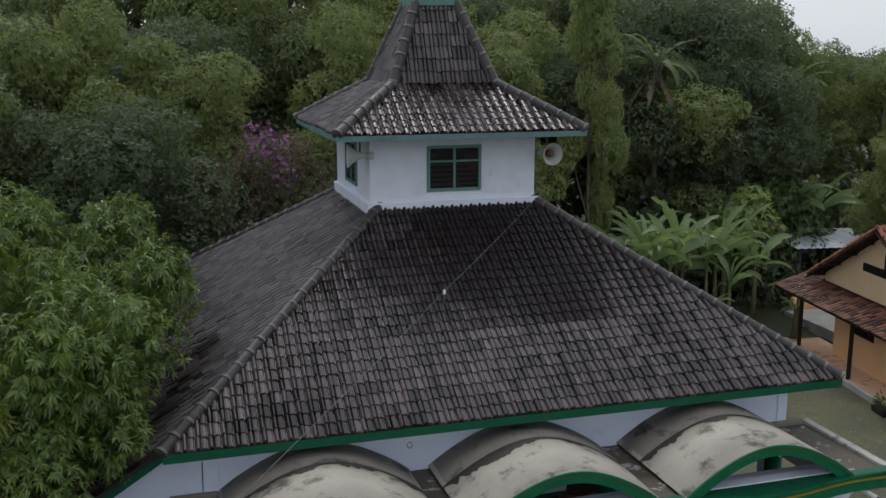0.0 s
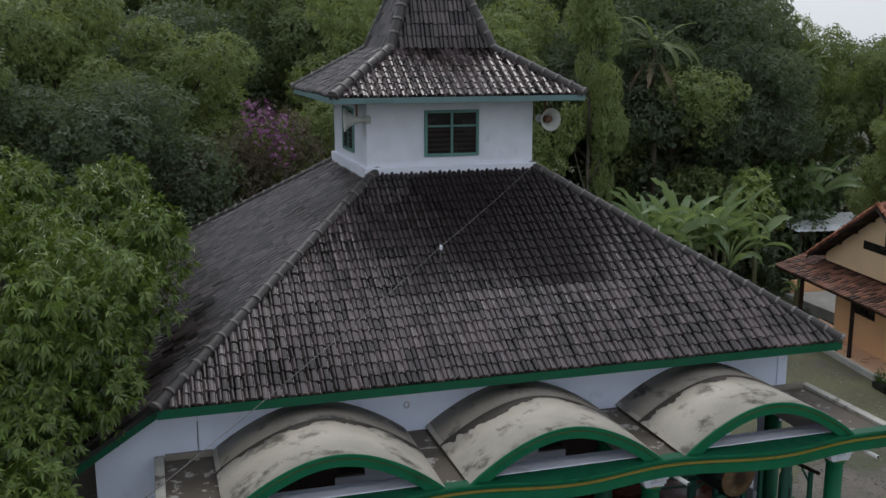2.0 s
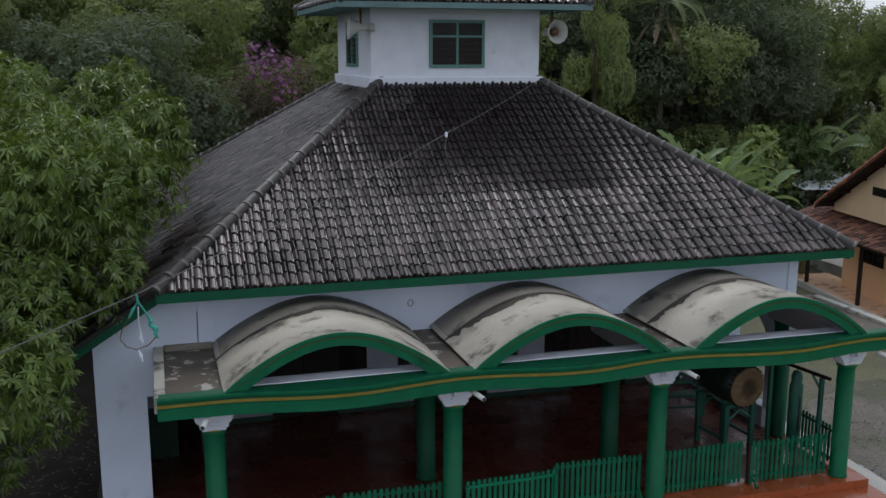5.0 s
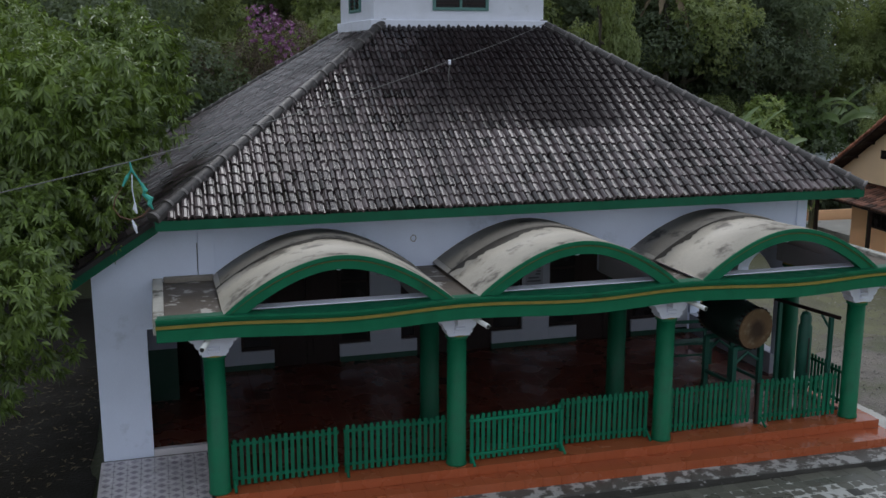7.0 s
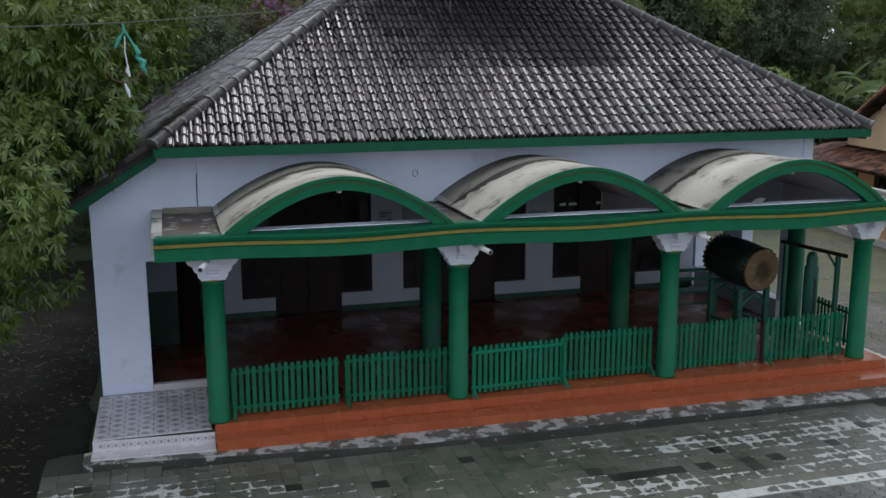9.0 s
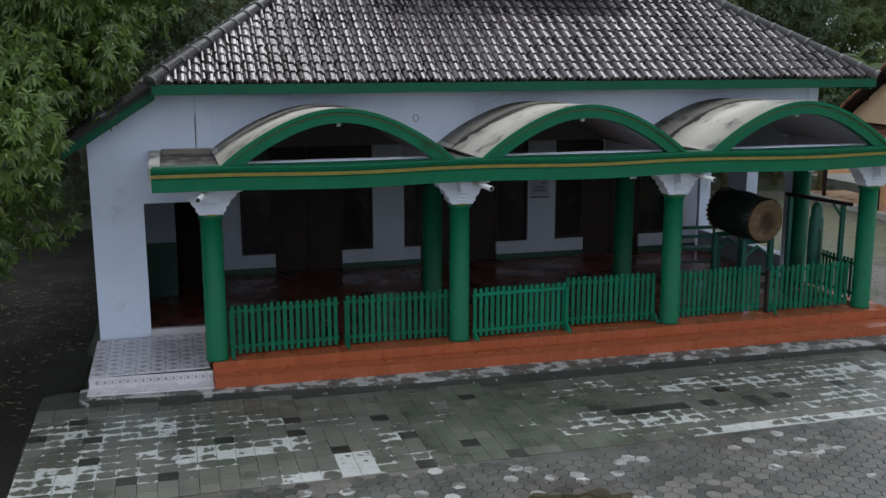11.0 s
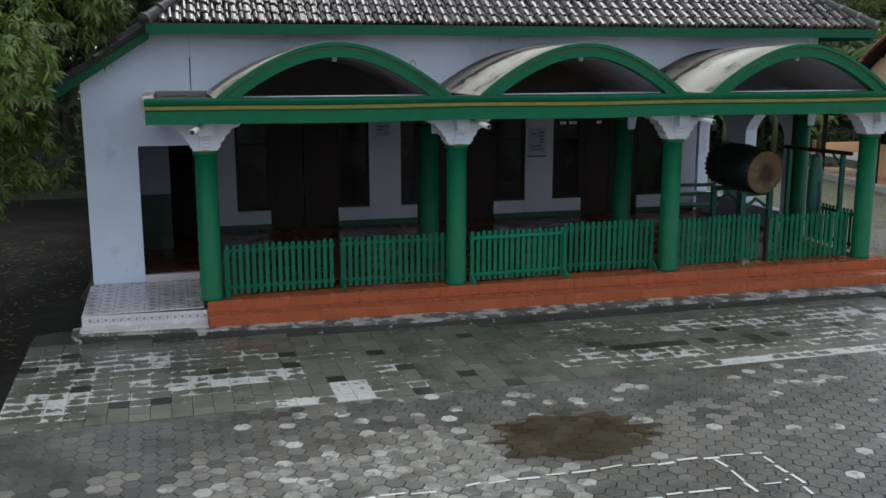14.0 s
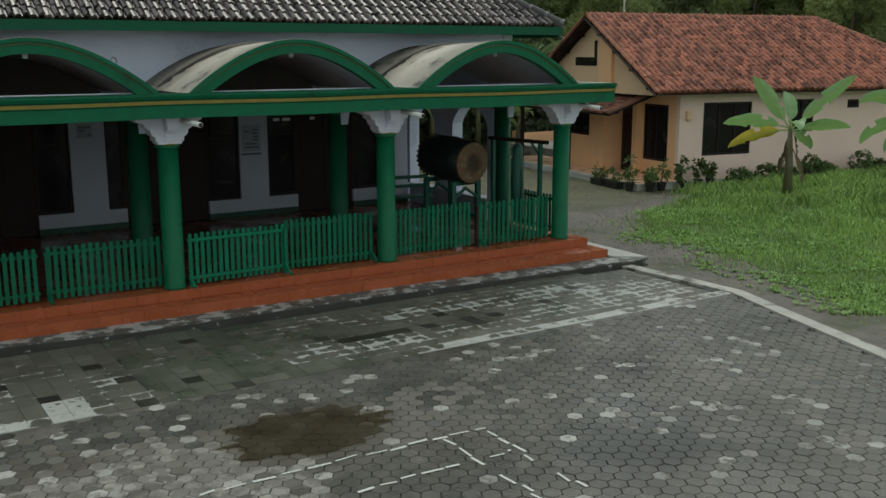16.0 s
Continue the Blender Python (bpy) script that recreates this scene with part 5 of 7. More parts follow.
part("rag", tube([(0.09, 0.01, -0.17), (0.115, 0, -0.23), (0.10, 0.01, -0.26), (0.15, 0.01, -0.30), (0.14, 0, -0.34), (0.165, 0, -0.38)], [0.008, 0.022, 0.016, 0.026, 0.02, 0.006], 6), M["cord"], kite, "turquoise rag")
part("cord", tube([(0.02, 0, -0.1), (0.015, 0, -0.22), (0.03, 0.0, -0.34)], 0.005, 6), M["white"], kite, "thin white cord")
part("tassel", tube([(0.03, 0, -0.32), (0.025, 0.01, -0.37), (0.04, 0, -0.41)], [0.006, 0.018, 0.008], 6), M["white"], kite, "white rag tassel")
part("tassel", tube([(0.0, 0, -0.46), (0.02, 0, -0.52), (0.03, 0, -0.57)], [0.005, 0.016, 0.006], 6), M["white"], kite, "white rag tassel")
kite2 = thing("hanging_cords", "pale cord with a knotted end hanging on the cable", "cord", (-1.7, -6.7, 5.28))
part("cord", tube([(0, 0, 0), (0.01, 0, -0.14), (0.02, 0, -0.3)], 0.008, 6), M["white"], kite2)
part("rag", tube([(-0.04, 0, 0.02), (0, 0, -0.03), (0.05, 0, 0.01)], [0.01, 0.025, 0.01], 6), M["white"], kite2)

# ---- house ----
HA = (21.45, 7.54, G)
HR = math.degrees(math.atan2(-0.14967, 0.98874))
house = thing("house", "single-storey peach and cream house with a red clay tile roof", "house", HA, HR)
HL, HD, EV = 11.5, 6.7, 2.42
M["peach_floor"] = material("peach_floor_tile", (0.78, 0.50, 0.34), 0.35, 0.12, 2, 30, 0.1)
part("foundation", boxes((-0.06, HL + 0.06, -0.06, HD + 0.06, -0.4, -0.16)), M["pale_kerb"], house)


def wall_with_holes(x0, x1, z0, z1, holes, thick, name, mat, place):
    """A wall in the x-z plane with square openings, laid at place."""
    bm = bmesh.new()
    xs = sorted({x0, x1, *[h[0] for h in holes], *[h[1] for h in holes]})
    for a, b in zip(xs, xs[1:]):
        zs = [z0]
        for h in sorted((h for h in holes if h[0] < (a + b) / 2 < h[1]), key=lambda h: h[2]):
            box(bm, a, b, 0, thick, zs[-1], h[2])
            zs.append(h[3])
        box(bm, a, b, 0, thick, zs[-1], z1)
    bmesh.ops.remove_doubles(bm, verts=bm.verts[:], dist=1e-5)
    w = part(name, bm, mat, house)
    w.matrix_local = place
    return w


def house_window(place, x0, x1, z0, z1, mullions, mat=None):
    f = 0.06
    bm = boxes((x0, x0 + f, -0.02, 0.06, z0, z1), (x1 - f, x1, -0.02, 0.06, z0, z1), (x0 + f, x1 - f, -0.02, 0.06, z0, z0 + f), (x0 + f, x1 - f, -0.02, 0.06, z1 - f, z1))
    for i in range(mullions):
        x = x0 + (x1 - x0) * (i + 1) / (mullions + 1)
        box(bm, x - 0.02, x + 0.02, -0.01, 0.05, z0 + f, z1 - f)
    w = part("window", bm, mat or M["dark_wood"], house, "dark wooden window frame")
    w.matrix_local = place
    part("pane", boxes((x0 + f, x1 - f, 0.02, 0.03, z0 + f, z1 - f)), M["glass_dark"], w, "dark glass")
    return w


front_holes = [(0.88, 2.73, 0.57, 2.18), (4.28, 5.26, 1.18, 2.21), (6.67, 7.19, 1.89, 2.16), (8.6, 9.8, 0.9, 2.1)]
FR = Matrix.Identity(4)
wall_with_holes(0, HL, -0.16, EV + 0.05, front_holes, 0.15, "wall", M["cream"], FR)
for h, k in zip(front_holes, (2, 1, 0, 1)):
    house_window(Matrix.Translation((0, 0.04, 0)), *h, k)
# the gable end faces the mosque; its wall runs along the house's depth
GE = Matrix.Translation((0, HD, 0)) @ Matrix.Rotation(radians(-90), 4, "Z")


def along(y):
    return HD - y


gable_holes = [(along(1.8), along(0.55), 0.36, 2.1), (along(3.06), along(2.14), -0.12, 1.98)]
wall_with_holes(0.0, HD - 0.151, -0.16, EV + 0.05, gable_holes, 0.15, "wall", M["peach"], GE)
# a room stands forward under the porch roof
ROOM = GE @ Matrix.Translation((0, -0.65, 0))
room_hole = (along(5.3), along(3.95), 0.95, 1.85)
wall_with_holes(along(6.3), along(3.1), -0.118, 2.2, [room_hole], 0.15, "room_wall", M["peach"], ROOM)
house_window(ROOM @ Matrix.Translation((0, 0.04, 0)), *room_hole, 1)
for y in (3.1, 6.15):
    part("room_wall", boxes((-0.5, -0.003, y, y + 0.15, -0.118, 2.2)), M["peach"], house)
house_window(GE @ Matrix.Translation((0, 0.04, 0)), *gable_holes[0], 1)
for h in gable_holes[1:]:
    d = part("door", boxes((h[0], h[1], 0.05, 0.09, h[2], h[3]), bevel=0.006), M["dark_wood"], house, "dark wooden door")
    d.matrix_local = GE
    part("panel", boxes((h[0] + 0.12, h[1] - 0.12, 0.04, 0.051, h[2] + 0.2, h[3] - 0.25), bevel=0.006), M["glass_dark"], d)
part("pillar", boxes((-0.22, 0.0, 1.88, 2.12, -0.12, 2.3), bevel=0.01), M["peach"], house, "peach square pillar")
part("wall", boxes((0.15, HL, HD - 0.15, HD, -0.16, EV)), M["cream"], house)
part("wall", boxes((HL - 0.15, HL, 0.15, HD - 0.15, -0.16, EV)), M["cream"], house)
RIDGE_Y, RIDGE_Z, EAVE_Z, EAVE_Y, RAKE, RIDGE_END = 3.30, 4.78, 2.50, -0.60, -1.31, 8.3
tp = (RIDGE_Z - EAVE_Z) / (RIDGE_Y - EAVE_Y)


def under_roof(y):
    return RIDGE_Z - abs(y - RIDGE_Y) * tp - 0.12


gab = bmesh.new()
pts = [(along(0.0), EV + 0.0), (along(0.0), under_roof(0.0)), (along(RIDGE_Y), under_roof(RIDGE_Y)), (along(HD), under_roof(HD)), (along(HD), EV + 0.0)]
prism(pts, -0.9, -0.76, gab)
g = part("gable", gab, M["tan"], house, "tan plastered gable")
g.matrix_local = GE
v = part("vent", boxes((along(4.5), along(3.2), -0.912, -0.9, 3.25, 3.52)), M["glass_dark"], house, "dark louvred gable vent")
v.matrix_local = GE
v2 = part("vent", boxes((along(3.36), along(3.2), -0.912, -0.9, 3.52, 4.05)), M["glass_dark"], house, "dark gable slit")
v2.matrix_local = GE
part("gable_pier", prism([(-1.02, 2.5), (-0.76, 2.5), (-0.76, 4.1), (-1.02, 4.1)], 2.2, 2.9), M["peach"], house, "projecting peach gable pier")
part("wall_lamp", boxes((0.2, 0.38, -0.12, -0.001, 1.68, 1.95), bevel=0.02), M["tan"], house, "small box lamp")
# roof
BACK_Y, END_X = 2 * RIDGE_Y - EAVE_Y, RIDGE_END + (RIDGE_Y - EAVE_Y)
bm = bmesh.new()
for d in (0.0, -0.04):
    c = [bm.verts.new(p) for p in ((RAKE, EAVE_Y, EAVE_Z + d), (END_X, EAVE_Y, EAVE_Z + d), (END_X, BACK_Y, EAVE_Z + d), (RAKE, BACK_Y, EAVE_Z + d), (RAKE, RIDGE_Y, RIDGE_Z + d), (RIDGE_END, RIDGE_Y, RIDGE_Z + d))]
    for q in ((0, 1, 5, 4), (1, 2, 5), (2, 3, 4, 5)):
        bm.faces.new([c[i] for i in q])
    if d == 0.0:
        top = c
for i, j in ((0, 1), (1, 2), (2, 3), (3, 4), (4, 0)):
    bm.faces.new((top[i], top[j], c[j], c[i]))
hroof = part("roof", bm, M["dark_wood"], house, "red clay tile roof on dark rafters")
hs = math.hypot(RIDGE_Y - EAVE_Y, RIDGE_Z - EAVE_Z)
hc, hz = (RIDGE_Y - EAVE_Y) / hs, (RIDGE_Z - EAVE_Z) / hs
poses = tile_rows((RAKE, EAVE_Y - 0.04, EAVE_Z + 0.012), (1, 0, 0), (0, hc, hz), hs, lambda s: 0.0, lambda s: END_X - RAKE - s * hc, width=0.225, gauge=0.27, seed=31, jitter=2.4)
lay_tiles(hroof, poses, M["red_tile"], M["red_tile"], lambda r, c: False, 0.225, 0.31, 0.075, 1.5)
poses = tile_rows((END_X, BACK_Y + 0.04, EAVE_Z + 0.012), (-1, 0, 0), (0, -hc, hz), hs, lambda s: s * hc, lambda s: END_X - RAKE, width=0.225, gauge=0.27, seed=32, jitter=2.4)
lay_tiles(hroof, poses, M["red_tile"], M["red_tile"], lambda r, c: False, 0.225, 0.31, 0.075, 1.5)
poses = tile_rows((END_X + 0.04, EAVE_Y, EAVE_Z + 0.012), (0, 1, 0), (-hc, 0, hz), hs, lambda s: s * hc, lambda s: BACK_Y - EAVE_Y - s * hc, width=0.225, gauge=0.27, seed=33, jitter=2.4)
lay_tiles(hroof, poses, M["red_tile"], M["red_tile"], lambda r, c: False, 0.225, 0.31, 0.075, 1.5)
M["red_ridge"] = material("red_ridge_cap", (0.30, 0.11, 0.06), 0.65, 0.35, 3, 40, 0.4, spot=(0.10, 0.05, 0.04))
hip_caps(hroof, (RAKE, RIDGE_Y, RIDGE_Z + 0.02), (RIDGE_END, RIDGE_Y, RIDGE_Z + 0.02), M["red_ridge"], 0.11, 0.35, mortar=False)
for sy in (EAVE_Y, BACK_Y):
    hip_caps(hroof, (END_X, sy, EAVE_Z + 0.02), (RIDGE_END, RIDGE_Y, RIDGE_Z + 0.02), M["red_ridge"], 0.11, 0.35, mortar=False)
    hip_caps(hroof, (RAKE + 0.06, sy, EAVE_Z + 0.02), (RAKE + 0.06, RIDGE_Y, RIDGE_Z + 0.02), M["red_ridge"], 0.09, 0.35, mortar=False)
    part("bargeboard", tube([(RAKE - 0.02, sy, EAVE_Z - 0.07), (RAKE - 0.02, RIDGE_Y, RIDGE_Z - 0.07)], 0.03, 4), M["dark_wood"], hroof, "dark bargeboard")
for k in range(4):
    part("purlin", tube([(RAKE, EAVE_Y + 0.5 + k * 0.9, EAVE_Z - 0.16 + (0.5 + k * 0.9) * tp), (0.0, EAVE_Y + 0.5 + k * 0.9, EAVE_Z - 0.16 + (0.5 + k * 0.9) * tp)], 0.04, 4), M["dark_wood"], hroof)
    part("purlin", tube([(RAKE, BACK_Y - 0.5 - k * 0.9, EAVE_Z - 0.16 + (0.5 + k * 0.9) * tp), (0.0, BACK_Y - 0.5 - k * 0.9, EAVE_Z - 0.16 + (0.5 + k * 0.9) * tp)], 0.04, 4), M["dark_wood"], hroof)
# lean-to porch canopy on the gable side
bm = bmesh.new()
CT, CB, CO = 2.50, 1.86, -1.85
prism([(0.0, CT), (CO, CB), (CO, CB - 0.06), (0.0, CT - 0.06)], 0.95, 8.4, bm)
can = part("porch_roof", bm, M["dark_wood"], house, "lean-to porch roof of old red tiles")
cl = math.hypot(CO, CT - CB)
poses = tile_rows((CO - 0.04, 8.4, CB + 0.012), (0, -1, 0), (-CO / cl, 0, (CT - CB) / cl), cl, lambda s: 0.0, lambda s: 7.45, seed=35, jitter=2.0)
lay_tiles(can, poses, M["old_tile"], M["old_tile"], lambda r, c: False)
for y in (3.7, 6.9):
    part("porch_post", boxes((-1.6, -1.5, y, y + 0.1, -0.12, CB + 0.1)), M["dark_wood"], house, "dark wooden post")
part("porch_beam", boxes((-1.6, -1.5, 0.98, 8.2, CB + 0.0, CB + 0.07)), M["dark_wood"], house)
part("porch_floor", boxes((-1.62, -0.065, -0.3, 8.2, -0.4, -0.12), bevel=0.01), M["peach_floor"], house, "peach tiled porch floor")
part("porch_kerb", boxes((-1.74, -1.622, -0.42, 8.2, -0.45, -0.105), (-1.62, 0.3, -0.42, -0.302, -0.45, -0.105), bevel=0.015), M["pale_kerb"], house, "pale cement kerb round the porch floor")
terrace = mesh_object("terrace", slab([(23.1, 15.3), (23.2, 18.6), (27.5, 18.3), (27.5, 14.9)], G - 0.4, -0.3), M["pale_kerb"])
tagged(terrace, "pale cement terrace behind the house", "terrace", kind="structure")
low = mesh_object("wall_terrace", boxes((23.9, 26.6, 18.64, 18.8, -0.5, 0.06), (23.6, 23.9, 18.6, 18.84, -0.5, 0.16), bevel=0.01), M["peach"])
tagged(low, "low peach garden wall with an end pier", "wall", kind="structure")
bed = mesh_object("ground_planting_bed", settle(slab(wavy([(21.35, 14.25), (22.9, 14.05), (23.08, 16.1), (21.5, 16.2)], 0.05, 12), G - 0.06, G + 0.01)), M["earth"])
tagged(bed, "dark earth of a planting bed", "ground", kind="structure")
rng = random.Random(44)
for k in range(11):
    x, y = (21.25 + 0.34 * k, 14.12 - 0.05 * k) if k < 6 else (21.28 + 0.03 * (k - 5), 14.12 + 0.4 * (k - 5))
    bm = bmesh.new()
    bmesh.ops.create_icosphere(bm, subdivisions=2, radius=0.14)
    for v in bm.verts:
        v.co *= 1 + 0.35 * noise.noise(v.co * 7 + Vector((k * 3.1, 0, 0)))
        v.co.z *= 0.7
    stone = mesh_object("edging_stone", bm, M["pale_kerb"], smooth=True)
    tagged(stone, "pale rounded stone edging the planting bed", "stone", group="stones round the bed")
    stone.matrix_world = pose(x, y, G + 0.03 - dip(x, y), 0, 0, rng.uniform(0, 360))
mast = mesh_object("antenna_mast", tube([(23.2, 12.0, G), (23.2, 12.0, 6.0)], 0.03, 8), M["grey"])
tagged(mast, "thin grey antenna mast behind the house", "mast")
shed = thing("shed", "open shed with a pale metal sheet roof", "shed", (25.0, 20.3, G), -8)
for px in (0, 3.2):
    for py in (0, 2.6):
        part("post", boxes((px - 0.06, px + 0.06, py - 0.06, py + 0.06, 0, 2.22)), M["bark"], shed)
bm = bmesh.new()
k = 26
for i in range(k + 1):
    x = -0.5 + 4.2 * i / k
    z = 0.03 * (i % 2)
    bm.verts.new((x + 0.15, -0.5, 2.22 + z)), bm.verts.new((x + 0.15, 2.7, 2.40 + z))
bm.verts.ensure_lookup_table()
for i in range(k):
    bm.faces.new([bm.verts[j] for j in (2 * i, 2 * i + 2, 2 * i + 3, 2 * i + 1)])
part("slope_filler", boxes((-0.76, 0.15, 0.0, 0.02, EV - 0.0, EV + 0.06)), M["tan"], house)
part("roof_sheet", bm, M["zinc"], shed, "pale corrugated metal sheet")


# ---- plants ----
def leaf_blade(p, d, n, length, width, droop=0.25):
    """Six points of a bent leaf from p along d, facing n."""
    s = d.cross(n)
    if s.length < 1e-4:
        s = d.orthogonal()
    s.normalize()
    mid = p + d * (length * 0.5) - Vector((0, 0, droop * length * 0.15))
    tip = p + d * length - Vector((0, 0, droop * length * 0.6))
    return [p, mid + s * width * 0.5, tip, mid - s * width * 0.5]


def spray(rng, p, out, count, length, width, droop, verts, faces, plain=False):
    """A rosette of leaves round a twig end."""
    out = out.normalized()
    a = out.orthogonal().normalized()
    b = out.cross(a)
    turn = rng.uniform(0, 6.28)
    for k in range(count):
        ang = turn + 6.283 * k / count + rng.uniform(-0.3, 0.3)
        tilt = rng.uniform(0.1, 0.75)
        d = (out * tilt + (a * math.cos(ang) + b * math.sin(ang)) * (1.1 - tilt * 0.5) - Vector((0, 0, droop * rng.uniform(0.3, 1)))).normalized()
        n = (out + Vector((0, 0, 0.6))).normalized()
        ln = length * rng.uniform(0.65, 1.15)
        base = len(verts)
        blade = leaf_blade(p, d, n, ln, width * rng.uniform(0.8, 1.2), droop)
        verts.extend(blade[1:] if plain else blade)
        faces.append((base, base + 1, base + 2) if plain else (base, base + 1, base + 2, base + 3))


def crown(rng, blobs, sprays, count, length, width, droop, deep=0.35, lean=0.5, plain=False):
    """Leaf sprays in and on a set of ellipsoids (centre, radii): points and faces."""
    verts, faces = [], []
    weight = [r[0] * r[1] + r[1] * r[2] + r[0] * r[2] for _, r in blobs]
    for _ in range(sprays):
        c, r = rng.choices(blobs, weight)[0]
        d = Vector((rng.gauss(0, 1), rng.gauss(0, 1), rng.gauss(0, 1) + 0.15)).normalized()
        q = 1 - deep * rng.random() ** 1.6
        q *= 1 + 0.12 * noise.noise(Vector(c) * 1.7 + d * 2.3)
        p = Vector((c[0] + d.x * r[0] * q, c[1] + d.y * r[1] * q, c[2] + d.z * r[2] * q))
        out = (Vector((d.x / r[0], d.y / r[1], d.z / r[2])).normalized() + Vector((rng.uniform(-lean, lean), rng.uniform(-lean, lean), rng.uniform(-lean, lean)))).normalized()
        spray(rng, p, out, count, length, width, droop, verts, faces, plain)
    return verts, faces


def tree_frame(rng, height, spread, trunk_r, levels=0.35, limbs=7):
    """A tapered trunk with limbs, and the ends of the limbs."""
    bm = bmesh.new()
    top = Vector((rng.uniform(-0.3, 0.3), rng.uniform(-0.3, 0.3), height * 0.8))
    path = [Vector((0, 0, -0.15)), Vector((0.05, 0, 0.2)), top * 0.4 + Vector((rng.uniform(-0.2, 0.2), rng.uniform(-0.2, 0.2), 0)), top * 0.75, top]
    tube(path, [trunk_r * 1.5, trunk_r * 1.05, trunk_r * 0.85, trunk_r * 0.5, trunk_r * 0.15], 9, bm)
    ends = []
    for k in range(limbs):
        f = levels + (0.95 - levels) * (k + 0.5) / limbs
        a = k * 2.4 + rng.uniform(-0.4, 0.4)
        s = top * f
        reach = spread * (1.05 - 0.55 * f) * rng.uniform(0.7, 1.0)
        e = s + Vector((math.cos(a) * reach, math.sin(a) * reach, height * rng.uniform(0.08, 0.2)))
        m = s.lerp(e, 0.5) + Vector((0, 0, -0.05 * height * rng.random()))
        tube([s, m, e], [trunk_r * 0.45, trunk_r * 0.3, trunk_r * 0.08], 6, bm)
        ends.append(e)
    ends.append(top)
    return bm, ends


def make_tree(name, label, seed, height, spread, trunk_r, mat, sprays, count, length, width, droop, blob=0.42, levels=0.35, limbs=9, squash=0.75):
    rng = random.Random(seed)
    t = thing(name, label, "tree")
    bm, ends = tree_frame(rng, height, spread, trunk_r, levels, limbs)
    part("trunk", bm, M["bark"], t, "", True)
    blobs = []
    for e in ends:
        r = spread * blob * rng.uniform(0.75, 1.25)
        blobs.append((tuple(e), (r, r, r * squash)))
        blobs.append((tuple(e * 0.86 + Vector((rng.uniform(-0.6, 0.6), rng.uniform(-0.6, 0.6), rng.uniform(-0.3, 0.8)))), (r * 0.7, r * 0.7, r * 0.6)))
    v, f = crown(rng, blobs, sprays, count, length, width, droop, deep=0.45, lean=0.9, plain=True)
    from_arrays("crown", v, f, mat, t)
    return t


# mango tree beside the mosque
mango = thing("mango_tree", "large mango tree with long drooping glossy leaves", "tree", (-4.9, 4.2, G))
rng = random.Random(7)
bm = bmesh.new()
tube([(0, 0, -0.2), (0.05, 0.1, 0.6), (0.2, 0.0, 1.8), (0.1, 0.1, 3.2), (0.3, 0, 5.4)], [0.36, 0.27, 0.24, 0.2, 0.07], 12, bm)
mango_blobs = []
ends = [(3.0, -2.6, 6.1), (3.3, -0.3, 6.2), (3.9, 1.6, 6.6), (1.9, 2.6, 6.9), (0.3, 0.9, 6.9), (-1.6, 2.0, 6.6), (-2.6, -0.6, 5.8), (-0.6, -2.6, 5.9), (2.2, -1.2, 7.0),
        (1.6, -3.9, 4.2), (2.3, -3.2, 4.2), (-0.8, -4.3, 4.2), (-2.6, -3.2, 4.0), (0.9, -4.0, 2.6), (2.0, -2.6, 2.6), (-1.4, -4.3, 2.4), (-3.4, -2.0, 3.4), (2.2, 3.6, 5.2), (-3.2, 2.4, 4.6), (1.9, -4.1, 3.0), (2.7, -1.6, 4.5), (3.9, -0.9, 6.3), (3.5, -2.3, 5.8), (4.3, 0.9, 6.3), (3.9, -1.6, 5.3), (3.4, -2.6, 4.9)]
for e in ends:
    e = Vector(e)
    s = Vector((0.15, 0.05, min(5.0, max(1.3, e.z * 0.55))))
    tube([s, s.lerp(e, 0.5) + Vector((0, 0, 0.25)), e], [0.12, 0.08, 0.025], 7, bm)
    for k in range(4):
        r = rng.uniform(0.5, 0.85)
        q = e + Vector((rng.uniform(-0.75, 0.75), rng.uniform(-0.75, 0.75), rng.uniform(-0.6, 0.6)))
        mango_blobs.append((tuple(q), (r, r, r * 0.85)))
part("trunk", bm, M["bark"], mango, "", True)
v, f = crown(rng, mango_blobs, 12000, 8, 0.165, 0.044, 0.55, deep=0.55, lean=0.9)
from_arrays("crown", v, f, M["mango"], mango, "dense crown of long drooping leaves")
# young yellow-green shoots and a few hanging fruits
M["shoot"] = leaf_material("young_mango_leaf", (0.12, 0.17, 0.03), (0.22, 0.26, 0.05), 0.4)
for c, r in (((2.0, -3.3, 5.3), 0.5), ((0.4, -3.9, 6.0), 0.5), ((-1.0, -3.4, 6.4), 0.4), ((2.9, -0.6, 5.6), 0.4)):
    v, f = crown(rng, [(c, (r, r, r * 0.85))], 22, 7, 0.20, 0.045, 0.9)
    from_arrays("young_shoots", v, f, M["shoot"], mango, "yellow-green young leaves")
for k in range(12):
    a = rng.uniform(-1.6, 0.3)
    p = Vector((math.cos(a) * 2.6 + 0.2, math.sin(a) * 3.6 - 0.9, rng.uniform(1.8, 3.6)))
    part("mango_fruit", lathe([(0.012, 0.30), (0.012, 0.10), (0.04, 0.085), (0.052, 0.02), (0.045, -0.04), (0.015, -0.075)], 10, at=p), M["shoot"], mango, "green mango on its stalk", True)

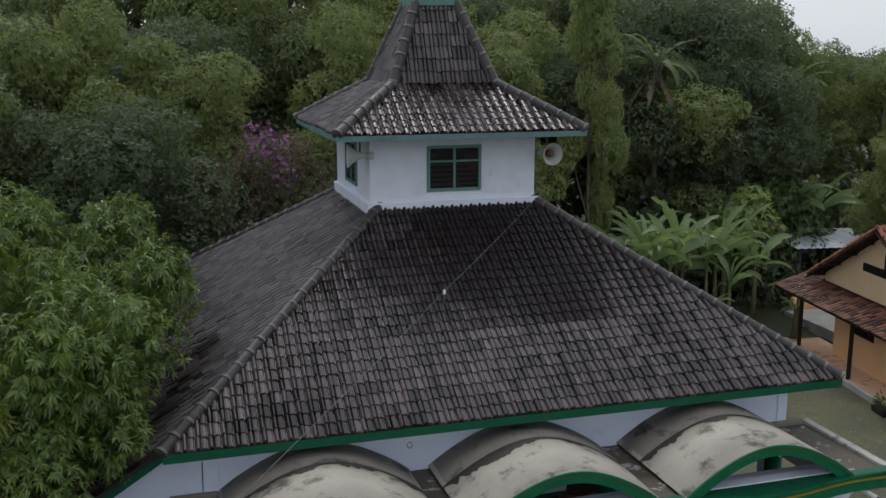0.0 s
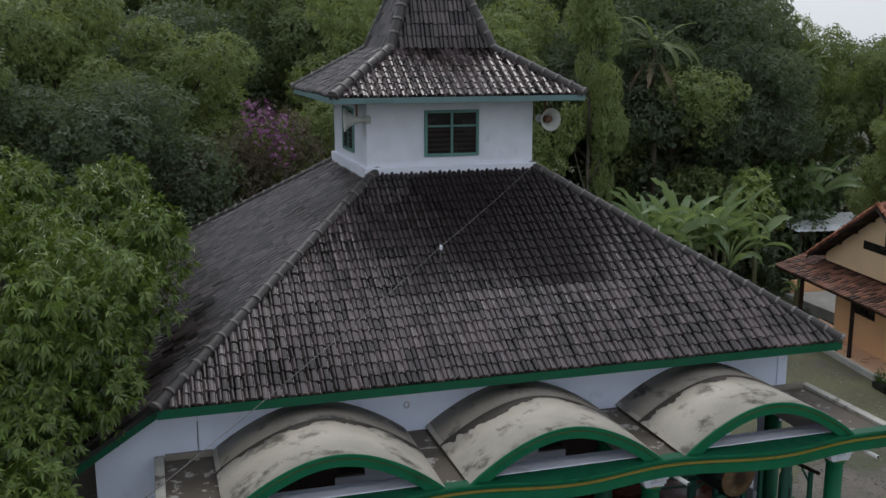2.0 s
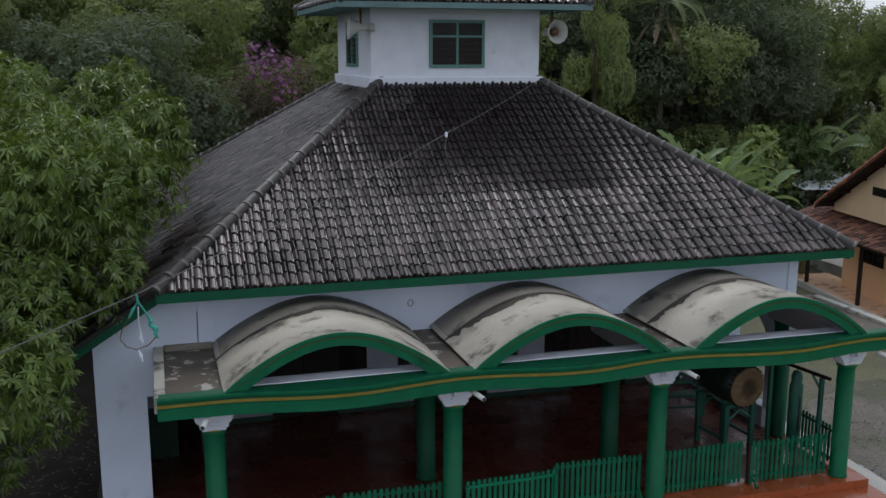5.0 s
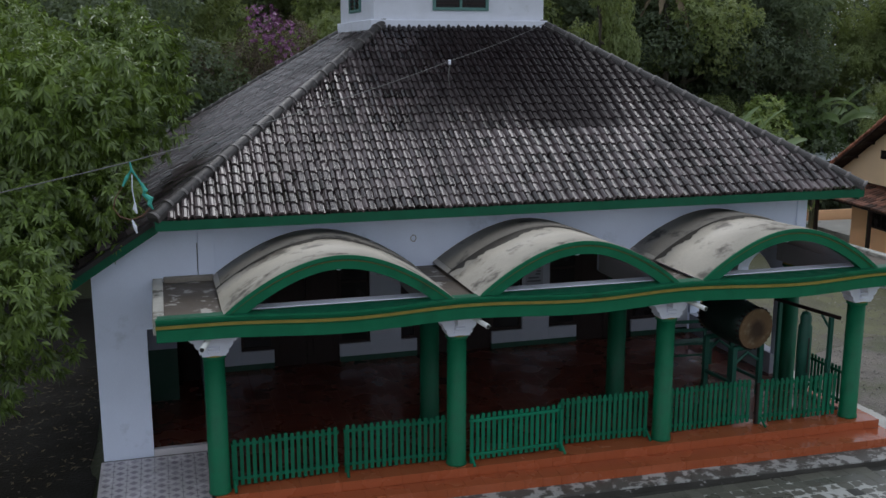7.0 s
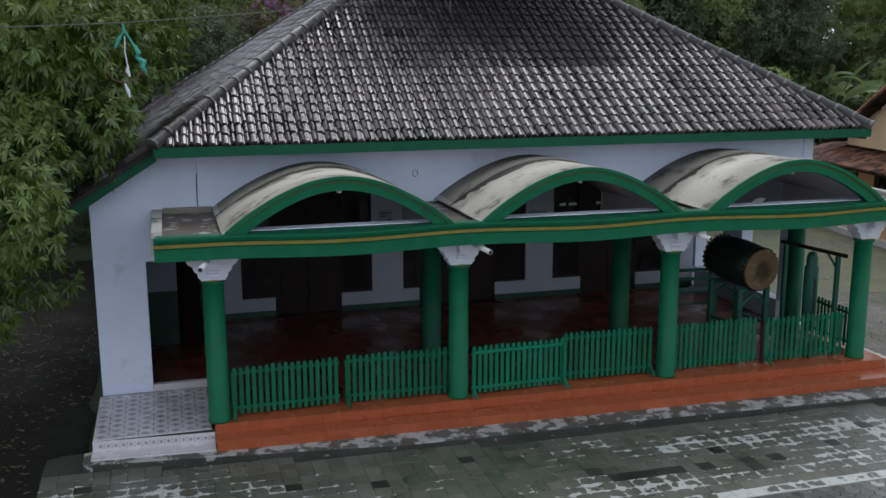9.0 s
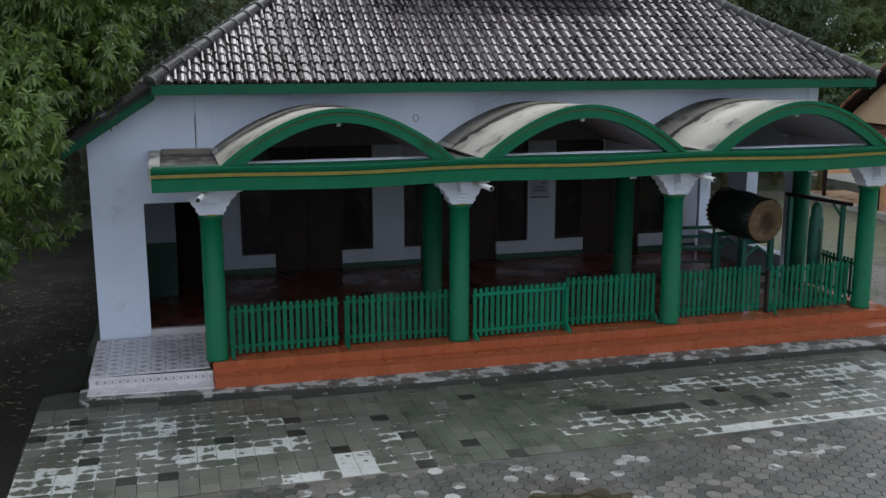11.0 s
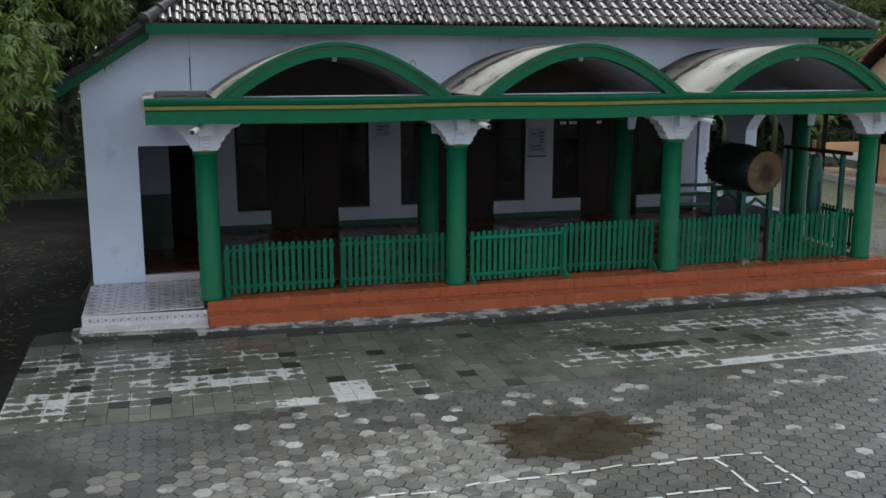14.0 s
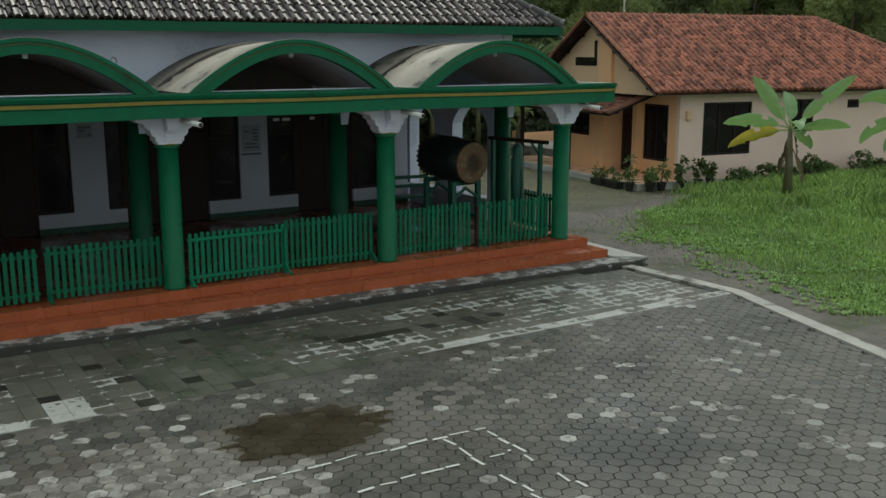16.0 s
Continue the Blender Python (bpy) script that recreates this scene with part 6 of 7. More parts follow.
# forest behind: five kinds of tree, repeated
kinds = [
    make_tree("forest_tree", "tall broad-leaved forest tree with a dense dark crown", 1, 12.5, 3.6, 0.26, M["forest"], 4600, 6, 0.255, 0.16, 0.3),
    make_tree("forest_tree", "tall forest tree with a pale green feathery crown", 2, 13.0, 3.0, 0.2, M["forest_pale"], 4000, 7, 0.24, 0.145, 0.45, levels=0.25),
    make_tree("forest_tree", "dark rounded forest tree with small leaves", 3, 11.5, 3.8, 0.28, M["forest_dark"], 5000, 6, 0.245, 0.16, 0.25),
    make_tree("forest_tree", "spreading forest tree with layered leafy branches", 4, 10.0, 4.2, 0.25, M["forest_pale"], 4000, 6, 0.24, 0.15, 0.35, squash=0.45, levels=0.2),
    make_tree("forest_tree", "slender forest tree with a narrow pale crown", 5, 12.0, 1.9, 0.12, M["forest_pale"], 3600, 6, 0.21, 0.12, 0.35, levels=0.22, limbs=12),
]
rng = random.Random(15)
spots = [
    # x, y, kind, scale
    (-9.0, 15.5, 2, 0.86), (-5.2, 17.5, 0, 0.9), (-1.6, 17.2, 2, 0.84), (-3.4, 22.0, 1, 0.95), (-7.6, 22.5, 2, 1.15), (0.8, 22.8, 1, 0.86), (4.8, 21.8, 3, 0.82), (7.6, 23.5, 1, 0.95),
    (10.6, 22.8, 0, 0.9), (13.2, 25.5, 1, 1.0), (10.2, 26.5, 4, 1.3), (18.6, 25.6, 2, 1.05), (21.2, 24.4, 3, 1.0), (23.6, 27.8, 2, 1.25), (26.4, 30.6, 2, 1.22), (30.8, 28.5, 1, 0.90), (24.6, 24.6, 2, 0.95), (29.0, 35.0, 0, 1.3), (34.5, 27.5, 1, 0.84),
    (-12.0, 27.0, 0, 1.15), (-4.5, 28.5, 0, 1.15), (1.0, 29.0, 2, 1.1), (5.5, 29.5, 0, 1.1), (9.8, 30.2, 1, 1.15), (13.6, 32.0, 2, 1.25), (18.2, 33.0, 0, 1.2), (22.6, 35.0, 2, 1.3), (27.6, 37.0, 0, 1.22),
    (38.5, 24.0, 3, 0.85), (42.0, 19.0, 0, 0.85), (44.0, 12.5, 2, 0.85), (46.5, 6.0, 1, 0.85), (36.0, 17.5, 1, 0.72), (31.5, 20.5, 3, 0.62), (28.5, 18.8, 1, 0.60),
    (-9.0, 38.0, 2, 1.5), (-1.0, 40.0, 0, 1.45), (7.0, 41.0, 1, 1.4), (15.0, 43.0, 0, 1.5), (23.0, 45.0, 2, 1.5), (33.0, 40.0, 0, 1.05), (39.0, 33.0, 2, 0.98), (48.0, 24.0, 0, 1.1), (52.0, 14.0, 2, 1.1), (40.0, 15.0, 1, 0.95), (43.0, 9.5, 3, 1.0), (50.0, 8.0, 0, 1.2), (36.5, 21.0, 0, 0.85),
    (35.5, 12.0, 1, 0.62), (38.5, 16.8, 1, 0.66), (41.5, 13.0, 3, 0.8), (45.5, 16.0, 1, 0.8), 
    (-15.0, 14.0, 0, 0.95), (-13.0, 20.0, 1, 1.05), (-17.0, 6.0, 2, 0.95), (-12.5, 8.5, 3, 0.9),
]
for i, (x, y, k, s) in enumerate(spots):
    t = kinds[k] if i < 0 else copy_thing(kinds[k], pose(x, y, G - 0.1, 0, 0, rng.uniform(0, 360)) @ Matrix.Diagonal((s * rng.uniform(0.9, 1.1), s * rng.uniform(0.9, 1.1), s, 1)))
    t["group"] = "forest trees"
narrow = copy_thing(kinds[4], pose(15.3, 20.0, G - 0.1, 0, 0, 30) @ Matrix.Diagonal((0.62, 0.62, 1.3, 1)))
tagged(narrow, "tall narrow tree with a bare pale trunk foot", "tree", group="forest trees")
kinds[0].matrix_world = pose(-6.0, 33.0, G - 0.1, 0, 0, 40) @ Matrix.Diagonal((1.2, 1.2, 1.25, 1))
kinds[1].matrix_world = pose(3.2, 34.5, G - 0.1, 0, 0, 80) @ Matrix.Diagonal((1.2, 1.2, 1.25, 1))
kinds[2].matrix_world = pose(11.0, 36.0, G - 0.1, 0, 0, 10) @ Matrix.Diagonal((1.2, 1.2, 1.35, 1))
kinds[3].matrix_world = pose(30.5, 33.5, G - 0.1, 0, 0, 120) @ Matrix.Diagonal((1.2, 1.2, 1.2, 1))
kinds[4].matrix_world = pose(12.0, 20.8, G - 0.1, 0, 0, 10)
for t in kinds:
    t["group"] = "forest trees"

# understorey
rng = random.Random(23)
blobs = []
for k in range(70):
    x = -16 + k * 0.9 + rng.uniform(-0.4, 0.4)
    y = 16.6 + rng.uniform(-0.6, 2.4) + (0.0 if x < 12 else 3.2)
    h = rng.uniform(1.0, 2.1)
    if x > 38:
        y -= (x - 38) * 1.2
    blobs.append(((x, y, G + h * 0.8), (1.1, 1.0, h)))
for k in range(34):
    x = 19 + k * 0.75 + rng.uniform(-0.4, 0.4)
    h = rng.uniform(1.6, 3.2)
    blobs.append(((x, 23.2 + (x - 19) * 0.15 + rng.uniform(-0.8, 0.8), G + h * 0.7), (1.3, 1.0, h)))
v, f = crown(rng, blobs, 8000, 6, 0.26, 0.115, 0.3)
thicket = from_arrays("thicket", v, f, M["forest_dark"])
tagged(thicket, "dark thicket of shrubs under the forest trees", "shrubs", kind="stuff")

blobs = []
for k in range(64):
    x = -18 + k * 1.15
    h = rng.uniform(3.0, 5.0)
    blobs.append(((x, 36 + rng.uniform(-2, 2) - max(0, x - 34) * 0.8, G + h * 0.6), (2.2, 1.6, h)))
v, f = crown(rng, blobs, 5200, 6, 0.5, 0.24, 0.3)
deep = from_arrays("thicket", v, f, M["forest_dark"])
tagged(deep, "deep undergrowth closing the forest behind the first trees", "shrubs", kind="stuff")

# flowering tree
blossom = thing("blossom_tree", "bronze-leaved shrubby tree with a mass of mauve blossom", "tree", (3.4, 19.2, G))
rng = random.Random(31)
bm, ends = tree_frame(rng, 7.6, 2.2, 0.12, 0.3, 8)
part("trunk", bm, M["bark"], blossom, "", True)
v, f = crown(rng, [((-1.6, -0.2, 5.4), (1.5, 1.0, 1.4)), ((0.2, 0.2, 6.6), (1.5, 1.0, 1.1)), ((0.9, 0.2, 5.6), (1.6, 1.0, 1.2)), ((-2.6, 0.4, 4.2), (1.3, 1.0, 1.4)), ((0.4, 0.0, 3.6), (1.8, 1.0, 1.5)), ((-3.4, 0.6, 5.8), (1.2, 0.8, 1.0))], 3600, 6, 0.13, 0.08, 0.3, plain=True)
from_arrays("crown", v, f, M["bronze"], blossom, "bronze-brown small leaves")
v, f = crown(rng, [((-0.45, -0.9, 7.5), (0.6, 0.5, 0.5)), ((0.0, -0.9, 7.1), (0.7, 0.5, 0.5)), ((0.35, -0.9, 6.3), (0.5, 0.4, 0.5)), ((-0.5, -0.8, 6.9), (0.4, 0.4, 0.4))], 170, 6, 0.11, 0.055, 0.1)
from_arrays("blossom", v, f, M["pink"], blossom, "mauve pink flowers")


# ---- banana plants ----
def banana_leaf(rng, length, width, rise, arch, twist, steps=11):
    """Points and faces of one arched leaf along +x: it starts at the angle rise, bends over by arch, and turns its face by twist."""
    verts, faces = [], []
    a = radians(rise)
    p = Vector((0, 0, 0))
    for i in range(steps + 1):
        f = i / steps
        d = Vector((math.cos(a), 0, math.sin(a)))
        nrm = Vector((-math.sin(a), 0, math.cos(a)))
        tw = radians(twist)
        s = Vector((0, math.cos(tw), 0)) + nrm * math.sin(tw)
        n2 = d.cross(s)
        w = 0.02 if f < 0.2 else max(0.015, width * math.sin(math.pi * min(1, (f - 0.2) / 0.8) ** 0.8) ** 0.55)
        jag = 1 + rng.uniform(-0.16, 0.05)
        verts += [p - s * w * jag - n2 * -0.26 * w, p - s * w * 0.5 - n2 * 0.05 * w, p.copy(), p + s * w * 0.5 - n2 * 0.05 * w, p + s * w * jag - n2 * -0.26 * w]
        p = p + d * (length / steps)
        a -= radians(arch / steps) * (0.4 + 1.2 * f)
    for i in range(steps):
        for j in range(4):
            if (j in (0, 3)) and rng.random() < 0.09 and i > 3:
                continue
            b = i * 5 + j
            faces.append((b, b + 1, b + 6, b + 5))
    return verts, faces


def banana_plant(at, high, leaves, seed, label, leaf_len=1.9, leaf_w=0.3, group="banana plants", mat="banana"):
    """leaves: a count, or rows of (heading, rise, arch, twist, length, yellow)."""
    rng = random.Random(seed)
    b = thing("banana_plant", label, "plant", at, 0, group=group)
    part("stem", tube([(0, 0, -0.1), (0.03, 0, high * 0.4), (0, 0.02, high)], [0.135, 0.105, 0.05] if mat == "banana" else [0.13, 0.10, 0.05], 10), M["stem"], b, "", True)
    if isinstance(leaves, int):
        leaves = [(k * 137 + rng.uniform(-20, 20), rng.uniform(30, 88), rng.uniform(40, 160), rng.uniform(-70, 70), rng.uniform(0.65, 1.3), False) for k in range(leaves)]
    for heading, rise, arch, twist, ln, yellow in leaves:
        v, f = banana_leaf(rng, leaf_len * ln, leaf_w * rng.uniform(0.9, 1.1), rise, arch, twist)
        m = Matrix.Translation((0, 0, high * rng.uniform(0.93, 1.0))) @ Matrix.Rotation(radians(heading), 4, "Z")
        pts = [m @ p for p in v]
        leaf = from_arrays("leaf", pts, f, M["yellow_leaf"] if yellow else M[mat], b, "yellowed hanging leaf" if yellow else "", True)
        if mat == "banana":
            part("midrib", tube([p - Vector((0, 0, 0.004)) for p in pts[2::5]], [0.022 - 0.0018 * q for q in range(len(pts[2::5]))], 5), M["midrib"], leaf, "pale midrib")
    if mat == "banana":
        for k in range(6):
            v, f = banana_leaf(rng, high * rng.uniform(0.3, 0.55), 0.07, rng.uniform(-75, -45), 30, 60)
            m = Matrix.Translation((0, 0, high * rng.uniform(0.6, 0.95))) @ Matrix.Rotation(radians(k * 60 + rng.uniform(-20, 20)), 4, "Z") @ Matrix.Translation((0.06, 0, 0))
            from_arrays("dead_leaf", [m @ p for p in v], f, M["dead_leaf"], b, "dry brown leaf sheath hanging on the stem", True)
    return b


# a palm with dry fronds hanging under its crown
def palm(at, high, seed, label):
    rng = random.Random(seed)
    t = thing("palm_tree", label, "tree", at, group="palms in the forest")
    part("trunk", tube([(0, 0, -0.2), (0.15, 0, high * 0.4), (0.05, 0.1, high)], [0.2, 0.14, 0.1], 10), M["bark"], t, "", True)
    for k in range(26):
        dry = k >= 19
        v, f = banana_leaf(rng, rng.uniform(1.8, 2.6), 0.13, rng.uniform(-60, -30) if dry else rng.uniform(5, 70), rng.uniform(20, 40) if dry else rng.uniform(60, 120), rng.uniform(-30, 30))
        m = Matrix.Translation((0.05, 0.1, high - (0.3 if dry else 0.05))) @ Matrix.Rotation(radians(k * 137.5), 4, "Z")
        from_arrays("dry_frond" if dry else "frond", [m @ p for p in v], f, M["dry_frond"] if dry else M["forest"], t, "dry brown hanging frond" if dry else "", True)
    return t


M["dry_frond"] = material("dry_palm_frond", (0.10, 0.075, 0.045), 0.8, 0.35, 2, 20, 0.2, per_island=0.4, second=(0.19, 0.15, 0.095))
palm((27.6, 25.4, G), 8.2, 61, "palm with dry brown fronds hanging under its crown")
palm((19.6, 23.2, G), 9.6, 62, "tall palm with a few dry brown fronds")
M["dead_leaf"] = material("dry_fallen_leaf", (0.035, 0.026, 0.014), 0.7, 0.4, 3, 30, 0.1, per_island=0.9, second=(0.10, 0.075, 0.035))
M["midrib"] = material("pale_leaf_midrib", (0.34, 0.40, 0.17), 0.5, 0.15)
M["stem"] = material("banana_stem", (0.11, 0.105, 0.05), 0.5, 0.4, 4, 30, 0.2, spot=(0.06, 0.035, 0.02), spot_scale=5)
banana_plant((20.7, 2.95, G), 1.8, [(143, 56, 8, 82, 1.0, False), (-37, 45, 10, -80, 1.2, False), (146, 14, 30, 62, 1.02, False), (-40, 12, 26, -52, 0.86, False), (140, -6, 34, 66, 0.95, True),
                                      (-127, 40, 120, 10, 0.6, False), (53, 70, 60, 20, 0.7, False), (-45, -30, 40, -55, 0.42, False)], 41, "young banana plant with one yellow leaf on the lawn", 1.72, 0.20)
banana_plant((24.4, 1.75, G), 1.9, [(150, 48, 95, 66, 1.15, False), (-30, 75, 40, -60, 1.1, False), (140, 5, 80, 60, 1.0, False), (60, 70, 60, 10, 1.0, False), (-60, 40, 90, -30, 0.9, False), (160, -20, 60, 66, 0.8, False)], 42, "young banana plant with torn leaves on the lawn", 1.7, 0.23)
for i, (x, y, h, n) in enumerate(((15.3, 17.4, 4.4, 10), (16.1, 17.0, 5.0, 12), (17.0, 16.8, 5.2, 12), (17.8, 17.3, 4.6, 11), (18.6, 17.0, 4.9, 11), (19.6, 18.0, 4.6, 10), (17.4, 19.4, 5.2, 10), (20.6, 19.0, 4.8, 10),
                                  (16.4, 15.6, 2.6, 7), (17.9, 15.4, 2.2, 6), (20.9, 17.4, 4.4, 9), (18.2, 18.4, 5.4, 10), (16.0, 18.6, 5.2, 10), (22.3, 16.6, 2.5, 8), (21.6, 15.8, 1.9, 6), (22.2, 22.0, 5.0, 10), (24.4, 22.4, 5.2, 10), (26.0, 22.4, 5.6, 10), (27.4, 22.8, 5.6, 10), (13.9, 18.2, 4.4, 9), (19.2, 16.4, 3.6, 8),
                                  (30.2, 24.6, 4.4, 9), (14.4, 17.2, 3.6, 8))):
    banana_plant((x, y, G), h * 0.52, n + 1, 50 + i, "tall wild banana plant at the edge of the forest" if h > 3 else "small wild banana plant at the forest's edge", h * 0.46, h * 0.035, mat="banana_far")


def bush(name, at, blobs, sprays, seed, label, mat, length=0.14, width=0.06):
    rng = random.Random(seed)
    b = thing(name, label, "shrub", at)
    bm = bmesh.new()
    for k in range(5):
        a = k * 1.26
        tube([(0, 0, -0.05), (0.15 * math.cos(a), 0.15 * math.sin(a), blobs[0][0][2] * 0.9)], [0.03, 0.012], 6, bm)
    part("stems", bm, M["bark"], b)
    v, f = crown(rng, blobs, sprays, 6, length, width, 0.3)
    from_arrays("foliage", v, f, mat, b)
    return b


bush("large_shrub", (25.2, 22.6, G), [((0, 0, 3.0), (2.2, 1.6, 1.9)), ((-1.2, -0.5, 1.8), (1.6, 1.4, 1.4)), ((1.5, 0, 2.0), (1.5, 1.2, 1.5))], 1300, 71, "large rounded green shrub behind the house", M["shrub"], 0.26, 0.11)
bush("large_shrub", (22.2, 21.4, G), [((0, 0, 2.0), (1.6, 1.3, 1.5)), ((1.0, 0, 1.3), (1.2, 1.2, 1.2))], 800, 72, "rounded green shrub at the forest's edge", M["shrub"], 0.26, 0.11)
M["light_shrub"] = leaf_material("light_shrub_leaf", (0.13, 0.19, 0.055), (0.26, 0.33, 0.10), 0.45)
bush("large_shrub", (22.3, 20.2, G), [((0, 0, 3.4), (1.3, 1.0, 0.9)), ((-0.9, -0.3, 2.7), (0.9, 0.9, 0.7)), ((0.9, 0.1, 2.9), (0.9, 0.9, 0.7)), ((0.2, 0.0, 4.3), (0.8, 0.7, 0.6)), ((-0.2, 0.2, 1.8), (0.9, 0.8, 0.5))], 520, 73, "open yellow-green shrub among the banana plants", M["light_shrub"], 0.22, 0.10)
hm = pose(*HA, 0, 0, HR)
rng = random.Random(77)
for k in range(9):
    p = hm @ Vector((1.5 + k * 1.0 + rng.uniform(-0.3, 0.3), -0.75 + rng.uniform(-0.15, 0.15), 0))
    p.z = G - 0.026 - dip(p.x, p.y)
    h = rng.uniform(0.4, 0.75)
    bush("garden_shrub", tuple(p), [((0, 0, h * 0.6), (0.42, 0.35, h * 0.6)), ((0.25, 0.0, h * 0.5), (0.3, 0.3, h * 0.45))], 120, 80 + k, "low leafy shrub along the house wall", M["shrub"], 0.13, 0.055)["group"] = "shrubs along the house"


def potted_plant(at, high, seed, spiky):
    rng = random.Random(seed)
    b = thing("potted_plant", "green potted plant in a dark plastic pot" if not spiky else "tall spiky potted plant in a dark pot", "plant", at, group="potted plants by the house")
    part("pot", lathe([(0.10, 0.0), (0.14, 0.22), (0.155, 0.22), (0.155, 0.26), (0.135, 0.26), (0.12, 0.20)], 16), M["black"], b, "dark plastic pot")
    part("stem", tube([(0, 0, 0.18), (0.01, 0, 0.26 + high * 0.6)], [0.02, 0.01], 6), M["bark"], b)
    v, f = crown(rng, [((0, 0, 0.3 + high * 0.55), (0.14, 0.14, high * 0.55)), ((0.08, 0.05, 0.28 + high * 0.3), (0.12, 0.12, high * 0.35))], 9 if spiky else 15, 6, 0.26 if spiky else 0.2, 0.06 if spiky else 0.09, 0.3)
    from_arrays("foliage", v, f, M["shrub"], b)
    return b


def plant_trough(at, turn, seed):
    rng = random.Random(seed)
    b = thing("plant_trough", "dark plastic trough with small green plants beside the porch", "planter", at, turn, group="potted plants by the house")
    part("trough", prism([(-0.12, 0.0), (0.12, 0.0), (0.15, 0.2), (-0.15, 0.2)], -0.3, 0.3), M["black"], b, "dark plastic trough")
    for y, h in ((-0.17, 0.32), (0.14, 0.42)):
        v, f = crown(rng, [((0, y, 0.2 + h * 0.5), (0.1, 0.13, h * 0.45))], 9, 6, 0.15, 0.05, 0.25)
        from_arrays("foliage", v, f, M["shrub"], b)


for k, (lx, ly, high) in enumerate(((-1.95, 1.25, 0), (-1.95, 0.45, 0), (-1.95, -0.35, 0.75), (-1.45, -0.66, 0.3), (-1.05, -0.66, 0.65), (-0.3, -0.62, 0.62), (0.35, -0.55, 0.55), (0.85, -0.5, 0.4))):
    p = hm @ Vector((lx, ly, 0))
    p.z = G - 0.026 - dip(p.x, p.y)
    if high:
        potted_plant(tuple(p), high, 90 + k, k in (2, 4))
    else:
        plant_trough(tuple(p), HR, 90 + k)

# ---- grass ----
M["weed"] = leaf_material("weed_leaf", (0.085, 0.18, 0.042), (0.25, 0.40, 0.12), 0.5, 0.25)
rng = random.Random(101)
verts, faces = [], []


def on_lawn(x, y):
    edge_line = ((-14, 11.3), (-5.6, 12.1), (-4.0, 12.7), (-2.3, 13.1), (-1.0, 13.4), (1.6, 14.3), (3.1, 15.7), (4.1, 18.6), (7.3, 22.0))
    limit = 22.0
    for (ya, xa), (yb, xb) in zip(edge_line, edge_line[1:]):
        if ya <= y <= yb:
            limit = xa + (xb - xa) * (y - ya) / (yb - ya)
    return x > limit + 0.7 * noise.noise(Vector((x * 0.7, y * 0.7, 0)))


count = 0
while count < 62000:
    x, y = rng.uniform(11.6, 31), rng.uniform(-8, 6.8)
    if not on_lawn(x + (rng.random() ** 5) * 1.2, y) or rng.random() < 0.2 + 1.1 * noise.noise(Vector((x * 0.6, y * 0.6, 3))):
        continue
    far = max(0, min(1, (x - 15.5) / 5))
    g = G - dip(x, y)
    tuft = max(0.0, noise.noise(Vector((x * 0.8, y * 0.8, 21))) + 0.15)
    tall = 0.03 + 0.03 * rng.random() + far * (0.05 + 0.16 * rng.random() ** 2) + (0.05 + 0.30 * far) * tuft * rng.uniform(0.5, 1.2)
    a = rng.uniform(0, 6.28)
    w = 0.006 + 0.006 * rng.random() + 0.005 * far
    b = len(verts)
    dx, dy = math.cos(a), math.sin(a)
    lean_x, lean_y = rng.uniform(-0.8, 0.8) * tall, rng.uniform(-0.8, 0.8) * tall
    verts += [(x - dx * w, y - dy * w, g - 0.025), (x + dx * w, y + dy * w, g - 0.025), (x + lean_x * 0.4 + dx * w * 0.8, y + lean_y * 0.4 + dy * w * 0.8, g + tall * 0.6), (x + lean_x, y + lean_y, g + tall), (x + lean_x * 0.4 - dx * w * 0.8, y + lean_y * 0.4 - dy * w * 0.8, g + tall * 0.6)]
    faces.append((b, b + 1, b + 2, b + 3, b + 4))
    count += 1
grass = from_arrays("grass", verts, faces, M["blade"])
tagged(grass, "long bright green grass blades on the lawn", "grass", kind="stuff")
verts, faces = [], []
while len(faces) < 30000:
    x, y = rng.uniform(11.6, 27), rng.uniform(-7, 7.2)
    if not on_lawn(x + 0.9 * rng.random() ** 2, y) or noise.noise(Vector((x * 0.7, y * 0.7, 9))) < -0.12 + 0.1 * max(0, x - 16):
        continue
    spray(rng, Vector((x, y, G - 0.02 - dip(x, y))), Vector((0, 0, 1)), 6, 0.05 + 0.07 * rng.random(), 0.035 + 0.02 * rng.random(), 0.05, verts, faces)
weeds = from_arrays("weeds", verts, faces, M["weed"])
tagged(weeds, "low broad-leaved weeds among the lawn grass", "weeds", kind="stuff")
M["pebble"] = material("gravel_pebble", (0.11, 0.10, 0.09), 0.6, 0.4, 3, 40, 0.2, per_island=0.9, second=(0.26, 0.245, 0.22))
# low weeds and pebbles along the gravel
verts, faces = [], []
for _ in range(9000):
    x, y = rng.uniform(11.2, 19.5), rng.uniform(-7, 14)
    if on_lawn(x, y) or x < 12.0:
        continue
    r = 0.008 + 0.024 * rng.random() ** 2.5
    b = len(verts)
    verts += [(x + r * math.cos(k * 1.05) * rng.uniform(0.7, 1.2), y + r * math.sin(k * 1.05), G - 0.02 - dip(x, y)) for k in range(6)] + [(x, y, G - 0.012 + r * 0.6 - dip(x, y))]
    faces += [(b + k, b + (k + 1) % 6, b + 6) for k in range(6)]
pebbles = from_arrays("pebbles", verts, faces, M["pebble"])
tagged(pebbles, "scattered pale pebbles on the gravel", "stones", kind="stuff")

# fallen leaves under the mango tree and in the yard's corner
verts, faces = [], []
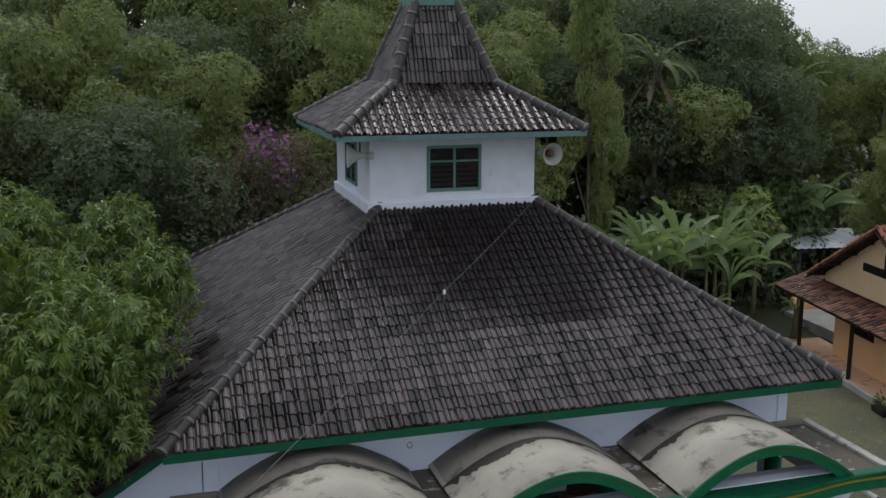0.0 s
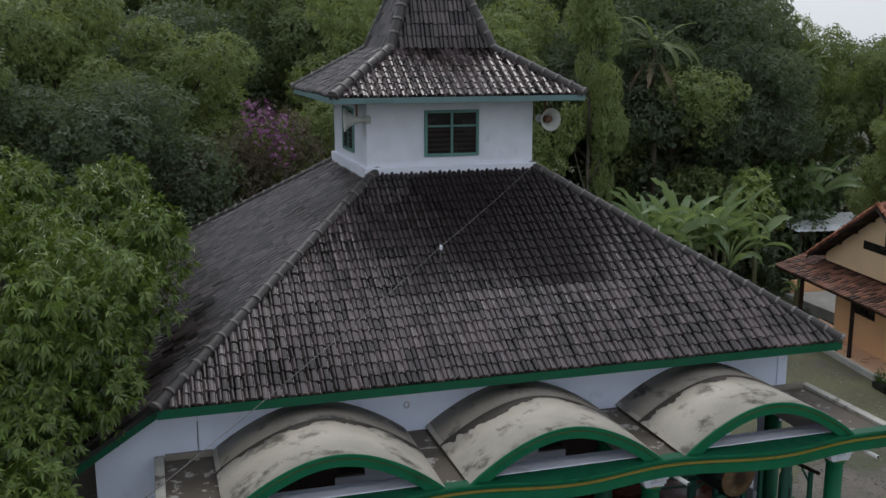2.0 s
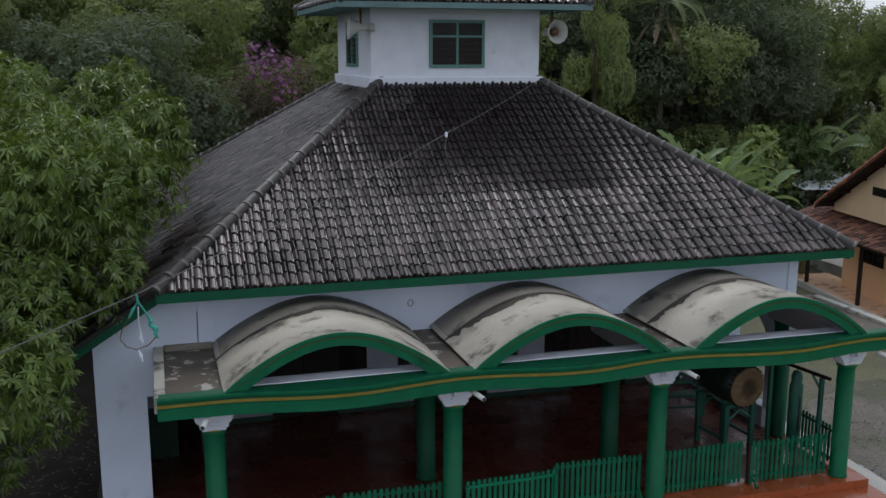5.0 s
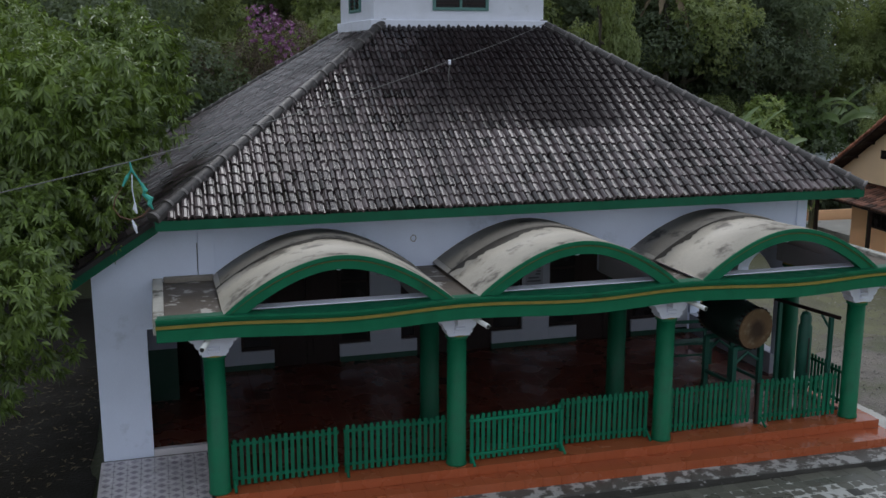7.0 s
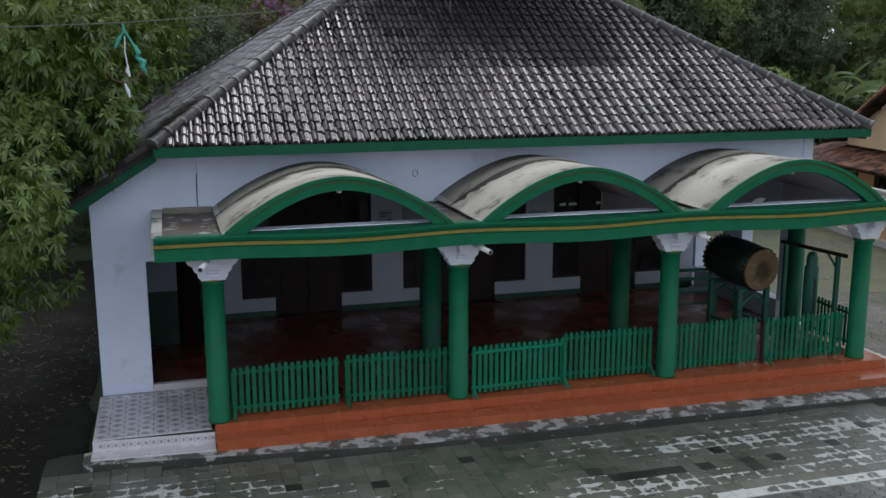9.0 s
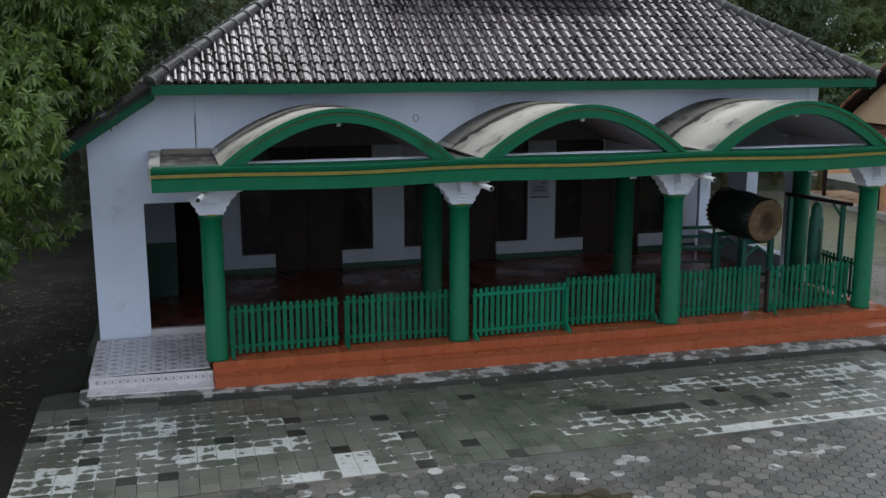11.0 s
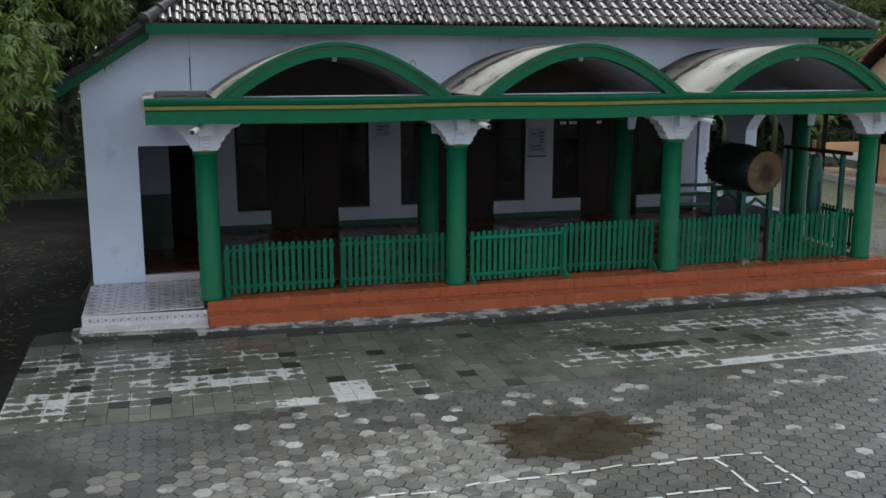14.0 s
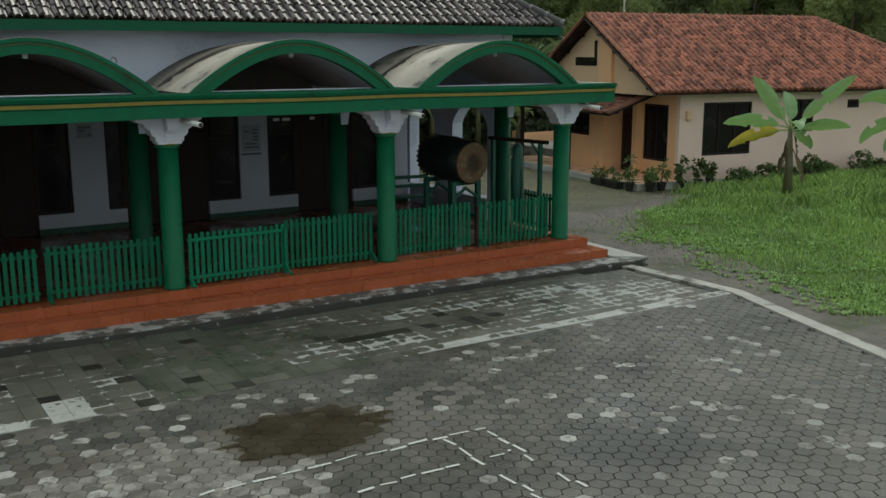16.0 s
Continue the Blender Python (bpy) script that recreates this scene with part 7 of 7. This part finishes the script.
for _ in range(2600):
    x, y = rng.uniform(-8, -1.75), rng.uniform(-7.5, 8)
    if y < 2 and x > -2.3:
        continue
    a, ln = rng.uniform(0, 6.28), rng.uniform(0.06, 0.16)
    p = Vector((x, y, G - 0.012))
    b = len(verts)
    d, s = Vector((math.cos(a), math.sin(a), 0)), Vector((-math.sin(a), math.cos(a), 0))
    verts += [p, p + d * ln * 0.5 + s * ln * 0.16 + Vector((0, 0, 0.012)), p + d * ln + Vector((0, 0, 0.02 * rng.random())), p + d * ln * 0.5 - s * ln * 0.16 + Vector((0, 0, 0.012))]
    faces.append((b, b + 1, b + 2, b + 3))
fallen = from_arrays("fallen_leaves", verts, faces, M["dead_leaf"])
tagged(fallen, "dry brown leaves fallen under the mango tree", "leaves", kind="stuff")

# ---- painted lines, puddle and yard edges ----
verts, faces = [], []
rng = random.Random(111)


def dashes(a, b):
    a, b = Vector((*a, 0)), Vector((*b, 0))
    d = (b - a)
    ln = d.length
    d.normalize()
    s = Vector((-d.y, d.x, 0))
    x = 0.0
    while x < ln:
        run = rng.uniform(0.14, 0.24)
        if rng.random() < 0.88 or x > ln - 0.5:
            off = rng.uniform(-0.03, 0.03)
            p0, p1 = a + d * x + s * off, a + d * min(ln, x + run) + s * (off + rng.uniform(-0.025, 0.025))
            w = rng.uniform(0.012, 0.022)
            k = len(verts)
            verts.extend([p0 - s * w, p1 - s * w * 0.8, p1 + s * w, p0 + s * w * 0.7])
            faces.append((k, k + 1, k + 2, k + 3))
        x += run + rng.uniform(0.02, 0.08)


for a, b in (((0.6, -5.82), (4.98, -5.86)), ((4.94, -5.98), (4.90, -8.6)), ((1.2, -6.43), (4.86, -6.51)), ((4.48, -5.92), (4.47, -8.4))):
    dashes(a, b)
line = from_arrays("court_line", [(p[0], p[1], G + 0.004) for p in verts], faces, M["paint_line"])
tagged(line, "worn white painted court lines on the pavers", "marking", kind="structure")
out = []
for k in range(90):
    a = 2 * math.pi * k / 90
    r = 1 + 0.35 * noise.noise(Vector((math.cos(a) * 1.6, math.sin(a) * 1.6, 5))) + 0.42 * noise.noise(Vector((math.cos(a) * 4, math.sin(a) * 4, 2)))
    out.append((3.42 + 0.90 * r * math.cos(a), -5.03 + 0.54 * r * math.sin(a)))
water = bpy.data.materials.new("shallow_muddy_water")
water.use_nodes = True
wt, wk = water.node_tree.nodes, water.node_tree.links
wt.clear()
clear = wt.new("ShaderNodeBsdfTransparent")
clear.inputs["Color"].default_value = (0.80, 0.76, 0.66, 1)
shine = wt.new("ShaderNodeBsdfGlossy")
shine.inputs["Roughness"].default_value = 0.06
fres = wt.new("ShaderNodeFresnel")
fres.inputs["IOR"].default_value = 1.33
blend = wt.new("ShaderNodeMixShader")
surface = wt.new("ShaderNodeOutputMaterial")
mud = wt.new("ShaderNodeBsdfDiffuse")
mud.inputs["Color"].default_value = (0.095, 0.082, 0.058, 1)
swirl = wt.new("ShaderNodeTexNoise")
swirl.inputs["Scale"].default_value, swirl.inputs["Detail"].default_value = 2.5, 4
cloudy = wt.new("ShaderNodeMapRange")
cloudy.inputs["From Min"].default_value, cloudy.inputs["From Max"].default_value = 0.35, 0.62
cloudy.inputs["To Max"].default_value = 0.6
body = wt.new("ShaderNodeMixShader")
wk.new(wt.new("ShaderNodeNewGeometry").outputs["Position"], swirl.inputs["Vector"])
wk.new(swirl.outputs["Fac"], cloudy.inputs["Value"])
wk.new(cloudy.outputs["Result"], body.inputs["Fac"])
wk.new(clear.outputs["BSDF"], body.inputs[1])
wk.new(mud.outputs["BSDF"], body.inputs[2])
wk.new(fres.outputs["Fac"], blend.inputs["Fac"])
wk.new(body.outputs["Shader"], blend.inputs[1])
wk.new(shine.outputs["BSDF"], blend.inputs[2])
wk.new(blend.outputs["Shader"], surface.inputs["Surface"])
film_of_water = bmesh.new()
film_of_water.faces.new([film_of_water.verts.new((x, y, G + 0.0035)) for x, y in out])
puddle = mesh_object("puddle", film_of_water, water)
tagged(puddle, "shallow muddy brown puddle on the pavers", "water", kind="structure")
edge_pts = [(11.28, -1.02), (11.30, -1.6), (11.36, -2.4), (11.40, -3.45), (11.08, -4.4), (10.74, -5.5), (10.42, -6.55), (9.45, -9.6), (8.2, -13.4)]
bm = bmesh.new()
for (x0, y0), (x1, y1) in zip(edge_pts, edge_pts[1:]):
    slab([(x0 - 0.02, y0), (x1 - 0.02, y1), (x1 + 0.22, y1), (x0 + 0.22, y0)], G - 0.1, G + 0.02, bm)
bmesh.ops.remove_doubles(bm, verts=bm.verts[:], dist=1e-4)
yard_edge = mesh_object("kerb", bm, M["worn_pale"])
tagged(yard_edge, "pale cement edging along the paved yard", "kerb", kind="structure")

# ---- paving, piece by piece ----
def right_limit(y):
    for (x0, y0), (x1, y1) in zip(edge_pts, edge_pts[1:]):
        if y1 <= y <= y0:
            return x0 + (x1 - x0) * (y0 - y) / (y0 - y1)
    return 11.28


def kerb_line(x):
    pts = [(-3, -0.12), (-1.62, -0.27), (0.16, -0.46), (2.9, -0.80), (6.0, -0.84), (11.85, -1.10), (13, -1.15)]
    for (x0, y0), (x1, y1) in zip(pts, pts[1:]):
        if x0 <= x <= x1:
            return y0 + (y1 - y0) * (x - x0) / (x1 - x0)


yard = thing("pavement", "wet paved yard of square slabs and hexagonal pavers", "pavement", kind="structure")
part("bedding", slab([(-4.3, -13.4), (-4.3, -3.45), (-2.2, -3.45), (-2.15, 0.4), (11.9, 0.4), (11.9, -0.9), (11.40, -1.1), (11.46, -3.45), (11.1, -4.4), (10.76, -5.5), (10.44, -6.55), (9.47, -9.6), (8.2, -13.4)], G - 0.08, G - 0.022), M["joint"], yard)


def piece_mesh(name, outline, z0, z1, bevel):
    """A paver: a flat top inside a small chamfer, and sides."""
    n = len(outline)
    verts = [(x * (1 - bevel), y * (1 - bevel), z1) for x, y in outline] + [(x, y, z1 - 0.006) for x, y in outline] + [(x, y, z0) for x, y in outline]
    faces = [tuple(range(n))]
    for k in range(n):
        j = (k + 1) % n
        faces += [(k, n + k, n + j, j), (n + k, 2 * n + k, 2 * n + j, n + j)]
    return verts, faces


def lay_pieces(parent, name, verts, faces, items):
    """items: (matrix, material, single). Singles share one mesh for each material; the rest are joined by material."""
    meshes, joined = {}, {}
    va = np.c_[np.array(verts), np.ones(len(verts))]
    for m, mat, single in items:
        if single:
            if mat.name not in meshes:
                me = bpy.data.meshes.new(name)
                me.from_pydata(verts, [], faces)
                me.materials.append(mat)
                meshes[mat.name] = me
            ob = new(name, meshes[mat.name])
            ob.parent = parent
            ob.matrix_local = m
        else:
            joined.setdefault(mat.name, (mat, []))[1].append((va @ np.array(m).T)[:, :3])
    nv = len(verts)
    for mat, arrays in joined.values():
        fs = [tuple(i + nv * k for i in f) for k in range(len(arrays)) for f in faces]
        ob = from_arrays(name + "s", np.vstack(arrays), fs, mat, parent)
        ob["kind"] = "stuff"


rng = random.Random(121)
M["slab_rest"] = material("paving_slab_rest", (0.118, 0.115, 0.092), 0.5, 0.4, 1.2, 30, 0.4, per_island=0.5, spot=(0.045, 0.05, 0.03), spot_scale=0.8, wet=0.1)
M["slab_dark"] = material("dark_wet_slab", (0.028, 0.027, 0.022), 0.4, 0.3, 2, 30, 0.4)
M["slab_green"] = material("mossy_paving_slab", (0.097, 0.105, 0.076), 0.45, 0.3, 1.2, 30, 0.4, per_island=0.5, second=(0.094, 0.100, 0.074), spot=(0.050, 0.058, 0.040), spot_scale=1.0, spot_at=0.52, wet=0.2)
SW, SD, SX, SY = 0.218, 0.22, 1.36, -3.42


def worn_slab(name, threshold):
    """Square slabs whose white paint is left round the joints, more of it where the threshold is low."""
    m = material(name, (0.115, 0.113, 0.091), 0.42, 0.35, 1.2, 30, 0.4, per_object=0.3, spot=(0.058, 0.062, 0.044), spot_scale=0.9, wet=0.15)
    n, l = m.node_tree.nodes, m.node_tree.links
    bsdf = n["Principled BSDF"]
    under = bsdf.inputs["Base Color"].links[0].from_socket
    geo = n.new("ShaderNodeNewGeometry")
    cut = n.new("ShaderNodeSeparateXYZ")
    l.new(geo.outputs["Position"], cut.inputs[0])

    def calc(op, a, b=None, c=None):
        node = n.new("ShaderNodeMath")
        node.operation = op
        for k, value in enumerate((a, b, c)):
            if value is None:
                continue
            if isinstance(value, (int, float)):
                node.inputs[k].default_value = value
            else:
                l.new(value, node.inputs[k])
        return node.outputs[0]

    near = []
    for axis, start, size, weight in (("X", SX, SW, 0.30), ("Y", SY, SD, 0.40)):
        cell = calc("FRACT", calc("DIVIDE", calc("SUBTRACT", cut.outputs[axis], start), size))
        off = calc("MULTIPLY", calc("ABSOLUTE", calc("SUBTRACT", cell, 0.5)), 2.0)
        near.append(calc("MULTIPLY", calc("POWER", off, 3.0), weight))
    value = calc("ADD", near[0], near[1])
    for scale, weight in ((2.6, 1.3), (11.0, 1.1)):
        tex = n.new("ShaderNodeTexNoise")
        tex.inputs["Scale"].default_value, tex.inputs["Detail"].default_value = scale, 5
        l.new(geo.outputs["Position"], tex.inputs["Vector"])
        value = calc("MULTIPLY_ADD", tex.outputs["Fac"], weight, value)
    step = n.new("ShaderNodeMapRange")
    step.inputs["From Min"].default_value, step.inputs["From Max"].default_value = threshold, threshold + 0.06
    l.new(value, step.inputs["Value"])
    mix = n.new("ShaderNodeMix")
    mix.data_type = "RGBA"
    mix.inputs["B"].default_value = (0.50, 0.50, 0.47, 1)
    l.new(step.outputs["Result"], mix.inputs["Factor"])
    l.new(under, mix.inputs["A"])
    l.new(mix.outputs["Result"], bsdf.inputs["Base Color"])
    return m


for level, threshold in enumerate((1.66, 1.55, 1.42, 1.28, 0.95)):
    M["slab_worn", level] = worn_slab("worn_slab_paint", threshold)
PAINT = ((-1.7, -2.6, 0.5, 0.6, 0.95), (-1.5, -1.2, 1.0, 0.45, 0.6), (-0.6, -1.5, 1.0, 0.5, 0.6), (-0.3, -2.5, 0.8, 0.35, 0.75), (0.6, -2.35, 0.7, 0.3, 0.75), (0.9, -1.5, 0.9, 0.2, 0.45),
         (0.9, -3.25, 0.45, 0.18, 0.7), (2.3, -3.2, 0.45, 0.18, 0.9), (2.2, -2.3, 0.35, 0.3, 0.6), (4.75, -2.7, 0.45, 0.4, 0.85), (5.6, -2.75, 0.4, 0.35, 0.8), (6.5, -2.9, 0.7, 0.4, 0.5),
         (5.2, -1.4, 0.7, 0.35, 0.5), (6.8, -1.6, 1.0, 0.4, 0.5), (8.3, -2.3, 1.2, 0.7, 0.5), (10.2, -2.6, 1.4, 0.8, 0.75), (9.0, -1.6, 1.2, 0.4, 0.5))


def paint_left(x, y):
    """How much white paint is left on the slabs here, about 0 to 1."""
    if 1.34 < x < 1.82 and y < -2.72:
        return 1.3
    if y < -3.2 and x > 5.65:
        return 1.0 + 0.5 * noise.noise(Vector((x * 1.3, 0.0, 2)))
    p = sum(w * math.exp(-((x - cx) / rx) ** 2 - ((y - cy) / ry) ** 2) for cx, cy, rx, ry, w in PAINT)
    return p + 0.35 * noise.noise(Vector((x * 1.2, y * 2.0, 7)))


items = []
for j in range(15):
    y = SY + SD * (j + 0.5)
    for i in range(-17, 50):
        x = SX + (i + 0.5) * SW
        if x < -2.05 or x > right_limit(y) - 0.1 or y > kerb_line(x) - 0.08:
            continue
        paint = paint_left(x, y)
        paint += rng.uniform(-0.22, 0.16) if paint < 1.05 else 0
        level = 4 if paint > 1.05 else 3 if paint > 0.78 else 2 if paint > 0.55 else 1 if paint > 0.36 else 0 if paint > 0.2 else -1
        mat = M["slab_worn", level] if level >= 0 else M["slab_green"] if 2.4 < x < 5.0 and rng.random() < 0.85 else M["slab_rest"]
        if paint < 0.9 and rng.random() < (0.05 if x < 2.6 else 0.02) or (-2.54 < y < -2.3 and 5.0 < x < 7.9 and rng.random() < 0.8):
            mat = M["slab_dark"]
        m = pose(x, y, G + rng.uniform(-0.003, 0.003), rng.uniform(-0.5, 0.5), rng.uniform(-0.4, 0.4), rng.uniform(-0.5, 0.5))
        items.append((m, mat, 0.2 < x < 5.0 and y < -1.9))
h = SW / 2 - 0.0016, SD / 2 - 0.0016
v, f = piece_mesh("paving_slab", [(-h[0], -h[1]), (h[0], -h[1]), (h[0], h[1]), (-h[0], h[1])], -0.05, 0.0, 0.02)
lay_pieces(yard, "paving_slab", v, f, items)

AF = 0.172
part("edge_mortar", slab([(-4.2, -3.62), (11.33, -3.62), (11.38, -3.425), (-4.2, -3.425)], G - 0.03, G - 0.007), M["hex_rest"], yard, "grey mortar filling the edge of the pavers")
R = AF / math.sqrt(3)
items = []
for i in range(-30, 84):
    x = i * 1.5 * R
    for j in range(60):
        y = -3.53 - AF * j - (AF / 2 if i % 2 else 0)
        if y < -13.25 or x < -4.2 or x > right_limit(y) - 0.05:
            continue
        # last term adds pale pavers where the wet ground glares
        pale_p = 0.06 + 0.22 * max(0, noise.noise(Vector((x * 0.55, y * 0.8, 1)))) + 0.05 * math.exp(-((x - 1.0) / 1.3) ** 2 - ((y + 5.0) / 0.55) ** 2)
        damp = 0.95 * max(0.0, min(1.0, (y + 4.75) / 0.5 if x < 2.3 else (y + 5.0) / 0.9)) + 0.8 * max(0.0, min(1.0, (0.1 - x) / 0.7)) + 0.9 * noise.noise(Vector((x * 0.35, y * 0.45, 4)))
        # zone where wet sheen is put into the pavers' colour
        sheen = 0.9 * math.exp(-((x - 1.5) / 1.6) ** 4 - ((y + 5.7) / 1.0) ** 4)
        mat = M["hex_pale"] if rng.random() < pale_p else M["hex_wet"] if rng.random() < damp else M["hex_sheen"] if rng.random() < sheen else M["hex_rest"]
        m = pose(x, y, G - 0.002 + rng.uniform(-0.004, 0.003), rng.uniform(-0.7, 0.7), rng.uniform(-0.7, 0.7), rng.uniform(-1, 1))
        items.append((m, mat, 1.8 < x < 6.0 and -5.8 < y < -4.4))
v, f = piece_mesh("hexagonal_paver", [((R - 0.0035) * math.cos(k * math.pi / 3), (R - 0.0035) * math.sin(k * math.pi / 3)) for k in range(6)], -0.05, 0.0, 0.055)
lay_pieces(yard, "hexagonal_paver", v, f, items)

# porch tiles: floor and riser tiles of the front, each its own piece
rng = random.Random(131)
TW = 0.30
items_floor, items_riser = [], []
for i in range(37):
    x = 0.30 + i * TW
    fy = -0.035 - 0.0109 * x
    for j in range(2):
        items_floor.append((pose(x, fy + 0.15 + j * TW - 0.01, 0, 0, 0, -0.6) @ pose(0, 0, rng.uniform(-0.001, 0.001)), M["terracotta"], True))
    sy = -0.325 - 0.0272 * (x - 0.145)
    items_floor.append((pose(x, sy + 0.14, -0.139, 0, 0, -1.4), M["terracotta"], True))
    items_riser.append((pose(x, fy - 0.003, -0.075, 90, 0, -0.6), M["terracotta"], True))
    items_riser.append((pose(x, sy - 0.003, -0.215, 90, 0, -1.5), M["terracotta"], True))
h = TW / 2 - 0.0012
v, f = piece_mesh("floor_tile", [(-h, -h), (h, -h), (h, h), (-h, h)], -0.012, 0.0, 0.004)
lay_pieces(platform, "floor_tile", v, f, items_floor)
v, f = piece_mesh("riser_tile", [(-h, -0.066), (h, -0.066), (h, 0.066), (-h, 0.066)], -0.012, 0.006, 0.004)
lay_pieces(platform, "riser_tile", v, f, items_riser)
# rows under the canopy take the dimmed red
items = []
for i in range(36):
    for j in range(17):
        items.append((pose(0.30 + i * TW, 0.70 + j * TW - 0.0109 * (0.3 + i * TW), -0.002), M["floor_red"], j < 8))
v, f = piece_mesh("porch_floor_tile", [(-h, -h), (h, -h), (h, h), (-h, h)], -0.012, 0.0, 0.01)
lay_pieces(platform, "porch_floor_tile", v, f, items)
# patterned landing tiles
items = []
motif = []
for i in range(8):
    for j in range(10):
        x, y = -1.40 + i * 0.2, 0.18 + j * 0.2
        if y > 1.9:
            continue
        items.append((pose(x, y, -0.10), M["pale_tile"], True))
        motif.append((pose(x, y, -0.0985, 0, 0, 45), M["lilac_tile"], False))
        motif.append((pose(x + 0.1, y + 0.1, -0.0985, 0, 0, 45) @ Matrix.Diagonal((0.5, 0.5, 1, 1)), M["lilac_tile"], False))
    for yy, zz in ((0.0555, -0.185), (-0.2105, -0.320)):
        for q in (0.0, 0.1):
            x = -1.40 + i * 0.2 + q
            y = yy - 0.0605 * (x + 1.40) if zz > -0.3 else yy - 0.0665 * (x + 1.40)
            motif.append((pose(x, y, zz, 90, 0, -3.6) @ pose(0, 0, 0, 0, 0, 45) @ Matrix.Diagonal((0.42, 0.42, 1, 1)), M["lilac_tile"], False))
            motif.append((pose(x + 0.05, y - 0.003, zz + 0.022, 90, 0, -3.6) @ pose(0, 0, 0, 0, 0, 45) @ Matrix.Diagonal((0.2, 0.2, 1, 1)), M["lilac_tile"], False))
            motif.append((pose(x + 0.05, y - 0.003, zz - 0.022, 90, 0, -3.6) @ pose(0, 0, 0, 0, 0, 45) @ Matrix.Diagonal((0.2, 0.2, 1, 1)), M["lilac_tile"], False))
v, f = piece_mesh("landing_tile", [(-0.098, -0.098), (0.098, -0.098), (0.098, 0.098), (-0.098, 0.098)], -0.012, 0.0, 0.01)
lay_pieces(left_pad, "landing_tile", v, f, items)
v, f = piece_mesh("tile_motif", [(-0.05, -0.05), (0.05, -0.05), (0.05, 0.05), (-0.05, 0.05)], -0.002, 0.0, 0.05)
lay_pieces(left_pad, "tile_motif", v, f, motif)
part("riser", slab([(-1.505, 0.065), (0.132, -0.034), (0.132, 0.1), (-1.505, 0.1)], -0.26, -0.113), M["pale_tile"], left_pad)
part("door_sill", boxes((-0.70, 0.27, YW - 0.005, YW + 0.1, -0.12, 0.0), bevel=0.004), M["pale_tile"], left_pad, "patterned tile door sill")
